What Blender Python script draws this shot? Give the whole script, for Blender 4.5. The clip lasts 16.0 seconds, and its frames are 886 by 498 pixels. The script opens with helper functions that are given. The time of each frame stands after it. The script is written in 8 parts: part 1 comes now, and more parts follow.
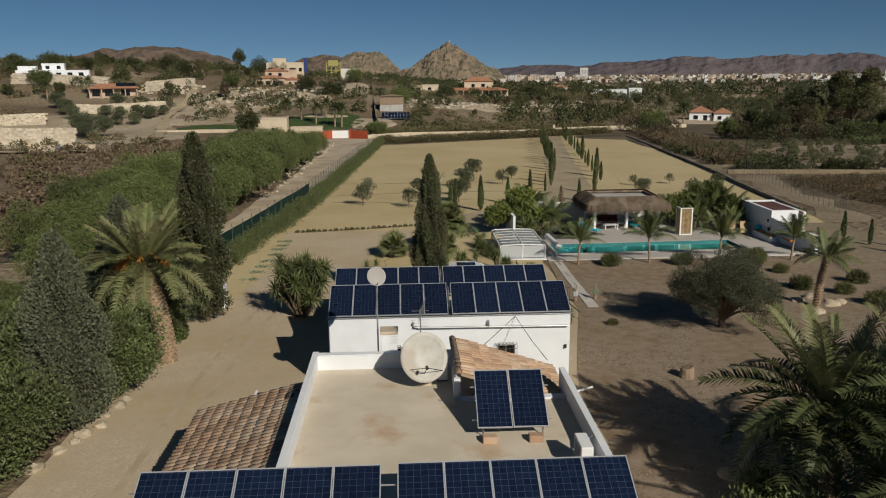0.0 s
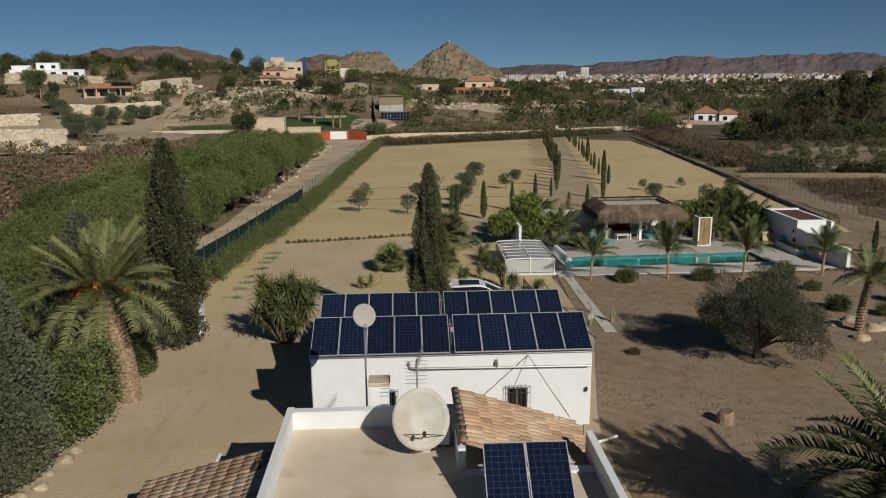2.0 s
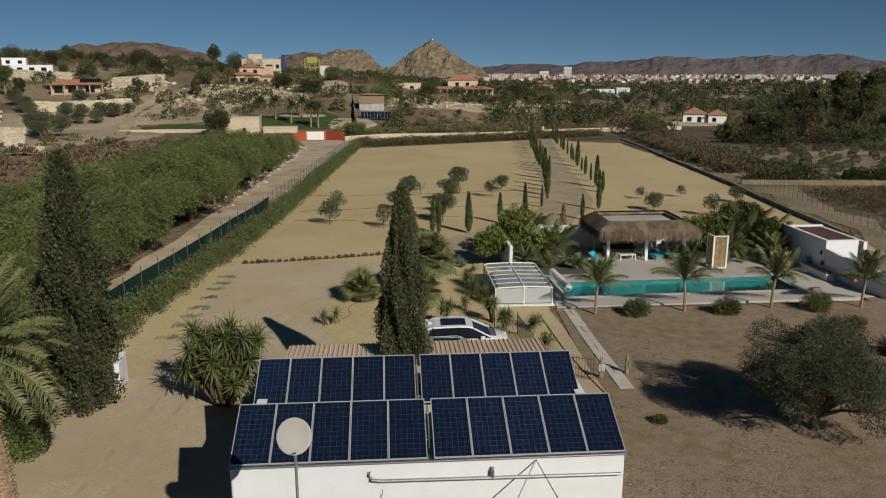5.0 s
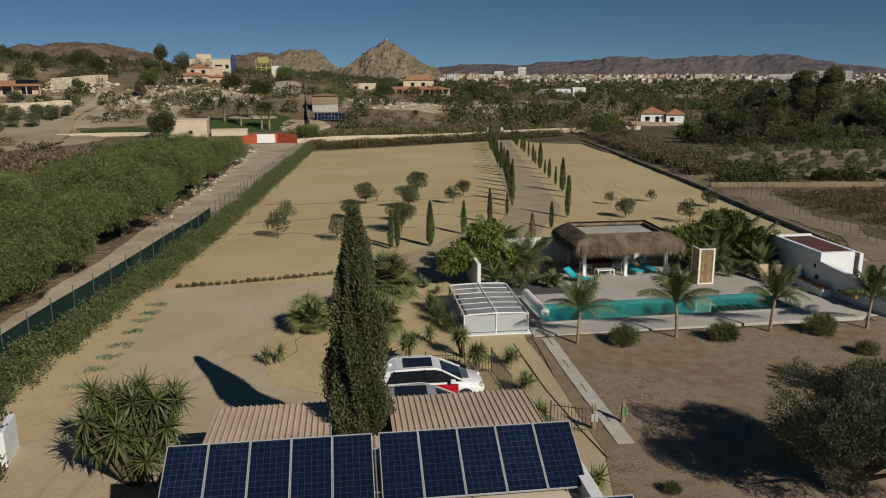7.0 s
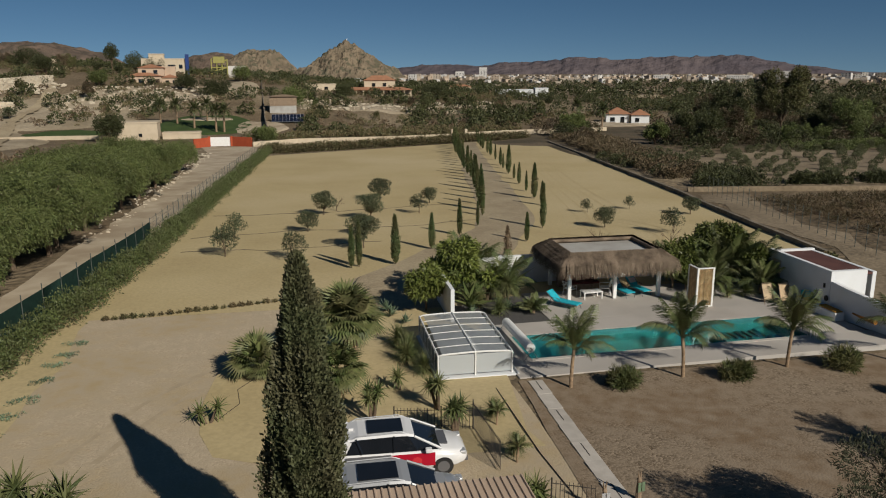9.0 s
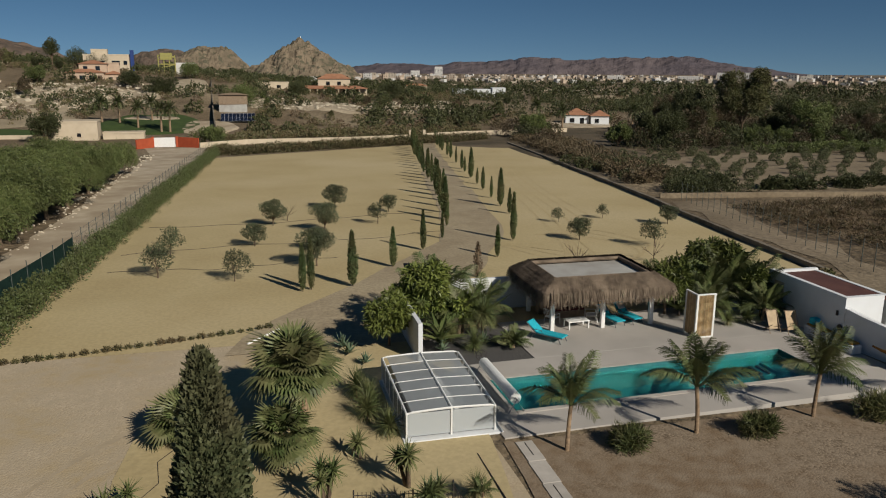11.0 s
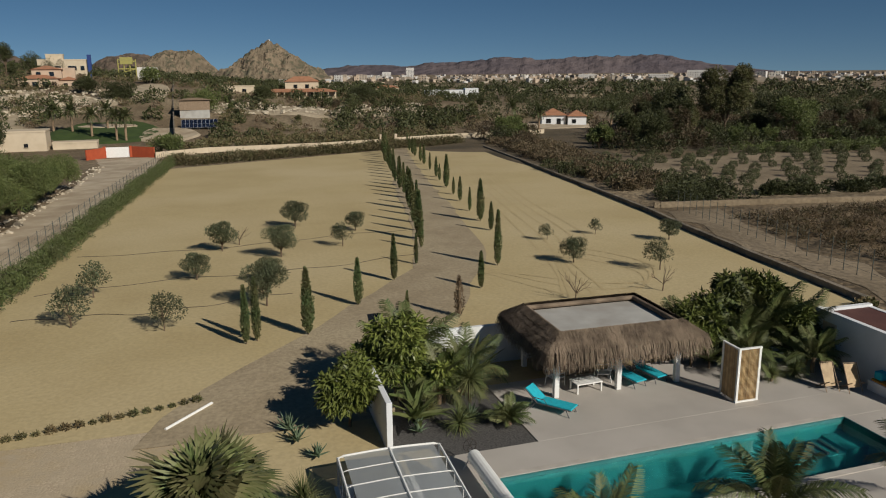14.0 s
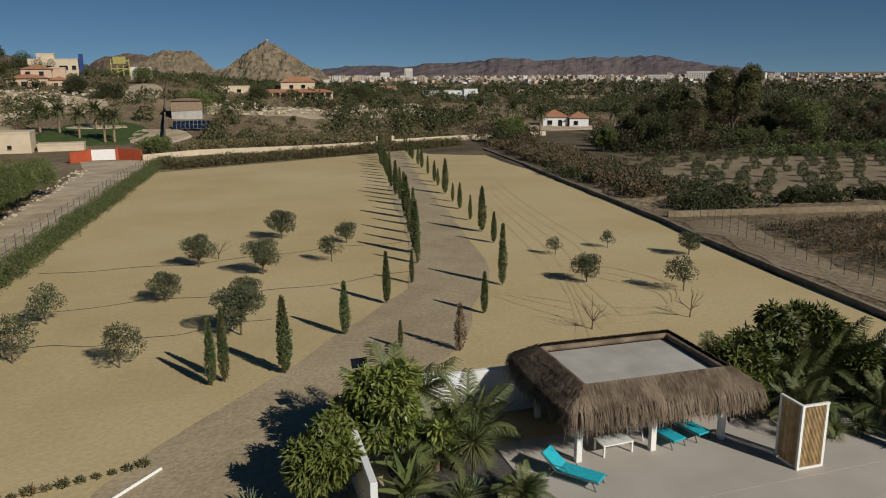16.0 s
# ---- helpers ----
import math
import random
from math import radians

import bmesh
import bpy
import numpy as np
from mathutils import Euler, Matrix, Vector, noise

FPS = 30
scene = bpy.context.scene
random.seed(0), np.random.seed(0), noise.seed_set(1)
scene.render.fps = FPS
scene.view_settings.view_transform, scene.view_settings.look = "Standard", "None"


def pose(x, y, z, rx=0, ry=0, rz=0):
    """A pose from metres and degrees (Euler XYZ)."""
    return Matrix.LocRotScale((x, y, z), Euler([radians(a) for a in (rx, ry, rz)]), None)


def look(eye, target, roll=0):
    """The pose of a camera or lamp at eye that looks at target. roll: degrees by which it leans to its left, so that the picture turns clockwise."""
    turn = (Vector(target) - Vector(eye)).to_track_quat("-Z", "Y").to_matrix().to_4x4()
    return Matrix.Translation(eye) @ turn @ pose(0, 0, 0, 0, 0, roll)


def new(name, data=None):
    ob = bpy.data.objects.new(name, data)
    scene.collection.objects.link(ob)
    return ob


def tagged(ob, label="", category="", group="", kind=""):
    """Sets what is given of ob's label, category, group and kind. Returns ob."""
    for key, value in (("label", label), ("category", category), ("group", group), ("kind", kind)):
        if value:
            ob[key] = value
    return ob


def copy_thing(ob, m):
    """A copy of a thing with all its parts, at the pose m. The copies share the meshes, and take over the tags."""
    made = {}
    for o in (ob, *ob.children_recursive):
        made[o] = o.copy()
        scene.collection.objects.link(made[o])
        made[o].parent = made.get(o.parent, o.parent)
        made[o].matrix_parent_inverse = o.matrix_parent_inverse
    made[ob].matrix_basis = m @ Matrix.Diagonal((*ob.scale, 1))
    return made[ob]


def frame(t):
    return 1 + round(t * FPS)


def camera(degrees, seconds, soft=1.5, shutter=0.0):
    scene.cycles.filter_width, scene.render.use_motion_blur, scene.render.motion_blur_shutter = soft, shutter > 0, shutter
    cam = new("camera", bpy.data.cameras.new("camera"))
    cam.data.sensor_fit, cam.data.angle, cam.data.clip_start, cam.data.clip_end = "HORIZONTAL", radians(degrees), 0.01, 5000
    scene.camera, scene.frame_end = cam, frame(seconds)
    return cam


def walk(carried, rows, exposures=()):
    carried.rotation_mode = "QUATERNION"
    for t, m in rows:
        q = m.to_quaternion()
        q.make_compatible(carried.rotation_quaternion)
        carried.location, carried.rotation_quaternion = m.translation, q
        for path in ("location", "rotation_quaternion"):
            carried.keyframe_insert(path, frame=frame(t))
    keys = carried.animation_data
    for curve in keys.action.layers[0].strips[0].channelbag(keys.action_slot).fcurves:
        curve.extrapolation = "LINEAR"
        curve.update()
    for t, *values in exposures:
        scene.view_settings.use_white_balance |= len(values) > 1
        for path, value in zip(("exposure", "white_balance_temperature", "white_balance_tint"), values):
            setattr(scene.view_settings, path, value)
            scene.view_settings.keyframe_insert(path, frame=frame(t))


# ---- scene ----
cam = camera(60.8, 16.0, soft=1.1)
PATH = [
    (0, (-1.667, -30.136, 14.03), (-1.571, -28.191, 13.575), -0.5),
    (0.5, (-1.631, -29.051, 14.031), (-1.534, -27.106, 13.575), -0.5),
    (1, (-1.593, -27.888, 14.04), (-1.497, -25.944, 13.584), -0.5),
    (1.5, (-1.536, -26.786, 14.017), (-1.441, -24.84, 13.562), -0.4),
    (2, (-1.453, -25.546, 14.001), (-1.358, -23.601, 13.545), -0.5),
    (2.5, (-1.372, -24.324, 13.989), (-1.276, -22.38, 13.532), -0.4),
    (3, (-1.269, -23.025, 13.952), (-1.173, -21.08, 13.496), -0.4),
    (3.5, (-1.191, -21.755, 13.95), (-1.09, -19.81, 13.493), -0.4),
    (4, (-1.105, -20.427, 13.929), (-0.994, -18.483, 13.471), -0.4),
    (4.2, (-1.056, -19.906, 13.926), (-0.941, -17.963, 13.468), -0.4),
    (6.3, (-0.637, -13.836, 13.73), (-0.429, -11.901, 13.269), -0.1),
    (6.5, (-0.624, -13.31, 13.725), (-0.404, -11.375, 13.267), -0.3),
    (7, (-0.582, -11.9, 13.719), (-0.329, -9.969, 13.26), -0.2),
    (7.5, (-0.526, -10.477, 13.641), (-0.246, -8.55, 13.183), -0.1),
    (8, (-0.364, -8.876, 13.642), (-0.063, -6.953, 13.184), -0.2),
    (8.5, (-0.198, -7.439, 13.632), (0.118, -5.519, 13.174), -0.2),
    (9, (-0.068, -5.914, 13.617), (0.282, -3.999, 13.159), -0.2),
    (9.5, (0.117, -4.467, 13.56), (0.505, -2.559, 13.103), -0.2),
    (11.8, (1.136, 2.359, 13.538), (1.626, 4.243, 13.077), -0.0),
    (12, (1.329, 2.832, 13.524), (1.818, 4.717, 13.067), -0.4),
    (12.5, (1.58, 4.143, 13.53), (2.08, 6.025, 13.073), -0.3),
    (13, (1.981, 5.632, 13.559), (2.491, 7.511, 13.101), -0.4),
    (13.5, (2.319, 7.017, 13.528), (2.84, 8.893, 13.07), -0.5),
    (14, (2.728, 8.533, 13.512), (3.255, 10.407, 13.054), -0.5),
    (14.5, (3.05, 9.841, 13.468), (3.582, 11.714, 13.011), -0.5),
    (15, (3.377, 11.214, 13.434), (3.911, 13.087, 12.978), -0.3),
    (15.5, (3.801, 12.564, 13.364), (4.334, 14.437, 12.908), -0.3),
    (16, (4.251, 13.944, 13.343), (4.782, 15.817, 12.887), -0.4),
]
walk(cam, [(t, look(eye, target, roll)) for t, eye, target, roll in PATH])

# ---------------------------------------------------------------- light
SUN_DIR = Vector((0.49, -0.872, 0.0)).normalized() * math.cos(radians(31.5)) + Vector((0, 0, math.sin(radians(31.5))))
world = bpy.data.worlds.new("sky")
scene.world = world
world.use_nodes = True
_nt = world.node_tree
_sky = _nt.nodes.new("ShaderNodeTexSky")
_sky.sky_type, _sky.sun_disc = "NISHITA", False
_sky.sun_elevation, _sky.sun_rotation = radians(31.5), math.atan2(0.49, -0.872)
_sky.altitude, _sky.air_density, _sky.dust_density, _sky.ozone_density = 2500, 0.7, 0.0, 1.0
# clear dry air: the sky keeps its blue right down to the horizon
_tc = _nt.nodes.new("ShaderNodeTexCoord")
_up = _nt.nodes.new("ShaderNodeVectorMath")
_up.operation = "ADD"
_up.inputs[1].default_value = (0.0, 0.0, 0.06)
_nt.links.new(_tc.outputs["Generated"], _up.inputs[0])
_nt.links.new(_up.outputs[0], _sky.inputs["Vector"])
_hs = _nt.nodes.new("ShaderNodeHueSaturation")
_hs.inputs["Hue"].default_value, _hs.inputs["Saturation"].default_value = 0.492, 1.2
_nt.links.new(_sky.outputs[0], _hs.inputs["Color"])
_nt.links.new(_hs.outputs[0], _nt.nodes["Background"].inputs[0])
_nt.nodes["Background"].inputs[1].default_value = 0.040
_sun = bpy.data.lights.new("sun", "SUN")
_sun.energy, _sun.angle, _sun.color = 4.15, radians(0.5), (1.0, 0.935, 0.825)
sun = new("sun", _sun)
sun.matrix_world = look(SUN_DIR * 100, (0, 0, 0))

# ---------------------------------------------------------------- materials
def nodes_of(name):
    m = bpy.data.materials.new(name)
    m.use_nodes = True
    nt = m.node_tree
    return m, nt, nt.nodes["Principled BSDF"]


def ramp_noise(nt, coord, scale, lo, hi, detail=6):
    n = nt.nodes.new("ShaderNodeTexNoise")
    n.inputs["Scale"].default_value = scale
    n.inputs["Detail"].default_value = detail
    nt.links.new(coord, n.inputs["Vector"])
    r = nt.nodes.new("ShaderNodeMapRange")
    r.inputs[1].default_value, r.inputs[2].default_value = lo, hi
    nt.links.new(n.outputs[0], r.inputs[0])
    return r.outputs[0], n.outputs[0]


def mix(nt, fac, a, b, mode="MIX"):
    x = nt.nodes.new("ShaderNodeMix")
    x.data_type, x.blend_type = "RGBA", mode
    for sock, v in ((x.inputs[0], fac), (x.inputs[6], a), (x.inputs[7], b)):
        if isinstance(v, (int, float)):
            sock.default_value = v
        elif isinstance(v, tuple):
            sock.default_value = (*v, 1)
        else:
            nt.links.new(v, sock)
    return x.outputs[2]


def surf(name, c1, c2, scale=1.0, c3=None, scale3=0.15, rough=0.85, bump=0.3, bscale=30.0, metal=0.0, spec=0.3, dist=0.02, rnd=0.0, wide=(0.35, 0.65), wide3=(0.45, 0.65), grain=0.0, gscale=9.0):
    """Two or three colours mixed by noise at two scales, with a fine relief."""
    m, nt, b = nodes_of(name)
    pos = nt.nodes.new("ShaderNodeNewGeometry").outputs["Position"]
    f, _ = ramp_noise(nt, pos, scale, *wide)
    col = mix(nt, f, c1, c2)
    if c3:
        f3, _ = ramp_noise(nt, pos, scale3, *wide3)
        col = mix(nt, f3, col, c3)
    if grain:
        fg, _ = ramp_noise(nt, pos, gscale, 0.35, 0.65, 8)
        col = mix(nt, mix(nt, fg, (grain, grain, grain), (0.0, 0.0, 0.0)), col, tuple(v * 0.45 for v in c2))
    if rnd:
        oi = nt.nodes.new("ShaderNodeObjectInfo").outputs["Random"]
        mr = nt.nodes.new("ShaderNodeMapRange")
        mr.inputs[3].default_value, mr.inputs[4].default_value = 1 - rnd, 1 + rnd
        nt.links.new(oi, mr.inputs[0])
        cr = nt.nodes.new("ShaderNodeCombineColor")
        for i in range(3):
            nt.links.new(mr.outputs[0], cr.inputs[i])
        col = mix(nt, 1.0, col, cr.outputs[0], "MULTIPLY")
    nt.links.new(col, b.inputs["Base Color"])
    b.inputs["Roughness"].default_value, b.inputs["Metallic"].default_value = rough, metal
    b.inputs["Specular IOR Level"].default_value = spec
    if bump:
        _, h = ramp_noise(nt, pos, bscale, 0, 1, 4)
        bp = nt.nodes.new("ShaderNodeBump")
        bp.inputs["Strength"].default_value, bp.inputs["Distance"].default_value = bump, dist
        nt.links.new(h, bp.inputs["Height"])
        nt.links.new(bp.outputs[0], b.inputs["Normal"])
    return m


def leaf_mat(name, c1, c2, dry=None, rough=0.55):
    m, nt, b = nodes_of(name)
    g = nt.nodes.new("ShaderNodeNewGeometry")
    col = mix(nt, g.outputs["Random Per Island"], c1, c2)
    f, _ = ramp_noise(nt, g.outputs["Position"], 0.9, 0.4, 0.62)
    col = mix(nt, f, col, dry or tuple(v * 0.7 for v in c1))
    shade = nt.nodes.new("ShaderNodeMapRange")
    shade.inputs[3].default_value, shade.inputs[4].default_value = 0.74, 1.2
    nt.links.new(nt.nodes.new("ShaderNodeObjectInfo").outputs["Random"], shade.inputs[0])
    tone = nt.nodes.new("ShaderNodeCombineColor")
    for i in range(3):
        nt.links.new(shade.outputs[0], tone.inputs[i])
    col = mix(nt, 1.0, col, tone.outputs[0], "MULTIPLY")
    nt.links.new(col, b.inputs["Base Color"])
    b.inputs["Roughness"].default_value = rough
    b.inputs["Specular IOR Level"].default_value = 0.25
    return m


def pebble_mat(name, c1, c2, c3, scale=14.0):
    m, nt, b = nodes_of(name)
    pos = nt.nodes.new("ShaderNodeNewGeometry").outputs["Position"]
    v = nt.nodes.new("ShaderNodeTexVoronoi")
    v.inputs["Scale"].default_value = scale
    nt.links.new(pos, v.inputs["Vector"])
    sep = nt.nodes.new("ShaderNodeSeparateColor")
    nt.links.new(v.outputs["Color"], sep.inputs[0])
    col = mix(nt, sep.outputs[0], c1, c2)
    f, _ = ramp_noise(nt, pos, 0.22, 0.42, 0.62)
    col = mix(nt, f, col, c3)
    f2, _ = ramp_noise(nt, pos, 1.5, 0.35, 0.7)
    col = mix(nt, f2, col, tuple(x * 0.82 for x in c1))
    nt.links.new(col, b.inputs["Base Color"])
    bp = nt.nodes.new("ShaderNodeBump")
    bp.inputs["Strength"].default_value, bp.inputs["Distance"].default_value = 0.5, 0.02
    bp.invert = True
    nt.links.new(v.outputs["Distance"], bp.inputs["Height"])
    nt.links.new(bp.outputs[0], b.inputs["Normal"])
    b.inputs["Roughness"].default_value = 0.9
    b.inputs["Specular IOR Level"].default_value = 0.2
    return m


M = {}
M["scrub"] = surf("scrub_soil", (0.25, 0.185, 0.115), (0.15, 0.112, 0.068), 0.12, (0.34, 0.27, 0.175), 0.025, bump=0.9, bscale=1.5, dist=0.4, grain=0.7, gscale=1.6)
M["field"] = surf("field_soil", (0.51, 0.41, 0.222), (0.46, 0.362, 0.19), 0.16, (0.54, 0.44, 0.255), 0.045, bump=0.5, bscale=3.5, dist=0.035, grain=0.22, gscale=5.0)
M["yard"] = pebble_mat("yard_grit", (0.53, 0.435, 0.305), (0.42, 0.335, 0.235), (0.42, 0.325, 0.190), 13)
M["gravel"] = pebble_mat("garden_gravel", (0.33, 0.258, 0.183), (0.11, 0.080, 0.052), (0.195, 0.135, 0.083), 13)
M["track"] = surf("track_dirt", (0.415, 0.335, 0.222), (0.345, 0.275, 0.178), 0.5, (0.45, 0.37, 0.245), 0.12, bump=0.6, bscale=7, dist=0.04, grain=0.4, gscale=5.0)
M["lane"] = surf("lane_dirt", (0.50, 0.42, 0.31), (0.40, 0.325, 0.23), 0.6, (0.33, 0.26, 0.18), 0.2, bump=0.5, bscale=5, dist=0.05)
M["white"] = surf("white_render", (0.72, 0.74, 0.755), (0.68, 0.695, 0.70), 1.2, (0.64, 0.64, 0.615), 0.5, bump=0.25, bscale=25, wide3=(0.55, 0.75))
M["cream"] = surf("cream_render", (0.60, 0.50, 0.38), (0.54, 0.44, 0.32), 1.0, (0.48, 0.38, 0.27), 0.4, bump=0.2, bscale=20)
M["roofscreed"] = surf("roof_screed", (0.62, 0.54, 0.42), (0.54, 0.465, 0.355), 0.9, (0.46, 0.31, 0.19), 0.42, bump=0.15, bscale=15, wide3=(0.55, 0.66))
M["tile"] = surf("clay_tile", (0.46, 0.30, 0.19), (0.36, 0.235, 0.15), 3.0, (0.49, 0.37, 0.26), 1.2, bump=0.4, bscale=40, rnd=0.25)
M["concrete"] = surf("terrace_concrete", (0.43, 0.395, 0.355), (0.38, 0.35, 0.315), 0.5, (0.46, 0.425, 0.385), 0.2, bump=0.08, bscale=20, rough=0.7)
M["pathstone"] = surf("path_stone", (0.50, 0.46, 0.41), (0.42, 0.385, 0.34), 2.0, bump=0.2, rnd=0.06)
M["pooltile"] = surf("pool_lining", (0.010, 0.105, 0.108), (0.008, 0.088, 0.092), 2.0, bump=0.0, rough=0.5)
M["metal"] = surf("grey_metal", (0.42, 0.42, 0.41), (0.36, 0.36, 0.36), 6, rough=0.45, metal=0.8, bump=0.0, spec=0.5)
M["darkmetal"] = surf("dark_iron", (0.035, 0.035, 0.035), (0.06, 0.05, 0.045), 8, rough=0.6, metal=0.3, bump=0.1)
M["whitepaint"] = surf("white_paint", (0.78, 0.78, 0.76), (0.72, 0.72, 0.69), 5, rough=0.5, bump=0.05)
M["alu"] = surf("silver_frame", (0.62, 0.63, 0.64), (0.56, 0.57, 0.58), 5, rough=0.4, metal=0.5, bump=0.0, spec=0.5)
M["thatch"] = surf("dry_thatch", (0.19, 0.142, 0.10), (0.10, 0.075, 0.053), 2.2, (0.25, 0.19, 0.135), 1.0, bump=0.6, bscale=22, dist=0.03)
M["flatgrey"] = surf("grey_membrane", (0.44, 0.43, 0.40), (0.37, 0.36, 0.335), 0.8, (0.33, 0.31, 0.28), 0.5, bump=0.1)
M["bamboo"] = surf("bamboo", (0.50, 0.36, 0.19), (0.36, 0.24, 0.12), 4.0, rough=0.5, bump=0.2, rnd=0.25)
M["wood"] = surf("weathered_wood", (0.30, 0.22, 0.15), (0.20, 0.145, 0.095), 4.0, bump=0.3, rough=0.7)
M["turquoise"] = surf("turquoise_cloth", (0.02, 0.42, 0.52), (0.015, 0.34, 0.44), 6, rough=0.8, bump=0.1)
M["glassdark"] = surf("dark_glass", (0.010, 0.012, 0.015), (0.012, 0.014, 0.018), 2, rough=0.06, bump=0, spec=0.6)
M["corrug"] = surf("corrugated_sheet", (0.56, 0.43, 0.325), (0.50, 0.38, 0.285), 1.5, (0.46, 0.35, 0.26), 0.6, rough=0.55, bump=0.05)
M["stone"] = surf("pale_stone", (0.42, 0.35, 0.25), (0.33, 0.27, 0.19), 3, bump=0.6, bscale=12, rnd=0.15)
M["bark"] = surf("bark", (0.16, 0.115, 0.075), (0.09, 0.065, 0.045), 8, bump=0.8, bscale=18)
M["palmbark"] = surf("palm_bark", (0.34, 0.24, 0.15), (0.20, 0.14, 0.09), 7, bump=0.8, bscale=14)
M["greennet"] = surf("green_mesh", (0.03, 0.075, 0.06), (0.022, 0.055, 0.045), 3, rough=0.7, bump=0.1)
M["fencemetal"] = surf("fence_metal", (0.10, 0.11, 0.10), (0.07, 0.08, 0.07), 5, rough=0.6, bump=0)
M["cypress"] = leaf_mat("cypress_leaf", (0.050, 0.062, 0.028), (0.105, 0.112, 0.052), (0.088, 0.084, 0.044))
M["cyp_young"] = leaf_mat("young_cypress_leaf", (0.054, 0.085, 0.034), (0.093, 0.124, 0.046), (0.116, 0.116, 0.050))
M["pine"] = leaf_mat("conifer_leaf", (0.075, 0.085, 0.050), (0.135, 0.146, 0.086), (0.098, 0.104, 0.062), 0.75)
M["olive"] = leaf_mat("olive_leaf", (0.056, 0.071, 0.035), (0.112, 0.127, 0.070), (0.076, 0.081, 0.042))
M["pepper"] = leaf_mat("pepper_leaf", (0.062, 0.088, 0.026), (0.135, 0.160, 0.052), (0.098, 0.112, 0.038))
M["hedge"] = leaf_mat("hedge_leaf", (0.078, 0.109, 0.034), (0.147, 0.178, 0.062), (0.101, 0.112, 0.046))
M["palmleaf"] = leaf_mat("palm_leaflet", (0.078, 0.100, 0.034), (0.175, 0.185, 0.078), (0.170, 0.160, 0.075), 0.45)
M["palmdry"] = leaf_mat("dry_frond", (0.240, 0.170, 0.080), (0.320, 0.230, 0.110))
M["dates"] = leaf_mat("date_stalk", (0.420, 0.170, 0.025), (0.500, 0.230, 0.040))
M["yucca"] = leaf_mat("yucca_leaf", (0.058, 0.085, 0.028), (0.130, 0.158, 0.054), (0.150, 0.155, 0.062), 0.5)
M["schefdark"] = leaf_mat("dark_broad_leaf", (0.050, 0.072, 0.016), (0.120, 0.140, 0.036), (0.085, 0.096, 0.026), 0.45)
M["schef"] = leaf_mat("broad_leaf", (0.098, 0.136, 0.028), (0.215, 0.240, 0.060), (0.135, 0.160, 0.040), 0.4)
M["agave"] = leaf_mat("agave_leaf", (0.139, 0.202, 0.124), (0.232, 0.295, 0.186), None, 0.5)
M["scrubleaf"] = leaf_mat("scrub_leaf", (0.070, 0.080, 0.032), (0.130, 0.122, 0.055), (0.150, 0.112, 0.060))
M["bigolive"] = leaf_mat("old_olive_leaf", (0.050, 0.058, 0.032), (0.110, 0.118, 0.070), (0.066, 0.068, 0.036), 0.7)
M["brownscrub"] = leaf_mat("dry_scrub", (0.165, 0.115, 0.072), (0.215, 0.160, 0.100), (0.132, 0.096, 0.062))
M["fartree"] = leaf_mat("far_tree_leaf", (0.036, 0.047, 0.018), (0.082, 0.088, 0.034), (0.052, 0.056, 0.023))
M["woodbrown"] = leaf_mat("bare_twig", (0.098, 0.070, 0.042), (0.150, 0.108, 0.064), (0.080, 0.066, 0.036))
# these two are darkened in colour to carry the right-hand land's dimmer light
M["darkweed"] = leaf_mat("dark_dry_weed", (0.105, 0.070, 0.038), (0.135, 0.096, 0.052), (0.075, 0.066, 0.030))
M["woodsoil"] = surf("wood_soil", (0.115, 0.088, 0.055), (0.075, 0.062, 0.038), 0.25, (0.17, 0.13, 0.085), 0.06, bump=0.9, bscale=1.5, dist=0.4)
M["grovesoil"] = surf("grove_soil", (0.27, 0.212, 0.140), (0.21, 0.163, 0.105), 0.3, (0.31, 0.245, 0.165), 0.08, bump=0.8, bscale=3.0, dist=0.1, grain=0.4, gscale=2.5)
M["palesoil"] = surf("hill_earth", (0.45, 0.375, 0.27), (0.36, 0.295, 0.205), 0.14, (0.29, 0.235, 0.155), 0.06, bump=0.8, bscale=1.2, dist=0.3, grain=0.35, gscale=1.2)
M["palestone"] = surf("pale_boulder", (0.56, 0.49, 0.38), (0.45, 0.385, 0.29), 0.6, bump=0.6, bscale=3, rnd=0.1)
M["lawn"] = surf("lawn_grass", (0.055, 0.085, 0.022), (0.04, 0.065, 0.018), 0.3, bump=0.4, bscale=8)


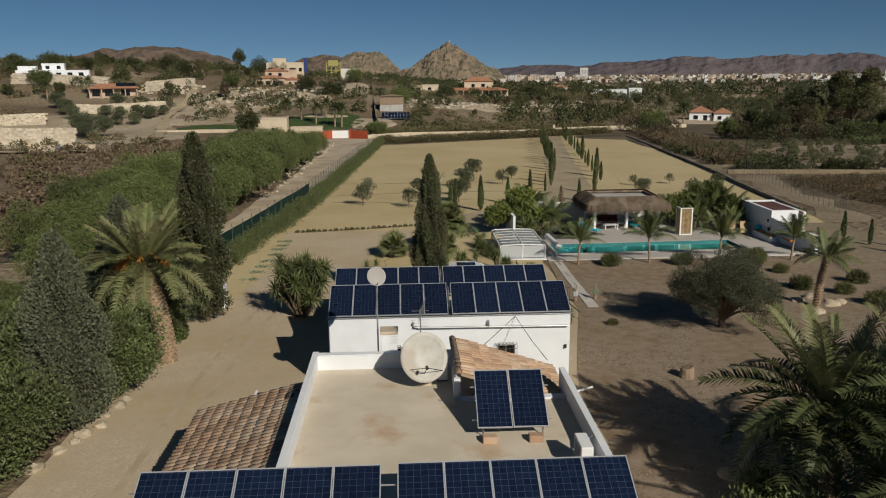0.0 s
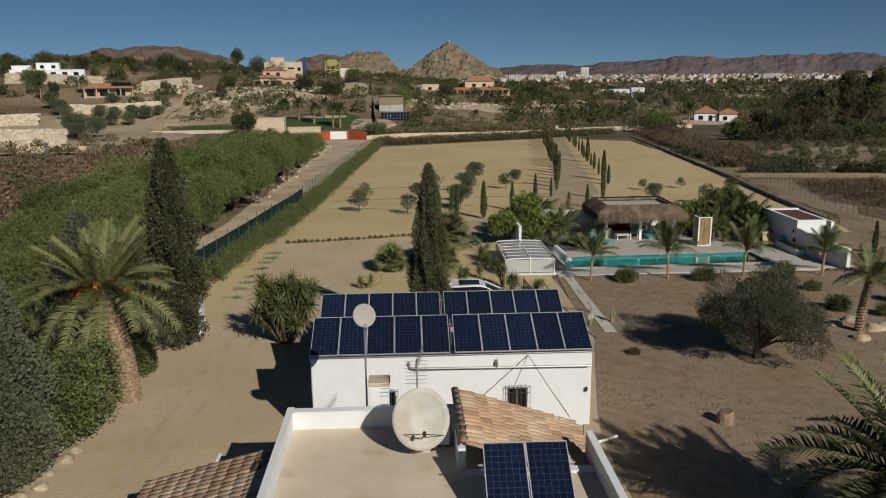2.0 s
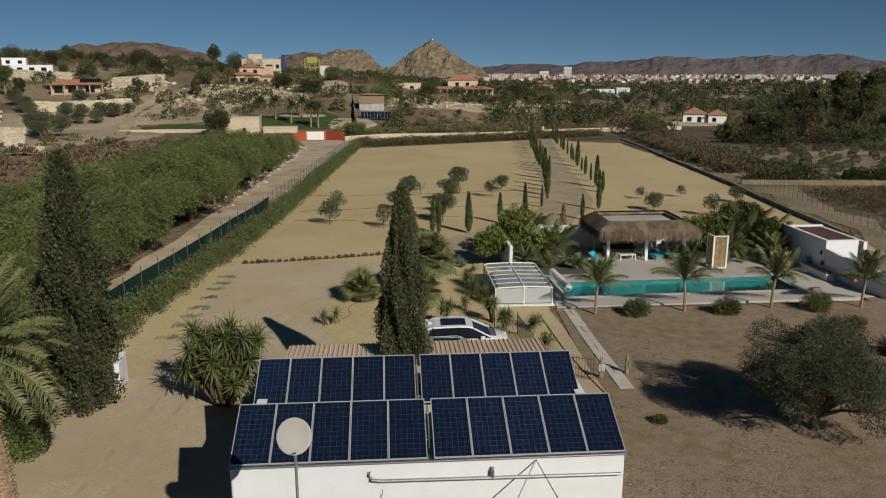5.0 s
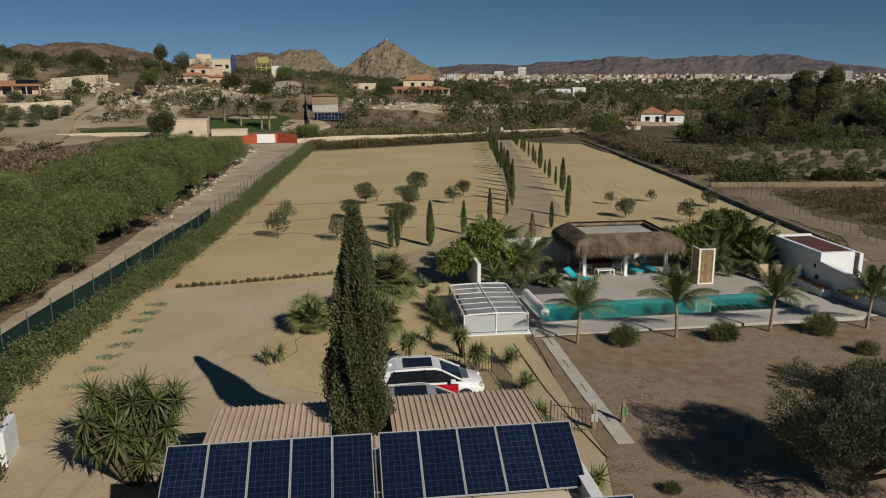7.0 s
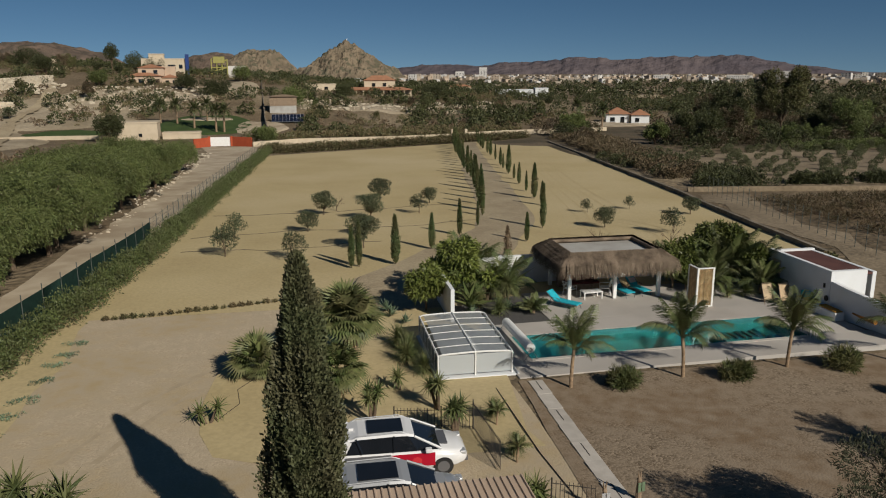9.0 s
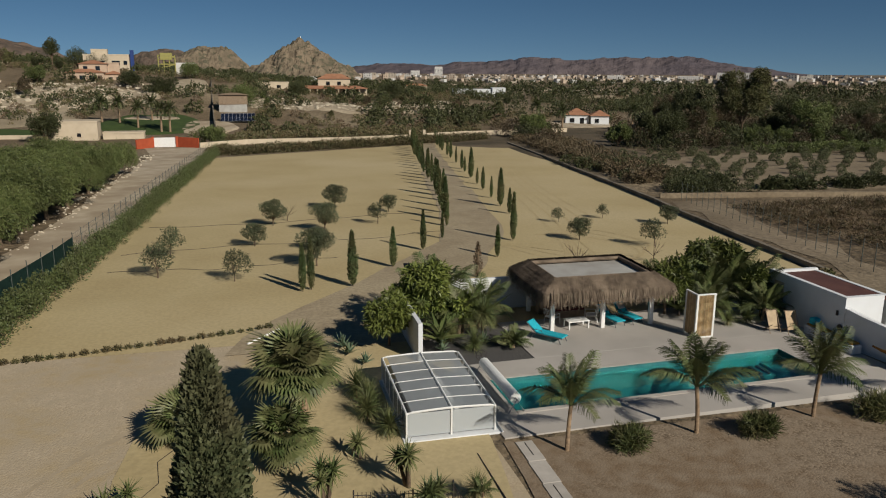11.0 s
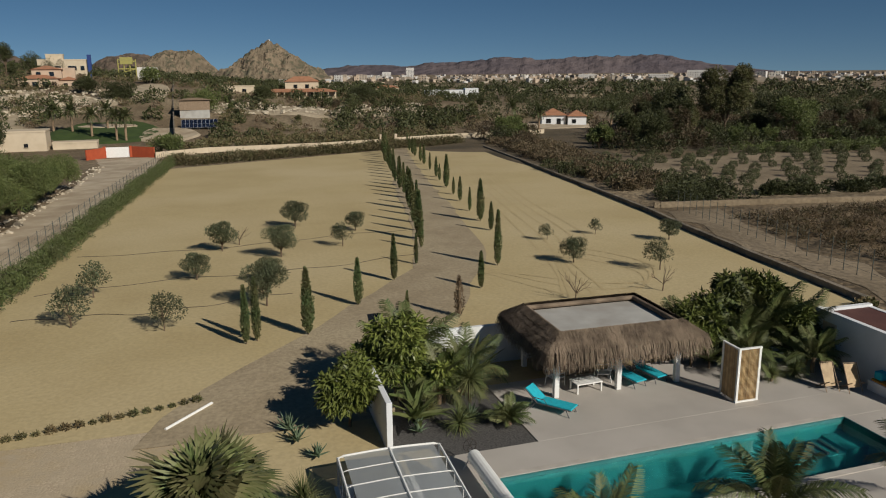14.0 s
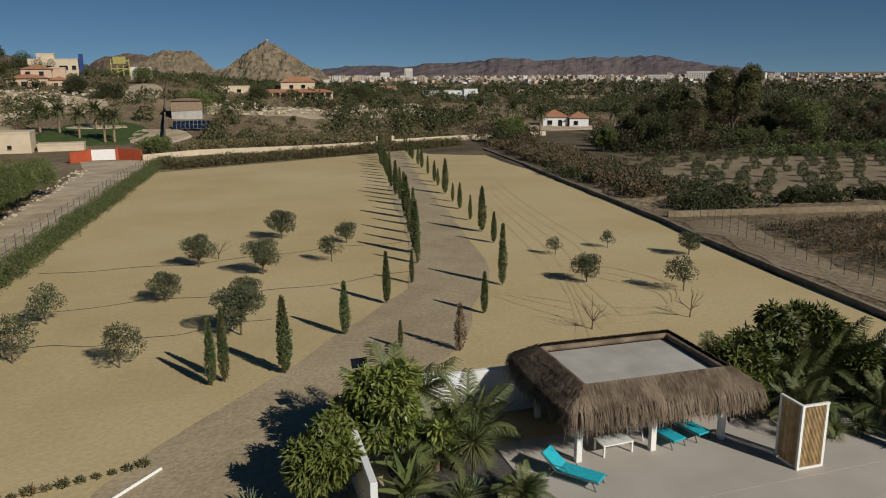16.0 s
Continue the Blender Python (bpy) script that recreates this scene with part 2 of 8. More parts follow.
def cells_mat():
    m, nt, b = nodes_of("solar_cells")
    tc = nt.nodes.new("ShaderNodeTexCoord")
    br = nt.nodes.new("ShaderNodeTexBrick")
    br.offset, br.squash = 0.0, 1.0
    br.inputs["Scale"].default_value = 1.0
    br.inputs["Mortar Size"].default_value = 0.004
    br.inputs["Mortar Smooth"].default_value = 0.1
    br.inputs["Brick Width"].default_value, br.inputs["Row Height"].default_value = 0.158, 0.158
    br.inputs["Color1"].default_value = (0.006, 0.011, 0.027, 1)
    br.inputs["Color2"].default_value = (0.009, 0.017, 0.042, 1)
    br.inputs["Mortar"].default_value = (0.055, 0.07, 0.11, 1)
    mp = nt.nodes.new("ShaderNodeMapping")
    mp.inputs["Location"].default_value = (0.474, 0, 0)
    nt.links.new(tc.outputs["Object"], mp.inputs[0])
    nt.links.new(mp.outputs[0], br.inputs["Vector"])
    oi = nt.nodes.new("ShaderNodeObjectInfo").outputs["Random"]
    col = mix(nt, oi, br.outputs[0], mix(nt, 0.35, br.outputs[0], (0.004, 0.005, 0.010)))
    nt.links.new(col, b.inputs["Base Color"])
    b.inputs["Roughness"].default_value = 0.12
    b.inputs["Specular IOR Level"].default_value = 0.35
    return m


M["cells"] = cells_mat()


def glass_mat(name, tint, alpha, rough=0.15):
    m, nt, b = nodes_of(name)
    b.inputs["Base Color"].default_value = (*tint, 1)
    b.inputs["Roughness"].default_value = rough
    b.inputs["Alpha"].default_value = alpha
    return m


M["polycarb"] = glass_mat("polycarbonate", (0.50, 0.53, 0.54), 0.74)


def water_mat():
    m, nt, b = nodes_of("pool_water")
    b.inputs["Base Color"].default_value = (0.55, 0.95, 0.93, 1)
    b.inputs["Roughness"].default_value = 0.03
    b.inputs["IOR"].default_value = 1.33
    b.inputs["Transmission Weight"].default_value = 1.0
    pos = nt.nodes.new("ShaderNodeNewGeometry").outputs["Position"]
    _, h = ramp_noise(nt, pos, 2.5, 0, 1, 3)
    bp = nt.nodes.new("ShaderNodeBump")
    bp.inputs["Strength"].default_value, bp.inputs["Distance"].default_value = 0.15, 0.03
    nt.links.new(h, bp.inputs["Height"])
    nt.links.new(bp.outputs[0], b.inputs["Normal"])
    return m


M["water"] = water_mat()

# ---------------------------------------------------------------- builders
def link(name, data, parent=None, label="", m=None):
    ob = new(name, data)
    if parent:
        ob.parent = parent
    if m is not None:
        ob.matrix_basis = m
    if label:
        ob["label"] = label
    return ob


def part(name, bm, material, parent=None, label="", m=None):
    me = bpy.data.meshes.new(name)
    bm.to_mesh(me)
    bm.free()
    me.materials.append(material)
    return link(name, me, parent, label, m)


def fast_mesh(name, V, F, material, smooth=False):
    """A mesh from numpy arrays; F holds faces of one size."""
    V, F = np.asarray(V, np.float32), np.asarray(F, np.int32)
    k = F.shape[1]
    me = bpy.data.meshes.new(name)
    me.vertices.add(len(V))
    me.vertices.foreach_set("co", V.ravel())
    me.loops.add(F.size)
    me.loops.foreach_set("vertex_index", F.ravel())
    me.polygons.add(len(F))
    me.polygons.foreach_set("loop_start", np.arange(0, F.size, k, dtype=np.int32))
    me.update(calc_edges=True)
    me.polygons.foreach_set("use_smooth", np.full(len(F), smooth))
    me.materials.append(material)
    return me


def thing(name, m, label, category, group="", kind=""):
    ob = new(name)
    ob.empty_display_size = 0.2
    ob.matrix_basis = m
    return tagged(ob, label, category, group, kind)


def add_box(bm, x0, x1, y0, y1, z0, z1, bevel=0.0, m=None):
    r = bmesh.ops.create_cube(bm, size=1.0)
    mt = Matrix.Translation(((x0 + x1) / 2, (y0 + y1) / 2, (z0 + z1) / 2)) @ Matrix.Diagonal((x1 - x0, y1 - y0, z1 - z0, 1))
    if m is not None:
        mt = m @ mt
    bmesh.ops.transform(bm, matrix=mt, verts=r["verts"])
    if bevel:
        es = list({e for v in r["verts"] for e in v.link_edges})
        bmesh.ops.bevel(bm, geom=es, offset=bevel, segments=2, affect="EDGES", profile=0.5)
    return bm


def box(x0, x1, y0, y1, z0, z1, bevel=0.0):
    return add_box(bmesh.new(), x0, x1, y0, y1, z0, z1, bevel)


def add_tube(bm, pts, r, seg=8, r_end=None):
    """A tube along points, with its ends closed."""
    pts = [Vector(p) for p in pts]
    rings = []
    for i, p in enumerate(pts):
        d = (pts[min(i + 1, len(pts) - 1)] - pts[max(i - 1, 0)]).normalized()
        a = d.orthogonal().normalized() if abs(d.z) < 0.95 else Vector((1, 0, 0))
        a = (a - d * a.dot(d)).normalized()
        b = d.cross(a)
        rr = r if r_end is None else r + (r_end - r) * i / (len(pts) - 1)
        rings.append([bm.verts.new(p + (a * math.cos(t) + b * math.sin(t)) * rr) for t in (2 * math.pi * k / seg for k in range(seg))])
    for u, v in zip(rings, rings[1:]):
        for k in range(seg):
            bm.faces.new((u[k], u[(k + 1) % seg], v[(k + 1) % seg], v[k]))
    bm.faces.new(rings[0][::-1])
    bm.faces.new(rings[-1])
    return bm


def tube(pts, r, seg=8, r_end=None):
    return add_tube(bmesh.new(), pts, r, seg, r_end)


def smoothstep(a, b, x):
    t = min(1.0, max(0.0, (x - a) / (b - a)))
    return t * t * (3 - 2 * t)


# ---------------------------------------------------------------- ground
LEVELS = ((-60, 0.9), (0, 0.65), (20, 0.05), (45, 0.0), (80, -0.9), (175, -2.5), (400, -3.0), (6000, -3.0))


def base_z(y):
    for (a, p), (b, q) in zip(LEVELS, LEVELS[1:]):
        if y <= b:
            return p + (q - p) * max(0.0, (y - a) / (b - a))
    return LEVELS[-1][1]


def ground_z(x, y):
    """Height of the land: flat in the grounds, rising to low rocky hills beyond them on one side."""
    z = base_z(y)
    out = max(smoothstep(-24, -50, x), smoothstep(50, 80, x), smoothstep(188, 215, y))
    if out <= 0:
        return z
    left = smoothstep(60, -60, x)
    far = smoothstep(1400, 520, y)
    rise = smoothstep(188, 330, y) * (5.5 + 9.5 * left + 5.0 * smoothstep(-60, -170, x)) * far * smoothstep(170, 60, x)
    rise += smoothstep(-60, -170, x) * smoothstep(60, 230, y) * 2.0 * far
    n = noise.noise(Vector((x * 0.03, y * 0.03, 0))) * 1.6 + noise.noise(Vector((x * 0.11, y * 0.11, 5))) * 0.7
    return z + (rise + n * smoothstep(0, 1, rise / 4 + 0.25) * far) * out


def spread(lo, hi, a, b, step):
    """Grid lines: even between a and b, then wider and wider."""
    c = list(np.arange(a, b + 0.1, step))
    s = step
    while c[-1] < hi:
        s *= 1.22
        c.append(min(hi, c[-1] + s))
    s = step
    while c[0] > lo:
        s *= 1.22
        c.insert(0, max(lo, c[0] - s))
    return c


def build_ground():
    xs, ys = spread(-4500, 4500, -230, 260, 5), spread(-400, 4900, -80, 420, 5)
    V = [(x, y, ground_z(x, y)) for y in ys for x in xs]
    n = len(xs)
    F = [(j * n + i, j * n + i + 1, (j + 1) * n + i + 1, (j + 1) * n + i) for j in range(len(ys) - 1) for i in range(n - 1)
         if not (9 < xs[i] < 29 and 24 < ys[j] < 34)]
    tagged(link("ground", fast_mesh("ground", V, F, M["scrub"], True)), "dry brown scrubland soil reaching the horizon", "ground", kind="structure")


build_ground()


def sheet(name, rows, lift, material, label, category="ground", cols=8, kind="structure", wob=0.0):
    """A thin skin of other soil on the ground: rows of (y, x from, x to), drawn out at even steps."""
    fine = []
    for (y0, a0, b0), (y1, a1, b1) in zip(rows, rows[1:]):
        k = max(1, round((y1 - y0) / 2.5))
        fine += [(y0 + (y1 - y0) * i / k, a0 + (a1 - a0) * i / k, b0 + (b1 - b0) * i / k) for i in range(k)]
    fine.append(rows[-1])
    V = []
    for y, a, b in fine:
        a += wob * noise.noise(Vector((y * 0.35, 1.5, 0)))
        b += wob * noise.noise(Vector((y * 0.35, 9.5, 0)))
        V += [(a + (b - a) * i / cols, y, base_z(y) + lift) for i in range(cols + 1)]
    n = cols + 1
    F = [(j * n + i, j * n + i + 1, (j + 1) * n + i + 1, (j + 1) * n + i) for j in range(len(fine) - 1) for i in range(cols)]
    return tagged(link(name, fast_mesh(name, V, F, material)), label, category, kind=kind)


sheet("yard_ground", [(-60, -15.4, 9), (0, -14.6, 9), (12, -15.6, 8.9), (24, -15.6, 8.4), (38.6, -14.0, 8.0)], 0.02, M["yard"], "pale gritty dirt drive and yard round the house", wob=0.5)
sheet("planting_ground", [(18.5, -0.5, 8.0), (20, -3.3, 8.0), (22, -4.8, 7.8), (25, -5.0, 8.4), (28, -4.2, 8.8), (31, -3.0, 9.0), (34, -1.0, 9.0), (38.0, 3.0, 9.0), (42, 7, 13)], 0.036, M["field"], "sandy yellow planting ground beside the drive", wob=1.2)
sheet("gravel_garden", [(-60, 5.6, 60), (0, 5.6, 50), (12, 8.4, 44), (24.6, 8.9, 40)], 0.035, M["gravel"], "brown pebble gravel garden beside the pool", wob=0.15)
sheet("verge_ground", [(16, -16.6, -12.6), (22, -16.2, -12.2), (30, -15.6, -11.9), (38.4, -14.6, -12.4)], 0.027, M["field"], "sandy yellow verge along the hedge foot", wob=0.7)
FIELD = [(37.4, -14.0, 37.9), (43, -13.2, 37.9), (55, -12.3, 39.6), (67, -11.7, 41.6), (75, -11.3, 43.4), (104, -9.9, 47), (126, -8.7, 50), (141, -7.8, 52)]
sheet("field_ground", FIELD + [(150, 10, 53), (160, 29, 54), (170, 49, 55)], 0.03, M["field"], "raked sandy yellow field of bare soil", wob=0.6)
TRACK = [(36.0, -1.5, 9.0), (41, 1.0, 8.6), (45.3, 4.2, 13.0), (48, 6.4, 14.6), (51.8, 9.0, 16.4), (56.6, 12.6, 18.8), (60, 14.9, 20.6), (66, 16.6, 22.4), (76, 18.6, 24.0), (90, 21.0, 26.2), (105, 23.4, 28.5), (144, 31.0, 34.8), (172, 36.6, 40.2)]
sheet("track_ground", TRACK, 0.055, M["track"], "reddish brown dirt track between cypress rows", wob=0.5)
sheet("lane_ground", [(15, -20.2, -17.4), (35, -19.4, -15.2), (58, -18.9, -13.2), (108, -18.4, -10.8), (147, -18.6, -8.6), (166, -22, -8.4)], 0.03, M["lane"], "pale stony dirt lane outside the fence", wob=0.6)
sheet("outer_ground", [(24.6, 28.6, 40), (37.4, 28.6, 38)], 0.025, M["grovesoil"], "pale dry dirt behind the pool house", wob=0.0)


def ribbon(name, pts, width, lift, material, label, category="tyre track", land=None):
    """A narrow strip lying on the ground along a smooth line through pts."""
    P = [Vector((x, y)) for x, y in pts]
    fine = []
    for i in range(len(P) - 1):
        a, b, c, d = P[max(0, i - 1)], P[i], P[i + 1], P[min(len(P) - 1, i + 2)]
        for k in range(10):
            t = k / 10
            fine.append(0.5 * ((2 * b) + (c - a) * t + (2 * a - 5 * b + 4 * c - d) * t * t + (3 * b - a - 3 * c + d) * t ** 3))
    V = []
    for i, q in enumerate(fine):
        t_ = (fine[min(i + 1, len(fine) - 1)] - fine[max(i - 1, 0)]).normalized()
        w = width * (0.6 + 0.5 * noise.noise(Vector((q.x * 0.7, q.y * 0.7, 3))))
        for sx, sy in ((q.x - t_.y * w, q.y + t_.x * w), (q.x + t_.y * w, q.y - t_.x * w)):
            V.append((sx, sy, (land(sx, sy) if land else base_z(q.y)) + lift))
    F = [(2 * i, 2 * i + 1, 2 * i + 3, 2 * i + 2) for i in range(len(fine) - 1)]
    tagged(link(name, fast_mesh(name, V, F, material)), label, category, kind="structure")


M["rut"] = surf("worn_rut", (0.45, 0.355, 0.195), (0.485, 0.385, 0.21), 0.9, bump=0.5, bscale=6)
M["yardrut"] = surf("pale_rut", (0.45, 0.365, 0.25), (0.38, 0.305, 0.205), 1.1, bump=0.5, bscale=9)
for i in range(5):
    o = i * 1.9
    ribbon("field_rut", [(20.5 + o * 0.6, 46.5 + o * 0.5), (24 + o * 0.5, 55 + o), (27 + o * 0.7, 68), (32 + o * 0.6, 95), (41 + o * 0.9, 150)], 0.16, 0.042, M["rut"], "faint tyre rut in the sandy field")
for i in range(3):
    ribbon("field_rut", [(19.5 + i, 57 - i * 0.5), (22.5 + i * 1.4, 50 + i), (27 + i, 49.5 + i), (29.5 + i, 54 + i), (27 + i * 1.2, 60 + i), (23.5 + i, 61)], 0.14, 0.044 + 0.003 * i, M["rut"], "curved tyre rut in the sandy field")
for i in range(2):
    o = (0.4, 2.2)[i]
    ribbon("yard_rut", [(-11.6 + o * 0.6, -14), (-11.4 + o * 0.6, 4), (-10.6 + o * 0.7, 16), (-7.6 + o * 0.8, 25), (-3.0 + o * 0.9, 31 - o * 0.3), (2.6 + o * 0.5, 36.5 - o * 0.2)], 0.22, 0.03 + 0.002 * i, M["yardrut"], "pale worn tyre rut on the drive")
sheet("side_track_ground", [(37.4, 38.4, 42.4), (48, 40.2, 44.4), (58, 42.0, 46.2), (66, 43.2, 48.0), (76, 45.2, 52.0)], 0.03, M["grovesoil"], "dirt track along the outer field wall", wob=1.6)

# ---------------------------------------------------------------- main house
def wall_x(x0, x1, y0, y1, z0, z1, holes):
    """A wall along x as one mesh, with rectangular openings (x from, x to, z from, z to) through it."""
    bm = bmesh.new()
    xs = sorted({x0, x1, *[h[0] for h in holes], *[h[1] for h in holes]})
    zs = sorted({z0, z1, *[h[2] for h in holes], *[h[3] for h in holes]})
    for a, b in zip(xs, xs[1:]):
        for c, d in zip(zs, zs[1:]):
            if not any(h[0] <= (a + b) / 2 <= h[1] and h[2] <= (c + d) / 2 <= h[3] for h in holes):
                add_box(bm, a, b, y0, y1, c, d)
    bmesh.ops.remove_doubles(bm, verts=bm.verts, dist=1e-4)
    return bm


HOUSE_HOLES = [(-2.52, -1.98, 1.75, 2.68), (2.12, 2.84, 1.72, 2.70)]


def build_house():
    h = thing("house", pose(0, 0, 0), "white rendered single-storey house with a flat roof", "house")
    part("front_wall", wall_x(-5.0, 5.2, 0.05, 0.35, 0.3, 4.05, HOUSE_HOLES), M["white"], h)
    part("side_wall", box(-5.0, -4.7, 0.352, 6.2, 0.3, 4.0), M["white"], h)
    part("side_wall", box(4.9, 5.2, 0.352, 6.2, 0.3, 4.0), M["white"], h)
    part("back_wall", box(-4.698, 4.898, 5.9, 6.2, 0.3, 3.95), M["white"], h)
    part("roof", box(-4.698, 4.898, 0.352, 5.898, 3.45, 3.65), M["roofscreed"], h, "flat screeded roof")
    part("coping", box(-5.06, 5.26, 0.0, 0.34, 4.055, 4.10, 0.01), M["metal"], h, "thin grey metal coping")
    bm = bmesh.new()
    rr = random.Random(4)
    x = -5.0
    while x < 5.2:
        w = rr.uniform(0.2, 0.42)
        for zz in (0.45, 0.72, 0.98):
            add_box(bm, x, min(5.2, x + w - 0.02), -0.03, 0.048, zz, zz + rr.uniform(0.2, 0.26), 0.015)
        x += w
    part("stone_plinth", bm, M["stone"], h, "rough stone plinth along the wall foot")
    for i, (a, b, c, d) in enumerate(HOUSE_HOLES):
        w = link("window", None, h)
        w.empty_display_size = 0.1
        fr = bmesh.new()
        for q in ((a, a + 0.06, c, d), (b - 0.06, b, c, d), (a + 0.06, b - 0.06, c, c + 0.06), (a + 0.06, b - 0.06, d - 0.06, d), ((a + b) / 2 - 0.03, (a + b) / 2 + 0.03, c + 0.06, d - 0.06)):
            add_box(fr, q[0], q[1], 0.20, 0.26, q[2], q[3])
        part("window_frame", fr, M["wood"], w, "brown wooden frame")
        part("pane", box(a, b, 0.265, 0.275, c, d), M["glassdark"], w)
        part("window_sill", box(a - 0.06, b + 0.06, -0.02, 0.2, c - 0.05, c - 0.002, 0.01), M["tile"], w, "terracotta sill")
        g = bmesh.new()
        n = 7
        for k in range(n):
            x = a - 0.09 + (b - a + 0.18) * k / (n - 1)
            add_tube(g, [(x, 0.045, d + 0.12), (x, -0.07, d + 0.1), (x, -0.09, (c + d) / 2), (x, -0.17, c + 0.14), (x, -0.17, c - 0.1), (x, 0.045, c - 0.12)], 0.011, 5)
        for zz in (c - 0.09, c + 0.2, d - 0.1, d + 0.1):
            add_tube(g, [(a - 0.09, -0.09, zz), (b + 0.09, -0.09, zz)], 0.011, 5)
        for k in range(4):
            cx = a + (b - a) * (k + 0.5) / 4
            add_tube(g, [(cx + 0.06 * math.cos(t), -0.1, d + 0.15 + 0.05 * math.sin(t)) for t in np.linspace(0, math.pi, 6)], 0.009, 4)
        part("window_grille", g, M["darkmetal"], w, "curled black wrought-iron grille")
    pipe = bmesh.new()
    add_tube(pipe, [(-1.45, 0.0, 3.86), (-1.45, -0.06, 3.78), (-1.42, -0.06, 3.66), (-1.2, -0.06, 3.62), (5.1, -0.06, 3.56)], 0.045, 8)
    add_tube(pipe, [(1.7, 0.0, 3.86), (1.7, -0.06, 3.80), (1.7, -0.06, 3.6)], 0.05, 8)
    part("gutter_pipe", pipe, M["metal"], h, "grey drain pipe along the wall")
    part("wall_lamp", box(4.98, 5.06, -0.06, 0.048, 2.55, 2.7, 0.01), M["darkmetal"], h)
    cb = bmesh.new()
    add_tube(cb, [(2.85, 0.03, 4.0), (1.2, 0.02, 2.45), (0.7, 0.02, 1.9)], 0.012, 4)
    add_tube(cb, [(2.85, 0.03, 4.0), (3.25, -2.0, 3.6), (3.2, -5.4, 4.15)], 0.012, 4)
    part("cable", cb, M["darkmetal"], h)


build_house()


def panel_master():
    p = new("solar_panel")
    p.empty_display_size = 0.2
    me = bpy.data.meshes.new("glass")
    bm = box(-0.474, 0.474, 0.03, 1.92, 0.0, 0.03)
    bm.to_mesh(me)
    bm.free()
    me.materials.append(M["cells"])
    link("glass", me, p)
    bm = bmesh.new()
    for q in ((-0.497, -0.474, 0.0, 1.95), (0.474, 0.497, 0.0, 1.95), (-0.474, 0.474, 0.0, 0.03), (-0.474, 0.474, 1.92, 1.95)):
        add_box(bm, q[0], q[1], q[2], q[3], -0.005, 0.037)
    part("frame", bm, M["alu"], p, "silver aluminium frame")
    return p


PANEL = panel_master()
PANEL.matrix_basis = pose(-4.49, -0.02, 4.17, 26)
ARRAYS = []


def solar_array(label):
    ARRAYS.append(thing("solar_array", pose(0, 0, 0), label, "solar array"))
    return ARRAYS[-1]


def panel(m):
    c = copy_thing(PANEL, m)
    c.parent = ARRAYS[-1]
    return c




def panel_row(x0, y, z, tilt, n, gap_at=None, gap=0.16, first=0, rz=0.0):
    for i in range(first, n):
        x = x0 + i * 1.004 + (gap if gap_at is not None and i >= gap_at else 0)
        panel(pose(x, y, z, tilt, 0, rz))


solar_array("front row of ten dark blue solar panels on the house")
PANEL.parent = ARRAYS[-1]
panel_row(-4.49, -0.02, 4.17, 26, 10, 5, first=1)
solar_array("rear row of ten dark blue solar panels on the house")
panel_row(-4.62, 4.1, 3.82, 28, 10, 5, 0.16)


def rack(name, x0, x1, y0, z0, y1, z1, foot, label):
    r = thing(name, pose(0, 0, 0), label, "rack")
    n = max(2, round((x1 - x0) / 2.1) + 1)
    for k in range(n):
        x = x0 + (x1 - x0) * k / (n - 1)
        part("leg", tube([(x, y1 - 0.15, foot), (x, y1 - 0.15, z1 - 0.12)], 0.025, 6), M["metal"], r)
        part("leg", tube([(x, y0 + 0.15, foot), (x, y0 + 0.15, z0 + 0.03)], 0.025, 6), M["metal"], r)
        part("brace", tube([(x, y0 + 0.1, z0), (x, y1 - 0.1, z1 - 0.09)], 0.022, 6), M["metal"], r)
    part("rail", tube([(x0 - 0.3, y0 + 0.35, z0 + 0.11), (x1 + 0.3, y0 + 0.35, z0 + 0.11)], 0.022, 6), M["metal"], r)
    part("rail", tube([(x0 - 0.3, y1 - 0.35, z1 - 0.22), (x1 + 0.3, y1 - 0.35, z1 - 0.22)], 0.022, 6), M["metal"], r)


rack("panel_rack", -4.6, 4.8, 0.36, 4.22, 1.73, 5.0, 3.65, "grey steel rack under the front solar panels")
rack("panel_rack", -4.7, 4.6, 4.1, 3.78, 5.82, 4.72, 3.65, "grey steel rack under the rear solar panels")

# carport roofs behind the house
def corrugated(x0, x1, y0, y1, z0, z1, pitch=0.19):
    """Ribbed metal sheet sloping from y0 to y1, ribs along y."""
    V, prof = [], []
    x = x0
    while x < x1:
        prof += [(x, 0.0), (x + pitch * 0.62, 0.0), (x + pitch * 0.72, 0.05), (x + pitch * 0.9, 0.05)]
        x += pitch
    prof.append((x1, 0.0))
    bm = bmesh.new()
    rows = [[bm.verts.new((px, yy, zz + ph * 0.8 + t)) for px, ph in prof] for yy, zz, t in ((y0, z0, 0), (y1, z1, 0), (y1, z1, -0.02), (y0, z0, -0.02))]
    for a, b in zip(rows, rows[1:] + rows[:1]):
        for i in range(len(prof) - 1):
            bm.faces.new((a[i], a[i + 1], b[i + 1], b[i]))
    bmesh.ops.recalc_face_normals(bm, faces=bm.faces)
    return bm


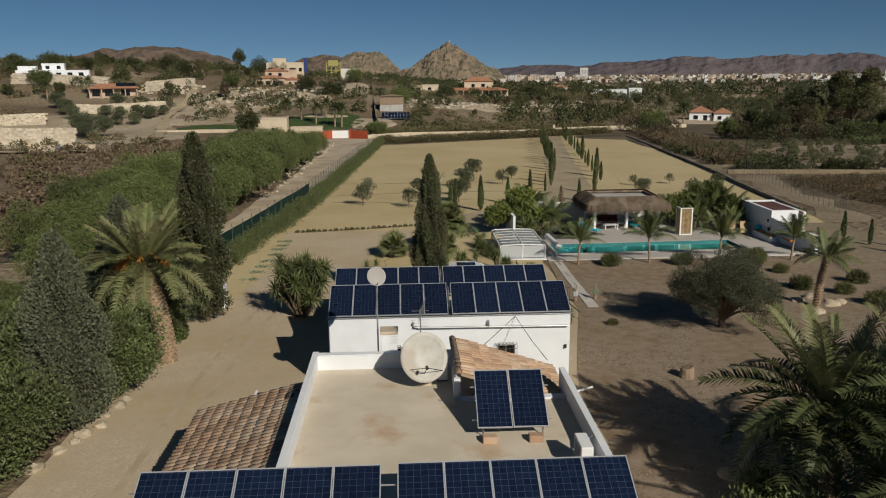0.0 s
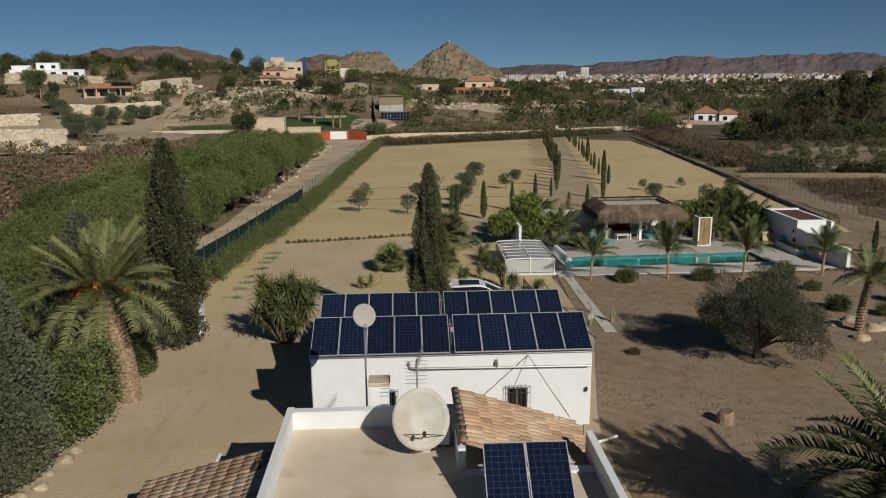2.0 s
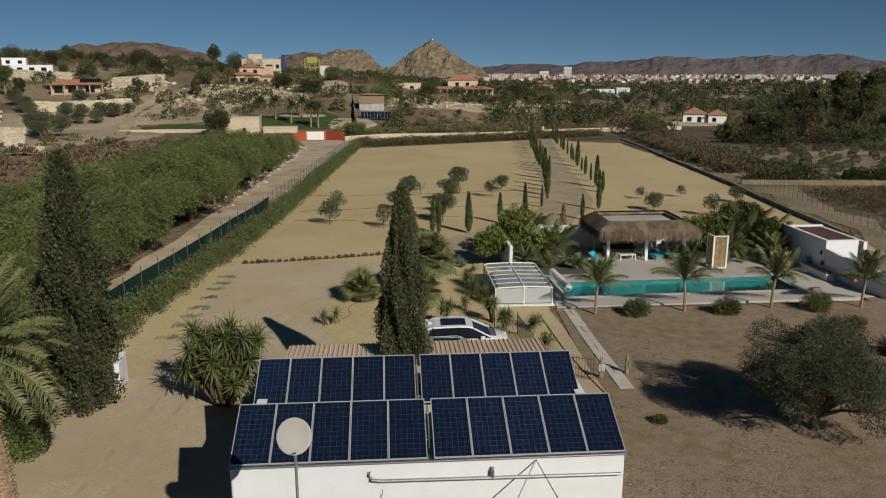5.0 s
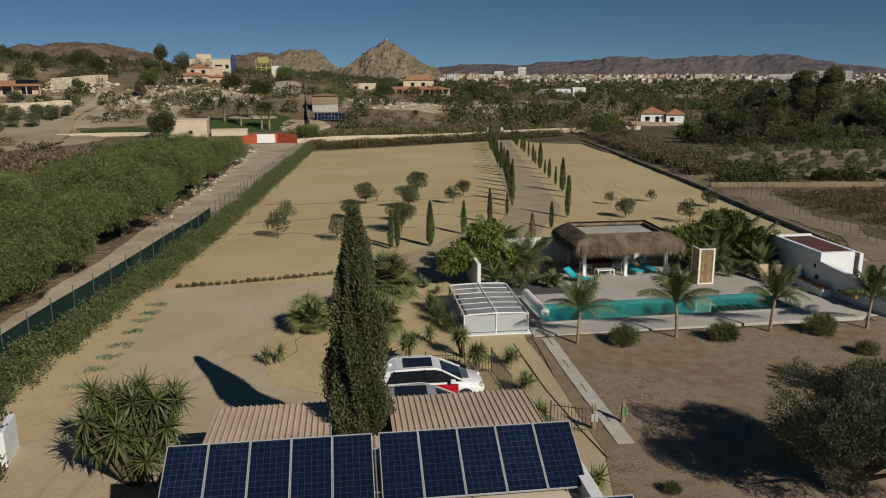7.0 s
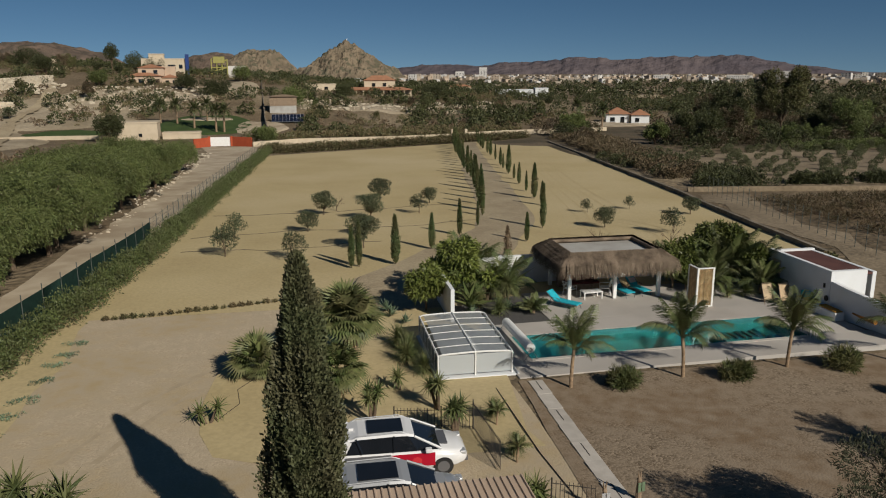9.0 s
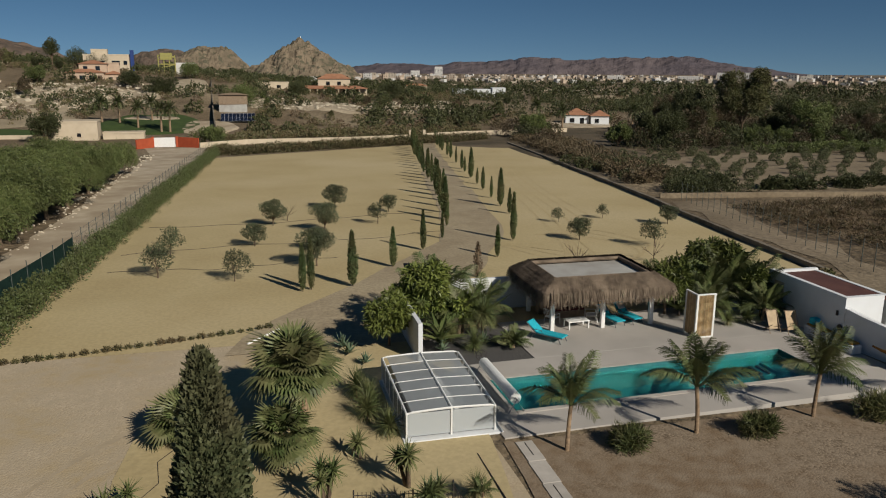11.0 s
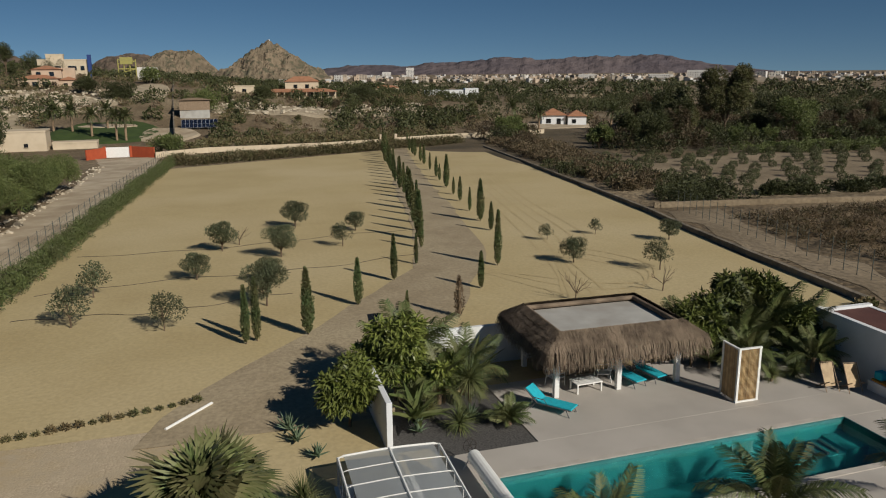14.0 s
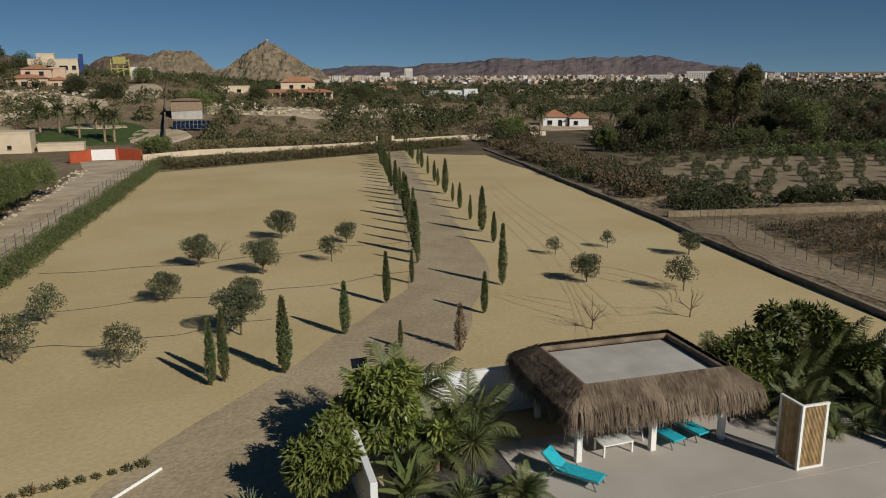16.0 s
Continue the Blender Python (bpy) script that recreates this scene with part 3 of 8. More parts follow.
def carport(x0, x1, y0, y1, label):
    c = thing("carport", pose(0, 0, 0), label, "carport")
    part("roof", corrugated(x0, x1, y0, y1, 3.12, 2.95), M["corrug"], c, "beige ribbed metal roof sheet")
    part("fascia", box(x0, x1, y1 - 0.06, y1 - 0.01, 2.78, 2.925), M["corrug"], c)
    for x in (x0 + 0.15, x1 - 0.15):
        for y in (y0 + 0.3, y1 - 0.3):
            part("post", box(x - 0.05, x + 0.05, y - 0.05, y + 0.05, base_z(y) - 0.1, 2.93), M["whitepaint"], c)
    part("beam", box(x0 + 0.1, x1 - 0.1, y0 + 0.25, y0 + 0.35, 2.94, 3.05), M["whitepaint"], c)


carport(-5.0, -1.25, 6.25, 11.85, "carport with beige ribbed metal roof behind the house")
carport(0.62, 5.35, 6.25, 11.95, "wider carport with beige ribbed metal roof behind the house")
part("carport_link_roof", corrugated(-1.22, 0.6, 6.25, 9.1, 3.08, 3.0), M["corrug"])
tagged(bpy.data.objects["carport_link_roof"], "short ribbed metal roof between the carports", "roof")

# ---------------------------------------------------------------- front building with its roof terrace
def build_annex():
    a = thing("annex", pose(0, 0, 0), "flat-roofed white building with a roof terrace", "house")
    part("wall", box(-5.0, -4.84, -19.0, -5.0, 0.3, 4.5), M["white"], a)
    part("wall", box(3.28, 3.44, -19.0, -7.0, 0.3, 4.5), M["white"], a)
    part("wall", box(-4.838, -0.05, -5.25, -5.0, 0.3, 4.46), M["white"], a)
    part("wall", box(-0.05, 3.278, -8.15, -7.9, 0.3, 4.02), M["white"], a)
    part("wall", box(-0.05, 3.40, -4.85, -4.6, 0.3, 3.45), M["white"], a)
    part("wall", box(3.2, 3.4, -6.998, -4.86, 0.3, 3.45), M["white"], a)
    part("wall", box(-0.25, -0.052, -7.9, -5.252, 3.9, 4.6), M["white"], a)
    part("roof_deck", box(-4.838, 3.278, -19.0, -8.152, 3.75, 3.95), M["roofscreed"], a, "cream stained roof terrace screed")
    part("roof_deck", box(-4.838, -0.252, -8.148, -5.252, 3.75, 3.95), M["roofscreed"], a, "cream stained roof terrace screed")
    part("coping", box(-5.02, -4.82, -19.0, -4.98, 4.502, 4.54, 0.01), M["white"], a)
    part("coping", box(3.26, 3.46, -19.0, -7.0, 4.502, 4.54, 0.01), M["white"], a)
    part("coping", box(-4.818, -0.05, -5.27, -4.98, 4.462, 4.50, 0.01), M["white"], a)


build_annex()


def barrel_tile():
    """One curved clay roof tile, 0.44 long and 0.24 wide, arching up, along y."""
    bm = bmesh.new()
    r0, r1 = 0.115, 0.095
    rows = []
    for y, r, dz in ((0, r0, 0.03), (0.46, r1, 0.0)):
        for t in (0, -0.016):
            rows.append([bm.verts.new(((r + t) * math.cos(u), y, dz + (r + t) * 0.75 * math.sin(u))) for u in np.linspace(math.pi, 0, 7)])
    o0, i0, o1, i1 = rows
    for k in range(6):
        bm.faces.new((o0[k], o0[k + 1], o1[k + 1], o1[k]))
        bm.faces.new((i0[k + 1], i0[k], i1[k], i1[k + 1]))
        bm.faces.new((o0[k + 1], o0[k], i0[k], i0[k + 1]))
    bmesh.ops.recalc_face_normals(bm, faces=bm.faces)
    me = bpy.data.meshes.new("tile")
    bm.to_mesh(me)
    bm.free()
    me.materials.append(M["tile"])
    for p in me.polygons:
        p.use_smooth = True
    return me


TILE = barrel_tile()


def tiled_roof(name, label, corner, along, up, n_along, n_up, wall_parts):
    """Rows of barrel tiles: corner at the eave, along the eave by n_along tiles, up the slope by n_up."""
    corner, along, up = Vector(corner), Vector(along).normalized(), Vector(up).normalized()
    nrm = along.cross(up).normalized()
    rot = Matrix((along, up, nrm)).transposed().to_4x4()
    t = thing(name, pose(0, 0, 0), label, "roof")
    rr = random.Random(7)
    w, l = 0.225 * n_along, 0.36 * n_up + 0.1
    bm = add_box(bmesh.new(), 0, w, 0, l, -0.10, 0.0, m=Matrix.Translation(corner) @ rot)
    part("roof_bed", bm, M["tile"], t, "clay pan tiles under the covers")
    for i in range(n_along):
        for j in range(n_up):
            q = Matrix.Translation(corner + along * (0.225 * (i + 0.5) + rr.uniform(-0.008, 0.008)) + up * (0.36 * j + rr.uniform(-0.02, 0.02)) + nrm * (0.004 + 0.006 * rr.random()))
            link("tile", TILE, t, m=q @ rot @ pose(0, 0, 0, 0, 0, rr.uniform(-2, 2)))
    for k, (a0, a1, b0, b1, c0, c1) in enumerate(wall_parts):
        part("wall", box(a0, a1, b0, b1, c0, c1), M["white"], t)
    return t


tiled_roof("porch_roof", "weathered clay barrel-tile lean-to roof beside the annex", (-8.75, -6.2, 2.95), (0, -1, 0), (3.7, 0, 0.98), 38, 10, [(-8.6, -8.45, -14.6, -6.3, 0.4, 2.9), (-8.448, -5.03, -6.5, -6.35, 0.4, 2.85)])
tiled_roof("store_roof", "weathered clay barrel-tile roof on the annex store", (3.5, -7.85, 3.62), (0, 1, 0), (-3.5, 0, 1.16), 14, 10, [])
rd = thing("ridge_edge", pose(0, 0, 0), "mortared clay edge tiles along the store roof top", "roof")
for k in range(9):
    link("tile", TILE, rd, m=pose(-0.12, -4.7 - 0.36 * k, 4.80, 0, 0, 180))

# two panels on the roof terrace
solar_array("pair of tilted dark blue solar panels on the terrace")
for x in (0.72, 1.74):
    panel(pose(x, -10.75, 4.30, 33, 0, -1))
rack("panel_rack", 0.4, 2.1, -10.7, 4.26, -9.2, 5.25, 3.95, "steel rack holding two solar panels on the terrace")
for x in (0.55, 1.85):
    tagged(part("block", box(x - 0.2, x + 0.2, -11.0, -10.75, 3.95, 4.15, 0.015), M["tile"]), "terracotta block under the solar panel rack", "block", "blocks under the rack")
# long array at the near end of the terrace
solar_array("long row of dark blue solar panels above the roofs")
for i in range(5):
    panel(pose(-7.2 + 1.08 * i, -16.18, 4.45, 27, 0, 0) @ Matrix.Diagonal((1.07, 1, 1, 1)))
    panel(pose(-1.45 + 1.06 * i, -16.14, 4.45, 27, 0, 0) @ Matrix.Diagonal((1.06, 1, 1, 1)))
rack("panel_rack", -4.6, 3.0, -16.1, 4.4, -14.45, 5.25, 3.95, "steel rack under the long solar array")
rack("panel_rack", -7.6, -5.2, -16.1, 4.4, -14.45, 5.25, 3.6, "steel rack carrying panels above the lean-to")

# satellite dishes and aerials
def dish_bm(r, depth, seg=28, rings=6, thick=0.02):
    bm = bmesh.new()
    allr = []
    for side in (0, 1):
        c = bm.verts.new((0, 0, -side * thick))
        rows = [[c]]
        for k in range(1, rings + 1):
            rr = r * k / rings
            rows.append([bm.verts.new((rr * math.cos(t), rr * 1.06 * math.sin(t), depth * (k / rings) ** 2 - side * thick)) for t in (2 * math.pi * i / seg for i in range(seg))])
        for i in range(seg):
            bm.faces.new((c, rows[1][i], rows[1][(i + 1) % seg]))
            for k in range(1, rings):
                bm.faces.new((rows[k][i], rows[k + 1][i], rows[k + 1][(i + 1) % seg], rows[k][(i + 1) % seg]))
        allr.append(rows[-1])
    for i in range(seg):
        bm.faces.new((allr[0][i], allr[1][i], allr[1][(i + 1) % seg], allr[0][(i + 1) % seg]))
    bmesh.ops.recalc_face_normals(bm, faces=bm.faces)
    for f in bm.faces:
        f.smooth = True
    return bm


M["dishgrey"] = surf("dish_paint", (0.50, 0.485, 0.44), (0.44, 0.42, 0.37), 3, (0.40, 0.36, 0.30), 1.5, rough=0.6, bump=0.05)
d = thing("satellite_dish", pose(-1.2, -6.6, 3.95), "large beige satellite dish on the roof terrace", "satellite dish")
part("reflector", dish_bm(0.78, 0.2), M["dishgrey"], d, m=pose(0, -0.2, 0.98, 68, 0, 10))
part("mast", tube([(0, 0.02, 0), (0, 0.02, 1.0)], 0.045), M["metal"], d)
part("base_plate", box(-0.25, 0.25, -0.25, 0.25, 0, 0.05, 0.01), M["cream"], d)
arm = bmesh.new()
for p in ((-0.62, -0.35, 0.6), (0.62, -0.45, 0.6), (0, -0.1, 0.24)):
    add_tube(arm, [p, (0.1, -1.05, 0.95)], 0.012, 5)
part("feed_arm", arm, M["darkmetal"], d)
part("feed_horn", tube([(0.1, -1.12, 0.95), (0.1, -0.98, 0.96)], 0.05), M["darkmetal"], d)

d = thing("satellite_dish", pose(-2.78, -3.9, 4.0), "small grey satellite dish on a tall mast", "satellite dish")
part("mast", tube([(0, 0, -3.4), (0, 0, 2.85)], 0.03), M["metal"], d)
part("reflector", dish_bm(0.34, 0.08), M["flatgrey"], d, m=pose(0, -0.1, 2.95, 62, 0, 15))
part("feed_arm", tube([(0, -0.1, 2.62), (0.08, -0.6, 2.85)], 0.015, 5), M["darkmetal"], d)

d = thing("aerial", pose(-1.25, -5.9, 3.95), "thin television aerial on a mast", "aerial")
part("mast", tube([(0, 0, 0), (0, 0, 2.35)], 0.02, 6), M["metal"], d)
bm = bmesh.new()
add_tube(bm, [(-0.1, -0.3, 2.1), (0.15, 0.55, 2.35)], 0.012, 4)
for k in range(7):
    add_tube(bm, [(-0.32, -0.3 + 0.02 * k, 1.75 + 0.1 * k), (0.28, -0.3 + 0.02 * k, 1.75 + 0.1 * k)], 0.008, 4)
for k in range(8):
    y = -0.2 + 0.1 * k
    add_tube(bm, [(-0.06 + 0.03 * k, y, 1.95 + 0.03 * k), (-0.02 + 0.03 * k, y, 2.4 + 0.03 * k)], 0.007, 4)
part("antenna_rods", bm, M["metal"], d)

# chimney, air conditioners
c = thing("chimney", pose(-2.35, -4.55, 0.3), "white rendered chimney with a tan cap", "chimney")
part("shaft", box(-0.28, 0.28, -0.28, 0.28, 0, 4.75, 0.01), M["white"], c)
part("cap", box(-0.32, 0.32, -0.32, 0.32, 4.752, 4.86, 0.015), M["cream"], c, "tan slab cap")


def aircon(m, label):
    a = thing("air_conditioner", m, label, "air conditioner")
    part("case", box(-0.16, 0.16, -0.42, 0.42, 0.08, 0.72, 0.02), M["whitepaint"], a)
    for y in (-0.3, 0.3):
        part("foot", box(-0.18, 0.18, y - 0.03, y + 0.03, 0, 0.078), M["darkmetal"], a)
    g = bmesh.new()
    for k in range(8):
        add_box(g, -0.175, -0.162, -0.3, 0.3, 0.14 + k * 0.065, 0.165 + k * 0.065)
    part("fan_grille", g, M["metal"], a)
    part("hose", tube([(0.0, 0.42, 0.2), (0.1, 0.55, 0.25), (0.28, 0.62, 0.42), (0.42, 0.66, 0.5)], 0.025, 6), M["whitepaint"], a)


aircon(pose(2.85, -12.3, 3.95), "white air conditioner on the roof terrace by the parapet")
aircon(pose(-0.55, -6.2, 3.95, 0, 0, 0), "white air conditioner beside the satellite dish")

# side canopy and a street-style lamp at the annex
c = thing("canopy", pose(0, 0, 0), "white steel door canopy on the annex side", "canopy")
part("sheet", box(-7.0, -5.05, -5.55, -5.1, 3.05, 3.12), M["glassdark"], c)
part("frame", add_box(box(-7.08, -5.05, -5.66, -5.56, 3.0, 3.16), -7.08, -7.005, -5.555, -5.0, 3.0, 3.16), M["whitepaint"], c)
part("leg", tube([(-7.02, -5.6, 0.6), (-7.02, -5.6, 3.0)], 0.04), M["whitepaint"], c)
l = thing("wall_lantern", pose(-5.02, -7.2, 3.9), "dark wall lantern on a swan-neck arm", "lamp")
part("arm", tube([(0.0, 0, 0), (-0.25, 0, 0.18), (-0.45, 0, 0.2), (-0.5, 0, 0.1)], 0.02, 6), M["darkmetal"], l)
part("shade", tube([(-0.5, 0, 0.1), (-0.5, 0, -0.05)], 0.06, 12, 0.2), M["darkmetal"], l)

# ---------------------------------------------------------------- pool terrace
PT = Matrix.Translation((10.0, 27.0, 0)) @ Matrix.Rotation(radians(1.9), 4, "Z")


def slab_tiles():
    t = thing("terrace", PT, "pale concrete pool terrace", "terrace", kind="structure")
    for q in ((-1.0, 20.8, -2.1, -0.02), (-1.0, 0.25, -0.018, 3.22), (15.5, 19.0, -0.018, 3.22), (-1.0, 19.0, 3.222, 5.2), (3.2, 19.0, 5.202, 10.6)):
        part("slab", box(*q, -0.4, 0.10, 0.008), M["concrete"], t)
    for q in ((0.25, 15.5, -0.3, -0.02), (0.25, 15.5, 3.222, 3.5)):
        part("coping", box(*q, 0.102, 0.125, 0.006), M["pathstone"], t, "smooth pool coping")
    return t


slab_tiles()


def build_pool():
    p = thing("pool", PT, "long turquoise swimming pool with corner steps", "pool", kind="structure")
    x0, x1, y0, y1, zb = 0.25, 15.5, -0.018, 3.22, -1.45
    part("floor", box(x0, x1, y0, y1, zb - 0.15, zb), M["pooltile"], p)
    part("side", box(x0, x1, y0, y0 + 0.04, zb, 0.098), M["pooltile"], p)
    part("side", box(x0, x1, y1 - 0.04, y1, zb, 0.098), M["pooltile"], p)
    part("side", box(x0, x0 + 0.04, y0 + 0.04, y1 - 0.04, zb, 0.098), M["pooltile"], p)
    part("side", box(x1 - 0.04, x1, y0 + 0.04, y1 - 0.04, zb, 0.098), M["pooltile"], p)
    for k in range(5):
        part("step", box(12.24 + 0.44 * k, 12.36 + 0.44 * k, 2.0, y1 - 0.25, -0.62, -0.52, 0.01), M["darkmetal"], p, "dark submerged step edge")
    part("stair", box(12.0, 14.398, 1.9, y1 - 0.042, zb, -0.62, 0.02), M["pooltile"], p)
    part("bench", box(14.4, 15.45, 1.9, y1 - 0.042, zb, -0.5, 0.02), M["pooltile"], p)
    w = part("water_surface", box(x0 + 0.041, x1 - 0.041, y0 + 0.041, y1 - 0.041, -0.05, -0.04), M["water"], p, "clear turquoise water")
    w.visible_shadow = False


build_pool()


def cover_box():
    e = thing("pool_enclosure", pose(0, 0, 0), "telescopic pool enclosure of glazed white frames", "pool enclosure")
    x0, x1, y0, y1 = 5.45, 8.9, 25.6, 31.2
    part("plinth", box(x0 - 0.15, x1 + 0.3, y0 - 0.25, y1 + 0.1, -0.3, 0.12, 0.02), M["white"], e, "white rendered plinth")
    n = 7
    ys = [y0 + (y1 - y0) * k / (n - 1) for k in range(n)]
    prof = [(x0, 0.12), (x0, 1.12), (x0 + 0.2, 1.17), (x0 + 1.2, 1.21), ((x0 + x1) / 2, 1.22), (x1 - 1.2, 1.21), (x1 - 0.2, 1.17), (x1, 1.12), (x1, 0.12)]
    rise = lambda k: 0.06 * (k / (n - 1)) ** 0.7
    for k, y in enumerate(ys):
        part("rib", tube([(px, y, pz + (rise(k) if pz > 0.5 else 0)) for px, pz in prof], 0.045 if k in (0, n - 1) else 0.02, 6), M["whitepaint"], e)
    for px, pz, r in ((x0, 1.12, 0.045), ((x0 + x1) / 2, 1.23, 0.05), (x1, 1.12, 0.045), (x0, 0.14, 0.04), (x1, 0.14, 0.04)):
        part("rail", tube([(px, y, pz + (rise(k) if pz > 0.5 else 0)) for k, y in enumerate(ys)], r, 6), M["whitepaint"], e)
    part("rail", tube([(x1 + 0.22, y0 - 0.3, 0.16), (x1 + 0.22, y1 + 1.0, 0.16)], 0.04, 6), M["alu"], e)
    part("post", tube([((x0 + x1) / 2, y0, 0.12), ((x0 + x1) / 2, y0, 1.23)], 0.05, 6), M["whitepaint"], e)
    for k in range(n - 1):
        for s in (0, 1):
            pts = prof[2:5] if s == 0 else prof[4:7]
            bm = bmesh.new()
            a = [bm.verts.new((px, ys[k] + 0.04, pz + rise(k) - 0.01)) for px, pz in pts]
            b = [bm.verts.new((px, ys[k + 1] - 0.04, pz + rise(k + 1) - 0.01)) for px, pz in pts]
            for i in range(len(pts) - 1):
                bm.faces.new((a[i], a[i + 1], b[i + 1], b[i]))
            bmesh.ops.solidify(bm, geom=list(bm.faces), thickness=0.012)
            o = part("pane", bm, M["polycarb"], e)
    for a, b in ((x0 + 0.06, (x0 + x1) / 2 - 0.06), ((x0 + x1) / 2 + 0.06, x1 - 0.06)):
        part("pane", box(a, b, y0 - 0.006, y0 + 0.006, 0.2, 1.12), M["polycarb"], e)
    for k in range(n - 1):
        for x in (x0, x1):
            part("pane", box(x - 0.006, x + 0.006, ys[k] + 0.05, ys[k + 1] - 0.05, 0.2, 1.1 + rise(k) * 0.6), M["polycarb"], e)
    part("stored_cover", box(x0 + 0.4, x0 + 1.5, y0 + 0.8, y1 - 0.6, 0.125, 0.45, 0.05), M["flatgrey"], e)


cover_box()

r = thing("cover_roller", pose(10.15, 29.0, 0.1, 0, 0, 2), "white pool cover roller with a hand wheel", "pool cover roller")
part("roll", tube([(0, -2.0, 0.55), (0, 2.0, 0.55)], 0.24, 16), M["whitepaint"], r, "rolled white pool cover")
for y in (-2.15, 2.15):
    part("leg", tube([(-0.35, y, 0.0), (0, y, 0.55), (0.35, y, 0.0)], 0.035, 6), M["metal"], r)
part("axle", tube([(0, -2.3, 0.55), (0, 2.4, 0.55)], 0.035), M["metal"], r)
bm = bmesh.new()
ring = [(0.24 * math.cos(t), 2.4, 0.75 + 0.24 * math.sin(t)) for t in np.linspace(0, 2 * math.pi, 18)]
add_tube(bm, ring, 0.02, 5)
for k in range(3):
    t = math.pi * k / 3
    add_tube(bm, [(0.24 * math.cos(t), 2.4, 0.75 + 0.24 * math.sin(t)), (-0.24 * math.cos(t), 2.4, 0.75 - 0.24 * math.sin(t))], 0.015, 5)
part("hand_wheel", bm, M["darkmetal"], r)

# ---------------------------------------------------------------- thatched bar
def build_pergola():
    p = thing("thatched_pavilion", pose(0, 0, 0), "open pavilion with shaggy thatched eaves and a flat grey roof", "pavilion")
    X0, X1, Y0, Y1 = 13.7, 21.9, 34.2, 40.2
    for x in (15.25, 18.15, 21.0):
        part("post", box(x - 0.11, x + 0.11, 35.6, 35.82, 0.10, 2.5, 0.02), M["whitepaint"], p, "thick white post")
    for x in (15.25, 21.0):
        part("post", box(x - 0.11, x + 0.11, 39.2, 39.42, 0.10, 2.5, 0.02), M["whitepaint"], p, "thick white post")
    part("flat_roof", box(15.2, 20.6, 35.3, 39.0, 2.78, 2.9), M["flatgrey"], p, "flat grey membrane roof")
    part("beam", box(14.9, 21.2, 35.45, 35.59, 2.5, 2.7), M["wood"], p)
    part("beam", box(14.9, 21.2, 39.2, 39.36, 2.5, 2.7), M["wood"], p)
    rr = np.random.RandomState(3)
    V, F = [], []
    def straw(px, py, pz, dx, dy, L, droop):
        w = rr.uniform(0.006, 0.016)
        sx, sy = -dy, dx
        a = np.array((px, py, pz))
        out = rr.uniform(0.30, 0.56) * L
        b = a + (dx * out * 0.6, dy * out * 0.6, -L * 0.18 * droop)
        c = a + (dx * out, dy * out, -L * (0.50 + 0.40 * rr.rand()) * droop)
        n = len(V)
        for q, ww in ((a, w), (b, w), (c, w * 0.4)):
            V.append(q + np.array((sx * ww, sy * ww, 0)))
            V.append(q - np.array((sx * ww, sy * ww, 0)))
        F.append((n, n + 1, n + 3, n + 2))
        F.append((n + 2, n + 3, n + 5, n + 4))
    cx, cy, hx, hy = 17.9, 37.15, 2.95, 2.1
    per = 2 * (2 * hx + 2 * hy)
    for layer in range(4):
        ins = 0.25 * layer
        for k in range(8200):
            s = rr.rand() * per / 1.0
            ax, ay = hx + 0.5 - ins * 0.8, hy + 0.5 - ins * 0.8
            side = rr.choice(4, p=[ax / (2 * (ax + ay)), ay / (2 * (ax + ay)), ax / (2 * (ax + ay)), ay / (2 * (ax + ay))])
            u = rr.uniform(-1, 1)
            j = rr.normal(0, 0.22)
            ex = smoothstep(0.75, 1.0, abs(u)) * np.sign(u) * 0.7
            if side == 0:
                q, dd = (cx + u * ax, cy - ay), (j + ex, -1)
            elif side == 2:
                q, dd = (cx + u * ax, cy + ay), (j + ex, 1)
            elif side == 1:
                q, dd = (cx + ax, cy + u * ay), (1, j + ex)
            else:
                q, dd = (cx - ax, cy + u * ay), (-1, j + ex)
            l = math.hypot(*dd)
            straw(q[0], q[1], 2.97 + 0.07 * layer - (0.55 - ins * 0.8) * 0.35 + rr.uniform(-0.05, 0.05), dd[0] / l, dd[1] / l, rr.uniform(0.75, 1.15), 1.0)
    link("thatch_fringe", fast_mesh("thatch_fringe", V, F, M["thatch"]), p, "ragged brown thatch fringe")
    bm = bmesh.new()
    ring_o = [(cx - hx - 0.8, cy - hy - 0.8), (cx + hx + 0.8, cy - hy - 0.8), (cx + hx + 0.8, cy + hy + 0.8), (cx - hx - 0.8, cy + hy + 0.8)]
    ring_i = [(cx - hx + 0.25, cy - hy + 0.25), (cx + hx - 0.25, cy - hy + 0.25), (cx + hx - 0.25, cy + hy - 0.25), (cx - hx + 0.25, cy + hy - 0.25)]
    o = [bm.verts.new((x, y, 2.35)) for x, y in ring_o]
    i_ = [bm.verts.new((x, y, 2.98)) for x, y in ring_i]
    for k in range(4):
        bm.faces.new((o[k], o[(k + 1) % 4], i_[(k + 1) % 4], i_[k]))
    bmesh.ops.solidify(bm, geom=list(bm.faces), thickness=0.12)
    part("thatch_bed", bm, M["thatch"], p, "thatch skirt on the roof edge")
    bm = bmesh.new()
    pts = [(x, y, 3.05) for x, y in ring_i]
    for k in range(4):
        add_tube(bm, [pts[k], pts[(k + 1) % 4]], 0.11, 8)
    part("thatch_rim", bm, M["thatch"], p, "dark rolled thatch rim")
    part("bar_counter", box(15.6, 17.2, 38.6, 39.1, 0.1, 1.15, 0.02), M["wood"], p)


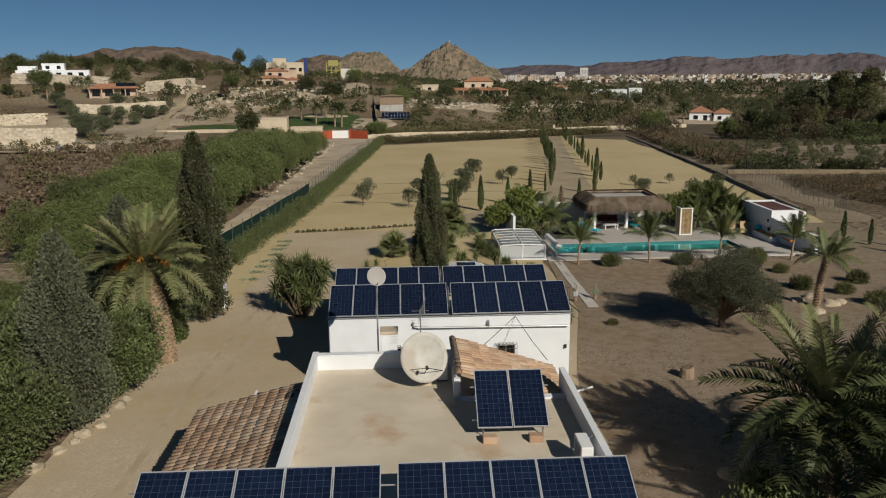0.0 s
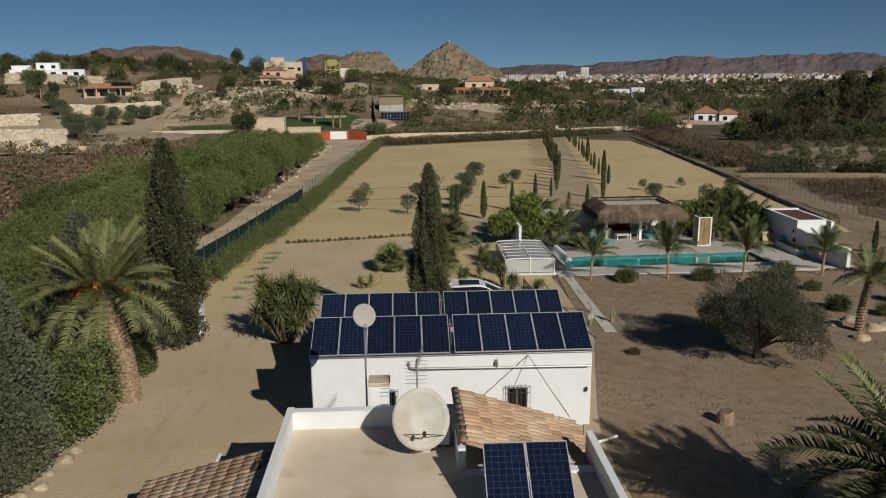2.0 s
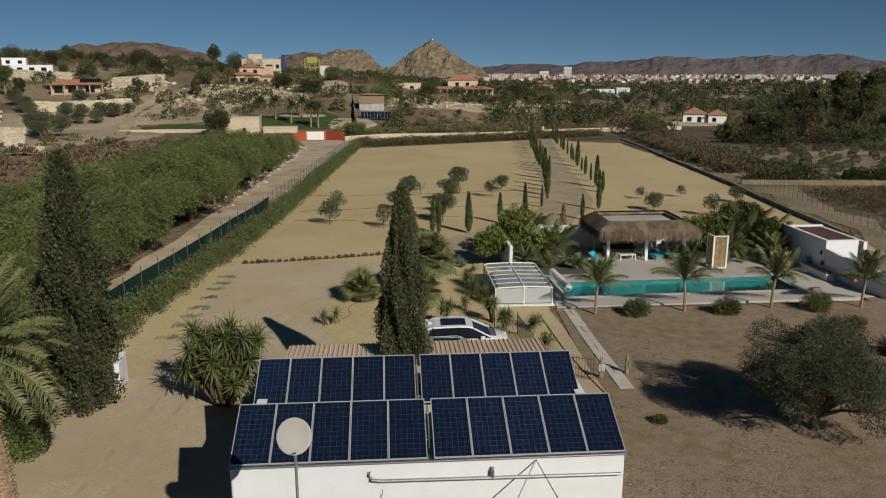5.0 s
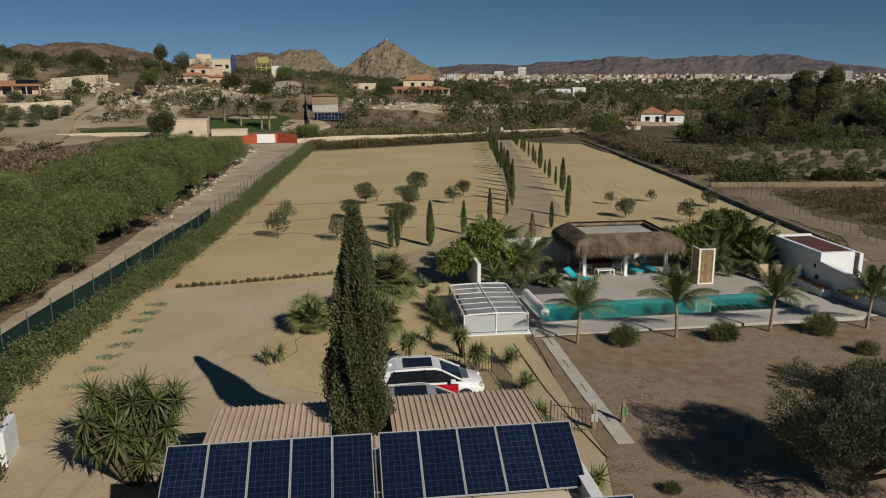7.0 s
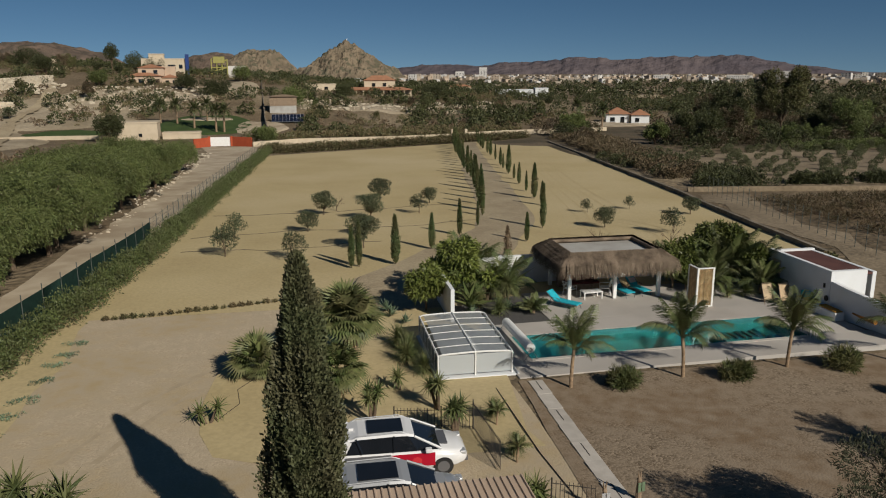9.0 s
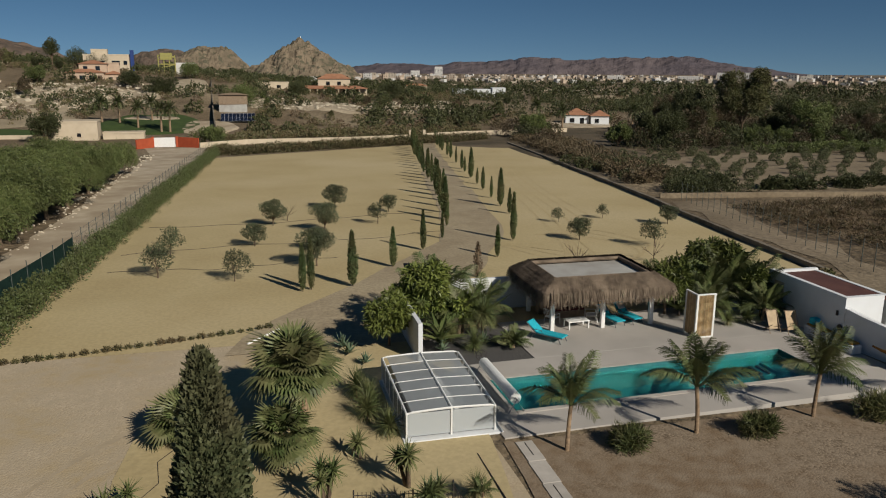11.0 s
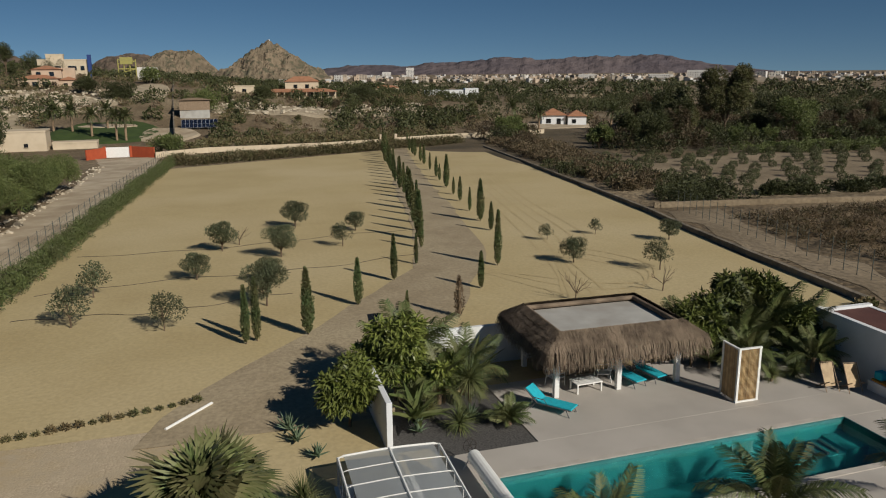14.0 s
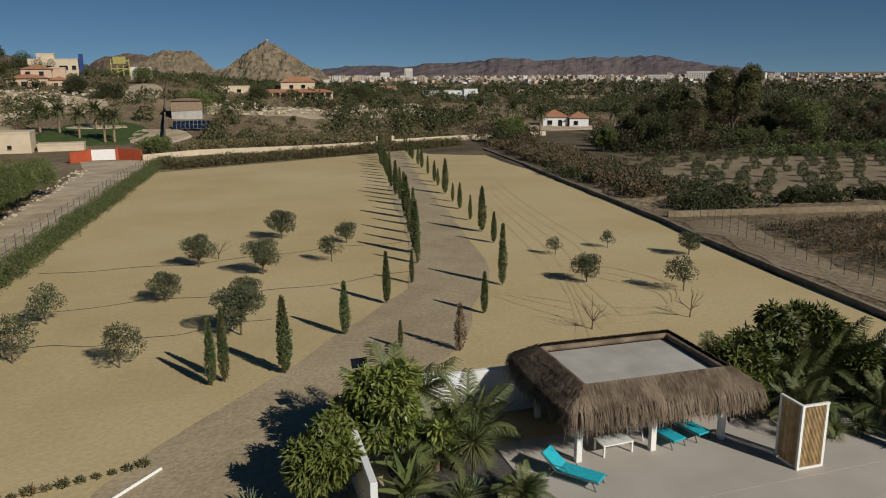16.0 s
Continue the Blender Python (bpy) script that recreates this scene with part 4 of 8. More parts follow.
build_pergola()
w = thing("garden_wall", pose(0, 0, 0), "white rendered garden wall behind the pavilion", "wall", kind="structure")
part("panel", box(11.4, 22.6, 40.3, 40.55, -0.3, 1.9, 0.02), M["white"], w)
bm = bmesh.new()
prof = [(8.6, 1.3), (9.2, 1.55), (10.0, 1.85), (10.8, 2.05), (11.38, 2.0)]
w2 = [[bm.verts.new((x, y, z)) for x, z in [(p[0], p[1]) for p in prof] + [(11.38, -0.3), (8.6, -0.3)]] for y in (40.3, 40.55)]
bm.faces.new(w2[0]), bm.faces.new(w2[1][::-1])
for k in range(len(w2[0])):
    bm.faces.new((w2[0][k], w2[0][(k + 1) % 7], w2[1][(k + 1) % 7], w2[1][k]))
bmesh.ops.recalc_face_normals(bm, faces=bm.faces)
part("curved_panel", bm, M["white"], w)
s = thing("screen_wall", pose(0, 0, 0), "tall narrow white garden wall end", "wall", kind="structure")
part("panel", box(7.5, 7.72, 33.2, 37.6, -0.2, 1.95, 0.015), M["white"], s)
b = thing("planting_bed", PT, "dark gravel planting bed by the terrace", "bed", kind="structure")
part("gravel", box(-2.2, 3.4, 5.25, 10.3, -0.3, 0.06), surf("grey_chips", (0.11, 0.105, 0.10), (0.055, 0.052, 0.05), 14, bump=0.8, bscale=20), b)

def build_shed():
    s = thing("pool_house", pose(0, 0, 0), "low white rendered pool house with a flat brown roof", "pool house")
    part("wall", box(28.9, 29.15, 30.6, 36.6, -0.2, 2.55), M["white"], s)
    part("wall", box(29.152, 32.0, 36.35, 36.6, -0.2, 2.45), M["white"], s)
    part("wall", box(29.152, 31.2, 30.6, 30.85, -0.2, 2.55), M["white"], s)
    part("wall", box(31.75, 32.0, 30.852, 36.348, -0.2, 2.35), M["white"], s)
    part("roof", box(29.152, 31.748, 30.852, 36.348, 2.2, 2.32), surf("brown_roof", (0.12, 0.055, 0.045), (0.09, 0.04, 0.035), 1.2, bump=0.2), s, "dark reddish brown roof sheet")
    part("door", box(28.86, 28.898, 35.2, 36.0, 0.1, 2.05), M["cream"], s)
    part("lamp", box(28.82, 28.898, 31.0, 31.1, 1.5, 1.75), M["darkmetal"], s)
    w = thing("boundary_wall", pose(0, 0, 0), "white terrace wall with curved top and planter niches", "wall", kind="structure")
    bm = bmesh.new()
    prof = [(30.55, 2.0), (29.5, 1.85), (28.0, 1.72), (26.5, 1.65), (24.9, 1.6)]
    ring = [(y, z) for y, z in prof] + [(24.9, -0.3), (30.55, -0.3)]
    f = [[bm.verts.new((x + (30.55 - y) * 0.14, y, z)) for y, z in ring] for x in (28.9, 29.15)]
    bm.faces.new(f[0]), bm.faces.new(f[1][::-1])
    for k in range(7):
        bm.faces.new((f[0][k], f[0][(k + 1) % 7], f[1][(k + 1) % 7], f[1][k]))
    bmesh.ops.recalc_face_normals(bm, faces=bm.faces)
    part("panel", bm, M["white"], w)
    part("bench_planter", box(28.3, 28.88, 29.2, 32.6, 0.1, 0.55, 0.02), M["white"], w)


build_shed()

# outdoor shower
s = thing("outdoor_shower", pose(22.1, 33.05, 0.1), "tall bamboo-slatted outdoor shower screen", "shower")
for x, y in ((0, 0), (1.0, 0.03), (0, 1.0)):
    part("post", box(x - 0.05, x + 0.05, y - 0.05, y + 0.05, 0, 2.3), M["whitepaint"], s)
part("top_rail", box(-0.05, 1.05, -0.05, 0.05, 2.302, 2.36), M["whitepaint"], s)
part("top_rail", box(-0.05, 0.05, 0.052, 1.05, 2.302, 2.36), M["whitepaint"], s)
part("bottom_rail", box(0.052, 0.948, -0.03, 0.03, 0.0, 0.07), M["whitepaint"], s)
me = bpy.data.meshes.new("slat")
bm = tube([(0, 0, 0.08), (0.003, 0.004, 1.2), (0, 0, 2.29)], 0.022, 6)
bm.to_mesh(me)
bm.free()
me.materials.append(M["bamboo"])
for k in range(16):
    link("slat", me, s, m=pose(0.08 + k * 0.056, 0.015, 0))
    link("slat", me, s, m=pose(-0.01, 0.1 + k * 0.055, 0))

# ---------------------------------------------------------------- plants
def unit(v):
    return v / np.maximum(1e-6, np.linalg.norm(v, axis=1, keepdims=True))


def leaf_quads(rs, P, D, L, W):
    """Rhombic leaves from points P along directions D, with lengths and widths."""
    n = len(P)
    D = unit(D)
    S = unit(np.cross(D, unit(rs.normal(size=(n, 3)))))
    L, W = np.broadcast_to(L, n)[:, None], np.broadcast_to(W, n)[:, None]
    mid = P + D * L * 0.45
    V = np.stack((P, mid + S * W, P + D * L, mid - S * W), 1).reshape(-1, 3)
    return V, np.arange(4 * n).reshape(-1, 4)


def join(parts):
    Vs, Fs, o = [], [], 0
    for V, F in parts:
        Vs.append(V)
        Fs.append(F + o)
        o += len(V)
    return np.concatenate(Vs), np.concatenate(Fs)


def cypress_crown(seed, h, r, n, leaf, rag=0.25, low=0.04, power=0.75):
    rs = np.random.RandomState(seed)
    u = rs.rand(n) ** 0.85
    prof = np.sin(np.pi * np.clip(u * 0.93 + 0.07, 0, 1)) ** power * (1 - 0.62 * u)
    prof /= prof.max()
    a = rs.rand(n) * 2 * np.pi
    k1, k2 = rs.rand(2) * 6
    lump = 1 + rag * (np.sin(a * 3 + u * h * 2.1 + k1) * 0.6 + np.sin(a * 8 + u * h * 1.1 + k2) * 0.55)
    rad = r * prof * lump * (0.55 + 0.5 * rs.rand(n) ** 0.5)
    P = np.stack((rad * np.cos(a), rad * np.sin(a), low * h + u * h * (0.97 - low)), 1)
    P += rs.normal(scale=0.05 * r, size=P.shape)
    D = np.stack((np.cos(a) * 0.55, np.sin(a) * 0.55, np.ones(n)), 1) + rs.normal(scale=0.45, size=(n, 3))
    V, F = leaf_quads(rs, P, D, leaf * rs.uniform(0.6, 1.4, n), leaf * 0.28)
    # a darker core keeps the crown from being see-through
    seg, rings = 9, 10
    core = []
    for i in range(rings + 1):
        uu = i / rings
        pr = (math.sin(math.pi * min(1, uu * 0.93 + 0.07)) ** power) * (1 - 0.62 * uu) * r * 0.75
        core += [(pr * math.cos(t), pr * math.sin(t), low * h + uu * h * 0.9) for t in (2 * math.pi * k / seg for k in range(seg))]
    CF = [(i * seg + k, i * seg + (k + 1) % seg, (i + 1) * seg + (k + 1) % seg, (i + 1) * seg + k) for i in range(rings) for k in range(seg)]
    return join([(V, F), (np.array(core), np.array(CF))])


def trunk_bm(h, r, lean=0.0):
    return tube([(0, 0, -0.15), (lean * 0.3, 0, h * 0.35), (lean * 0.7, 0.02, h * 0.7), (lean, 0, h)], r, 8, r * 0.5)


def cypress(m, seed, h, r, n, leaf, label, mat, group="", rag=0.25, low=0.04, power=0.75):
    t = thing("cypress_tree", m, label, "cypress", group)
    part("trunk", trunk_bm(h * 0.5, max(0.03, r * 0.16)), M["bark"], t)
    link("crown", fast_mesh("crown", *cypress_crown(seed, h, r, n, leaf, rag, low, power), mat), t)
    return t


def at(x, y, dz=0.0, rz=0.0, s=1.0):
    return pose(x, y, ground_z(x, y) + dz, 0, 0, rz) @ Matrix.Diagonal((s, s, s, 1))


# the tall cypress behind the house, and those by the drive
cypress(at(-0.35, 10.6), 1, 9.6, 0.82, 80000, 0.105, "tall dark columnar cypress between the carports", M["cypress"], rag=0.34, power=0.55)
cypress(at(-13.1, 11.6), 2, 10.9, 1.0, 44000, 0.15, "tall dark ragged conifer at the drive edge", M["cypress"], rag=0.6, power=0.42)
cypress(at(-14.7, -2.3), 3, 7.9, 1.28, 60000, 0.14, "tall grey-green conifer beside the drive", M["pine"], rag=0.35, power=0.6)
cypress(at(-16.6, 9.6), 4, 7.6, 1.5, 36000, 0.16, "grey-green conifer in the drive hedge", M["pine"], rag=0.4, power=0.6)

# rows of young cypresses along the track and in the field
YOUNG = [cypress(at(2.9, 46.5), 11, 3.2, 0.18, 1700, 0.12, "slim young cypress in the bare field", M["cyp_young"], "young cypresses in the field")]
for s, h, r in ((12, 3.5, 0.18), (13, 3.0, 0.22), (14, 2.5, 0.15)):
    c = cypress(at(2.9 + s, 46.5), s, h, r, 1700, 0.12, "slim young cypress in the bare field", M["cyp_young"], "young cypresses in the field")
    YOUNG.append(c)
YOUNG[1].matrix_basis, YOUNG[2].matrix_basis, YOUNG[3].matrix_basis = at(3.45, 46.8), at(9.58, 51.8), at(17.83, 53.2)
rng = random.Random(5)


def young(x, y, h):
    k = rng.randrange(4)
    copy_thing(YOUNG[k], at(x, y, 0, rng.uniform(0, 360), h / (3.2, 3.5, 3.0, 2.5)[k]))


for x, y, h in ((6.1, 47.0, 3.75), (12.9, 57.0, 3.3), (15.5, 61.3, 2.4), (21.05, 58.95, 4.2), (11.9, 48.8, 1.5)):
    young(x, y, h)
LEFT = ((17.4, 67.0), (18.9, 74.0), (20.8, 84.0), (22.9, 96.0), (24.7, 109.0), (28.4, 134.0), (32.2, 156.0), (35.2, 171.0))
RIGHT = ((23.2, 66.0), (25.3, 72.5), (26.6, 82.0), (28.6, 95.0), (30.6, 108.5), (33.4, 126.0), (36.6, 149.0), (39.8, 169.0))


def along(pts, y):
    for (x0, y0), (x1, y1) in zip(pts, pts[1:]):
        if y0 <= y <= y1:
            return x0 + (x1 - x0) * (y - y0) / (y1 - y0)
    return pts[-1][0]


y = 67.0
while y < 171:
    young(along(LEFT, y) + rng.uniform(-0.3, 0.3), y, rng.uniform(3.0, 4.4))
    y += rng.uniform(3.4, 4.4)
for y, h in ((72.5, 2.7), (77.7, 4.2), (83.8, 2.6), (90.8, 2.9), (96.2, 2.2), (102.6, 4.4), (110.0, 2.4), (114.2, 3.0), (123.3, 2.8), (132.0, 3.4), (137.3, 3.2), (147.0, 3.6), (152.2, 3.3), (160.0, 3.0), (166.5, 3.4)):
    young(along(RIGHT, y), y, h)
for x, y in ((37.0, 24.0), (38.2, 26.5), (36.0, 28.0), (39.0, 22.0), (34.6, 29.5)):
    young(x, y, rng.uniform(1.8, 2.8))
c = cypress(at(14.6, 47.5), 15, 2.5, 0.24, 500, 0.13, "withered brown young cypress beside the track", M["brownscrub"])


def clump_crown(seed, centers, radii, n, leaf, wide=0.42, squash=0.85, up=0.4):
    """Leaves over the shells of several overlapping clumps."""
    rs = np.random.RandomState(seed)
    C, R = np.asarray(centers, float), np.asarray(radii, float)
    pick = rs.choice(len(C), n, p=R ** 2 / np.sum(R ** 2))
    d = unit(rs.normal(size=(n, 3)))
    rad = R[pick] * (0.5 + 0.55 * rs.rand(n) ** 0.45) * (1 + 0.2 * np.sin(d[:, 0] * 7 + pick) * np.sin(d[:, 2] * 6 + 2 * pick))
    P = C[pick] + d * rad[:, None] * (1, 1, squash)
    D = d + rs.normal(scale=0.7, size=(n, 3)) + (0, 0, up)
    return leaf_quads(rs, P, D, leaf * rs.uniform(0.6, 1.4, n), leaf * wide * 0.5)


def limbs_bm(seed, h0, r, tips):
    rs = random.Random(seed)
    bm = tube([(0, 0, -0.2), (0.03, 0.02, h0 * 0.5), (0, 0, h0)], r, 8, r * 0.75)
    for tx, ty, tz in tips:
        add_tube(bm, [(0, 0, h0 * 0.85), (tx * 0.4 + rs.uniform(-0.1, 0.1), ty * 0.4, h0 + (tz - h0) * 0.55), (tx, ty, tz)], r * 0.5, 5, r * 0.12)
    return bm


def bushy_tree(name, m, seed, h0, spread_, height, clumps, n, leaf, mat, label, category, group="", trunk=0.12, squash=0.8, wide=0.42, up=0.4):
    rs = random.Random(seed)
    tips, rad = [], []
    for k in range(clumps):
        a, q = rs.uniform(0, 2 * math.pi), spread_ * math.sqrt(rs.random()) * 0.75
        tips.append((q * math.cos(a), q * math.sin(a), h0 + (height - h0) * (0.3 + 0.55 * rs.random()) * (1 - 0.3 * q / spread_)))
        rad.append(spread_ * rs.uniform(0.28, 0.5) * (12 / max(12, clumps)) ** 0.4)
    t = thing(name, m, label, category, group)
    part("trunk", limbs_bm(seed, h0, trunk, tips), M["bark"], t)
    link("crown", fast_mesh("crown", *clump_crown(seed, tips, rad, n, leaf, squash=squash, wide=wide, up=up), mat), t)
    return t


OL = [bushy_tree("olive_tree", at(-6.4, 52.4), 21, 0.7, 1.2, 2.3, 9, 1500, 0.15, M["olive"], "sparse open young olive tree in the field", "olive tree", "young olives in the field", 0.05),
      bushy_tree("olive_tree", at(8.3, 80.4), 22, 0.6, 1.3, 2.7, 12, 4800, 0.14, M["olive"], "dense rounded young olive tree in the field", "olive tree", "young olives in the field", 0.07)]
for x, y, k, s in ((-6.2, 59.0, 0, 1.0), (-1.35, 50.2, 0, 0.9), (1.65, 71.2, 1, 0.95), (-0.05, 61.7, 1, 0.75), (6.1, 67.25, 1, 1.0), (4.3, 53.5, 1, 1.05), (4.75, 59.3, 1, 0.7), (11.3, 69.8, 0, 0.85), (13.5, 76.8, 1, 0.7), (28.2, 66.4, 0, 0.6), (26.6, 57.9, 1, 0.75), (33.2, 67.4, 0, 0.6), (37.7, 62.9, 1, 0.7), (31.3, 53.8, 0, 0.95)):
    copy_thing(OL[k], at(x, y, 0, rng.uniform(0, 360), s))


def bare_tree(m, seed, label):
    rs = random.Random(seed)
    bm = tube([(0, 0, -0.1), (0.05, 0, 0.5)], 0.05, 6, 0.04)
    for k in range(9):
        a, q = rs.uniform(0, 6.28), rs.uniform(0.5, 1.0)
        e = Vector((q * math.cos(a), q * math.sin(a), rs.uniform(0.8, 1.5)))
        add_tube(bm, [(0.05, 0, 0.45), e * 0.55 + Vector((0, 0, 0.3)), e], 0.022, 4, 0.006)
        for j in range(2):
            add_tube(bm, [e * 0.6 + Vector((0, 0, 0.25)), e * 0.9 + Vector((rs.uniform(-0.3, 0.3), rs.uniform(-0.3, 0.3), 0.35))], 0.01, 4, 0.004)
    o = part("bare_tree", bm, M["bark"], m=m)
    tagged(o, label, "tree", "leafless saplings")


bare_tree(at(28.4, 48.8), 1, "leafless grey sapling in the field")
bare_tree(at(22.3, 48.6), 2, "leafless grey sapling near the pavilion")
bare_tree(at(3.0, 73.5), 3, "leafless grey sapling among olives")

# large olive and pepper trees
bushy_tree("olive_tree", at(15.3, 8.0), 31, 0.6, 3.3, 4.7, 34, 90000, 0.10, M["bigolive"], "large spreading grey-green olive tree on gravel", "olive tree", trunk=0.22, squash=0.8, wide=0.3)
PEP = [bushy_tree("pepper_tree", at(-21.0, 40.0), 41 + k, 1.2, 3.5, 5.6, 26, 26000, 0.24, M["pepper"], "dense drooping dark green pepper tree", "tree", "tree belt beside the lane", 0.2, 1.05, 0.22, -0.9) for k in range(2)]
PEP[1].matrix_basis = at(-21.2, 45.0)
y = 50.0
while y < 118:
    for off in (0, -4.2, -8.5):
        copy_thing(PEP[rng.randrange(2)], at(-20.6 + (y - 40) * 0.012 + off + rng.uniform(-0.7, 0.7), y + rng.uniform(-1.5, 1.5), 0, rng.uniform(0, 360), rng.uniform(0.72, 1.25)))
    y += 5.2
for x, y, s in ((-25.5, 42, 1.05), (-25, 36, 1.0), (-21.2, 34.0, 0.95), (-21.4, 28.5, 0.9), (-26, 30, 1.0), (-20.4, 23.0, 0.85), (-25.5, 24.0, 0.95), (-19.4, 17.5, 0.75), (-23.4, 17.5, 0.85), (-30, 38, 1.0), (-30, 46, 1.0), (-29.5, 27, 0.9), (-18.6, 12.8, 0.62), (-21.5, 10, 0.7)):
    copy_thing(PEP[rng.randrange(2)], at(x, y, 0, rng.uniform(0, 360), s))

# clipped green hedges by the drive
def shrub_mass(name, m, seed, pts, radii, n, leaf, mat, label, category, group="", kind="", wide=0.42, squash=0.9):
    ob = link(name, fast_mesh(name, *clump_crown(seed, pts, radii, n, leaf, wide=wide, squash=squash), mat), m=m)
    return tagged(ob, label, category, group, kind)


for i, (x, y, r, h) in enumerate(((-14.0, 0.9, 1.7, 4.1), (-15.6, -5.6, 2.0, 3.6), (-17.5, 1.5, 2.2, 4.2), (-14.9, 8.6, 1.3, 2.8), (-16.9, -1.0, 2.0, 4.4), (-16.0, 5.2, 1.5, 2.6), (-18.5, -3.5, 1.8, 3.0), (-14.4, 8.4, 1.1, 1.7))):
    rs = random.Random(60 + i)
    pts = [(rs.uniform(-0.5, 0.5) * r, rs.uniform(-0.5, 0.5) * r, rs.uniform(0.25, 0.78) * h) for _ in range(12)]
    shrub_mass("shrub", at(x, y), 60 + i, pts, [r * rs.uniform(0.5, 0.75) for _ in pts], 14000, 0.16, M["hedge"], "dense rounded green shrub at the drive edge", "shrub", "shrubs at the drive edge")

# hedge inside the fence, one long mass
FENCE = ((-60, -19.6), (10, -18.2), (28.4, -16.3), (34, -15.5), (42, -14.5), (54, -13.4), (83, -12.2), (128, -9.8), (160, -8.0))


def fence_x(y):
    return along(tuple((x, yy) for yy, x in FENCE), y)


hp, hr = [], []
rs = random.Random(70)
for k in range(1100):
    y = 14 + (k / 1100) * 142
    x = fence_x(y) + rs.uniform(0.7, 2.2)
    hp.append((x, y, base_z(y) + rs.uniform(0.3, 1.0)))
    hr.append(rs.uniform(0.4, 0.75))
shrub_mass("fence_hedge", pose(0, 0, 0), 71, hp, hr, 130000, 0.155, M["hedge"], "long loose green hedge inside the mesh fence", "hedge", kind="stuff")
hp, hr = [], []
for k in range(420):
    t = k / 420
    x, y = -8 + 62 * t, 143 + 29 * t
    hp.append((x, y + rs.uniform(0.5, 5.5), base_z(y) + rs.uniform(0.3, 1.0)))
    hr.append(rs.uniform(0.5, 1.1))
shrub_mass("far_hedge", pose(0, 0, 0), 72, hp, hr, 40000, 0.35, M["scrubleaf"], "green shrub border at the far field edge", "hedge", kind="stuff")

# green mesh fence
f = thing("fence", pose(0, 0, 0), "dark green mesh fence on thin metal posts", "fence")
POST = bpy.data.meshes.new("post")
bm = tube([(0, 0, -0.2), (0, 0, 2.1)], 0.03, 6)
bm.to_mesh(POST)
bm.free()
POST.materials.append(M["fencemetal"])
y = -12.0
while y < 158:
    link("post", POST, f, m=pose(fence_x(y), y, base_z(y)))
    y += 2.4
bm = bmesh.new()
prev = None
y = -12.0
while y <= 62:
    x = fence_x(y)
    cur = [bm.verts.new((x, y, base_z(y) + z)) for z in (0.05, 1.75)]
    if prev:
        bm.faces.new((prev[0], cur[0], cur[1], prev[1]))
    prev = cur
    y += 2.4
bmesh.ops.solidify(bm, geom=list(bm.faces), thickness=0.02)
part("shade_net", bm, M["greennet"], f, "dark green shade netting")
bm = bmesh.new()
for z in (0.15, 0.6, 1.1, 1.55, 1.95):
    add_tube(bm, [(fence_x(y), y, base_z(y) + z) for y in np.linspace(60, 158, 30)], 0.012, 4)
y = 61.0
while y < 120:
    add_tube(bm, [(fence_x(y), y, base_z(y) + 0.1), (fence_x(y), y, base_z(y) + 1.95)], 0.007, 3)
    y += 0.45
part("wire_mesh", bm, M["fencemetal"], f)

# ---------------------------------------------------------------- palms
def frond_mesh(name, seed, L, droop, pairs, leaflet, mat, width=0.02, vee=0.5, hang=0.35):
    """One feather frond along +x: an arching rib with two ranks of leaflets."""
    rs = np.random.RandomState(seed)
    t = np.linspace(0, 1, 9)
    rib = np.stack((L * t * (1 - 0.12 * droop * t), 0 * t, L * (0.32 * t - droop * t ** 2.2)), 1)
    V, F = [], []
    for i in range(8):
        w0, w1 = 0.045 * (1 - t[i]) + 0.008, 0.045 * (1 - t[i + 1]) + 0.008
        n = len(V)
        V += [rib[i] + (0, w0, 0), rib[i] - (0, w0, 0), rib[i + 1] - (0, w1, 0), rib[i + 1] + (0, w1, 0)]
        F.append((n, n + 1, n + 2, n + 3))
    q = np.linspace(0.14, 0.99, pairs)
    P = np.stack([np.interp(q, t, rib[:, k]) for k in range(3)], 1)
    T = np.stack([np.gradient(np.interp(q, t, rib[:, k])) for k in range(3)], 1)
    T = unit(T)
    ll = leaflet * (0.45 + 0.75 * np.sin(np.pi * np.clip(q, 0, 1) ** 0.8)) * rs.uniform(0.85, 1.15, pairs)
    for side in (-1, 1):
        D = T * 0.75 + np.array((0, side * 1.0, vee)) * rs.uniform(0.8, 1.2, (pairs, 1)) + rs.normal(scale=0.1, size=(pairs, 3))
        D = unit(D)
        for k in range(pairs):
            n = len(V)
            a = P[k]
            b = a + D[k] * ll[k] * 0.55
            c = b + (D[k] - (0, 0, hang * 1.6)) * ll[k] * 0.5
            s = T[k] * width
            V += [a + s, a - s, b - s, b + s, c - s * 0.2, c + s * 0.2]
            F += [(n, n + 1, n + 2, n + 3), (n + 3, n + 2, n + 4, n + 5)]
    return fast_mesh(name, np.array(V), np.array(F), mat)


M["queenleaf"] = leaf_mat("queen_leaflet", (0.058, 0.088, 0.028), (0.125, 0.155, 0.055), (0.13, 0.135, 0.055), 0.5)
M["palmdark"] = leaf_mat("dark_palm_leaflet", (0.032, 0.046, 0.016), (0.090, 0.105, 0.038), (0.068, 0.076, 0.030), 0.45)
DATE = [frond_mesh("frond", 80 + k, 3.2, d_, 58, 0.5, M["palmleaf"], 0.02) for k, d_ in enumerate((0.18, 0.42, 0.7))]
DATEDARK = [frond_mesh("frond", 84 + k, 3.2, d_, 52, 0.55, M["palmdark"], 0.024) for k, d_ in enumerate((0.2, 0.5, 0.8))]
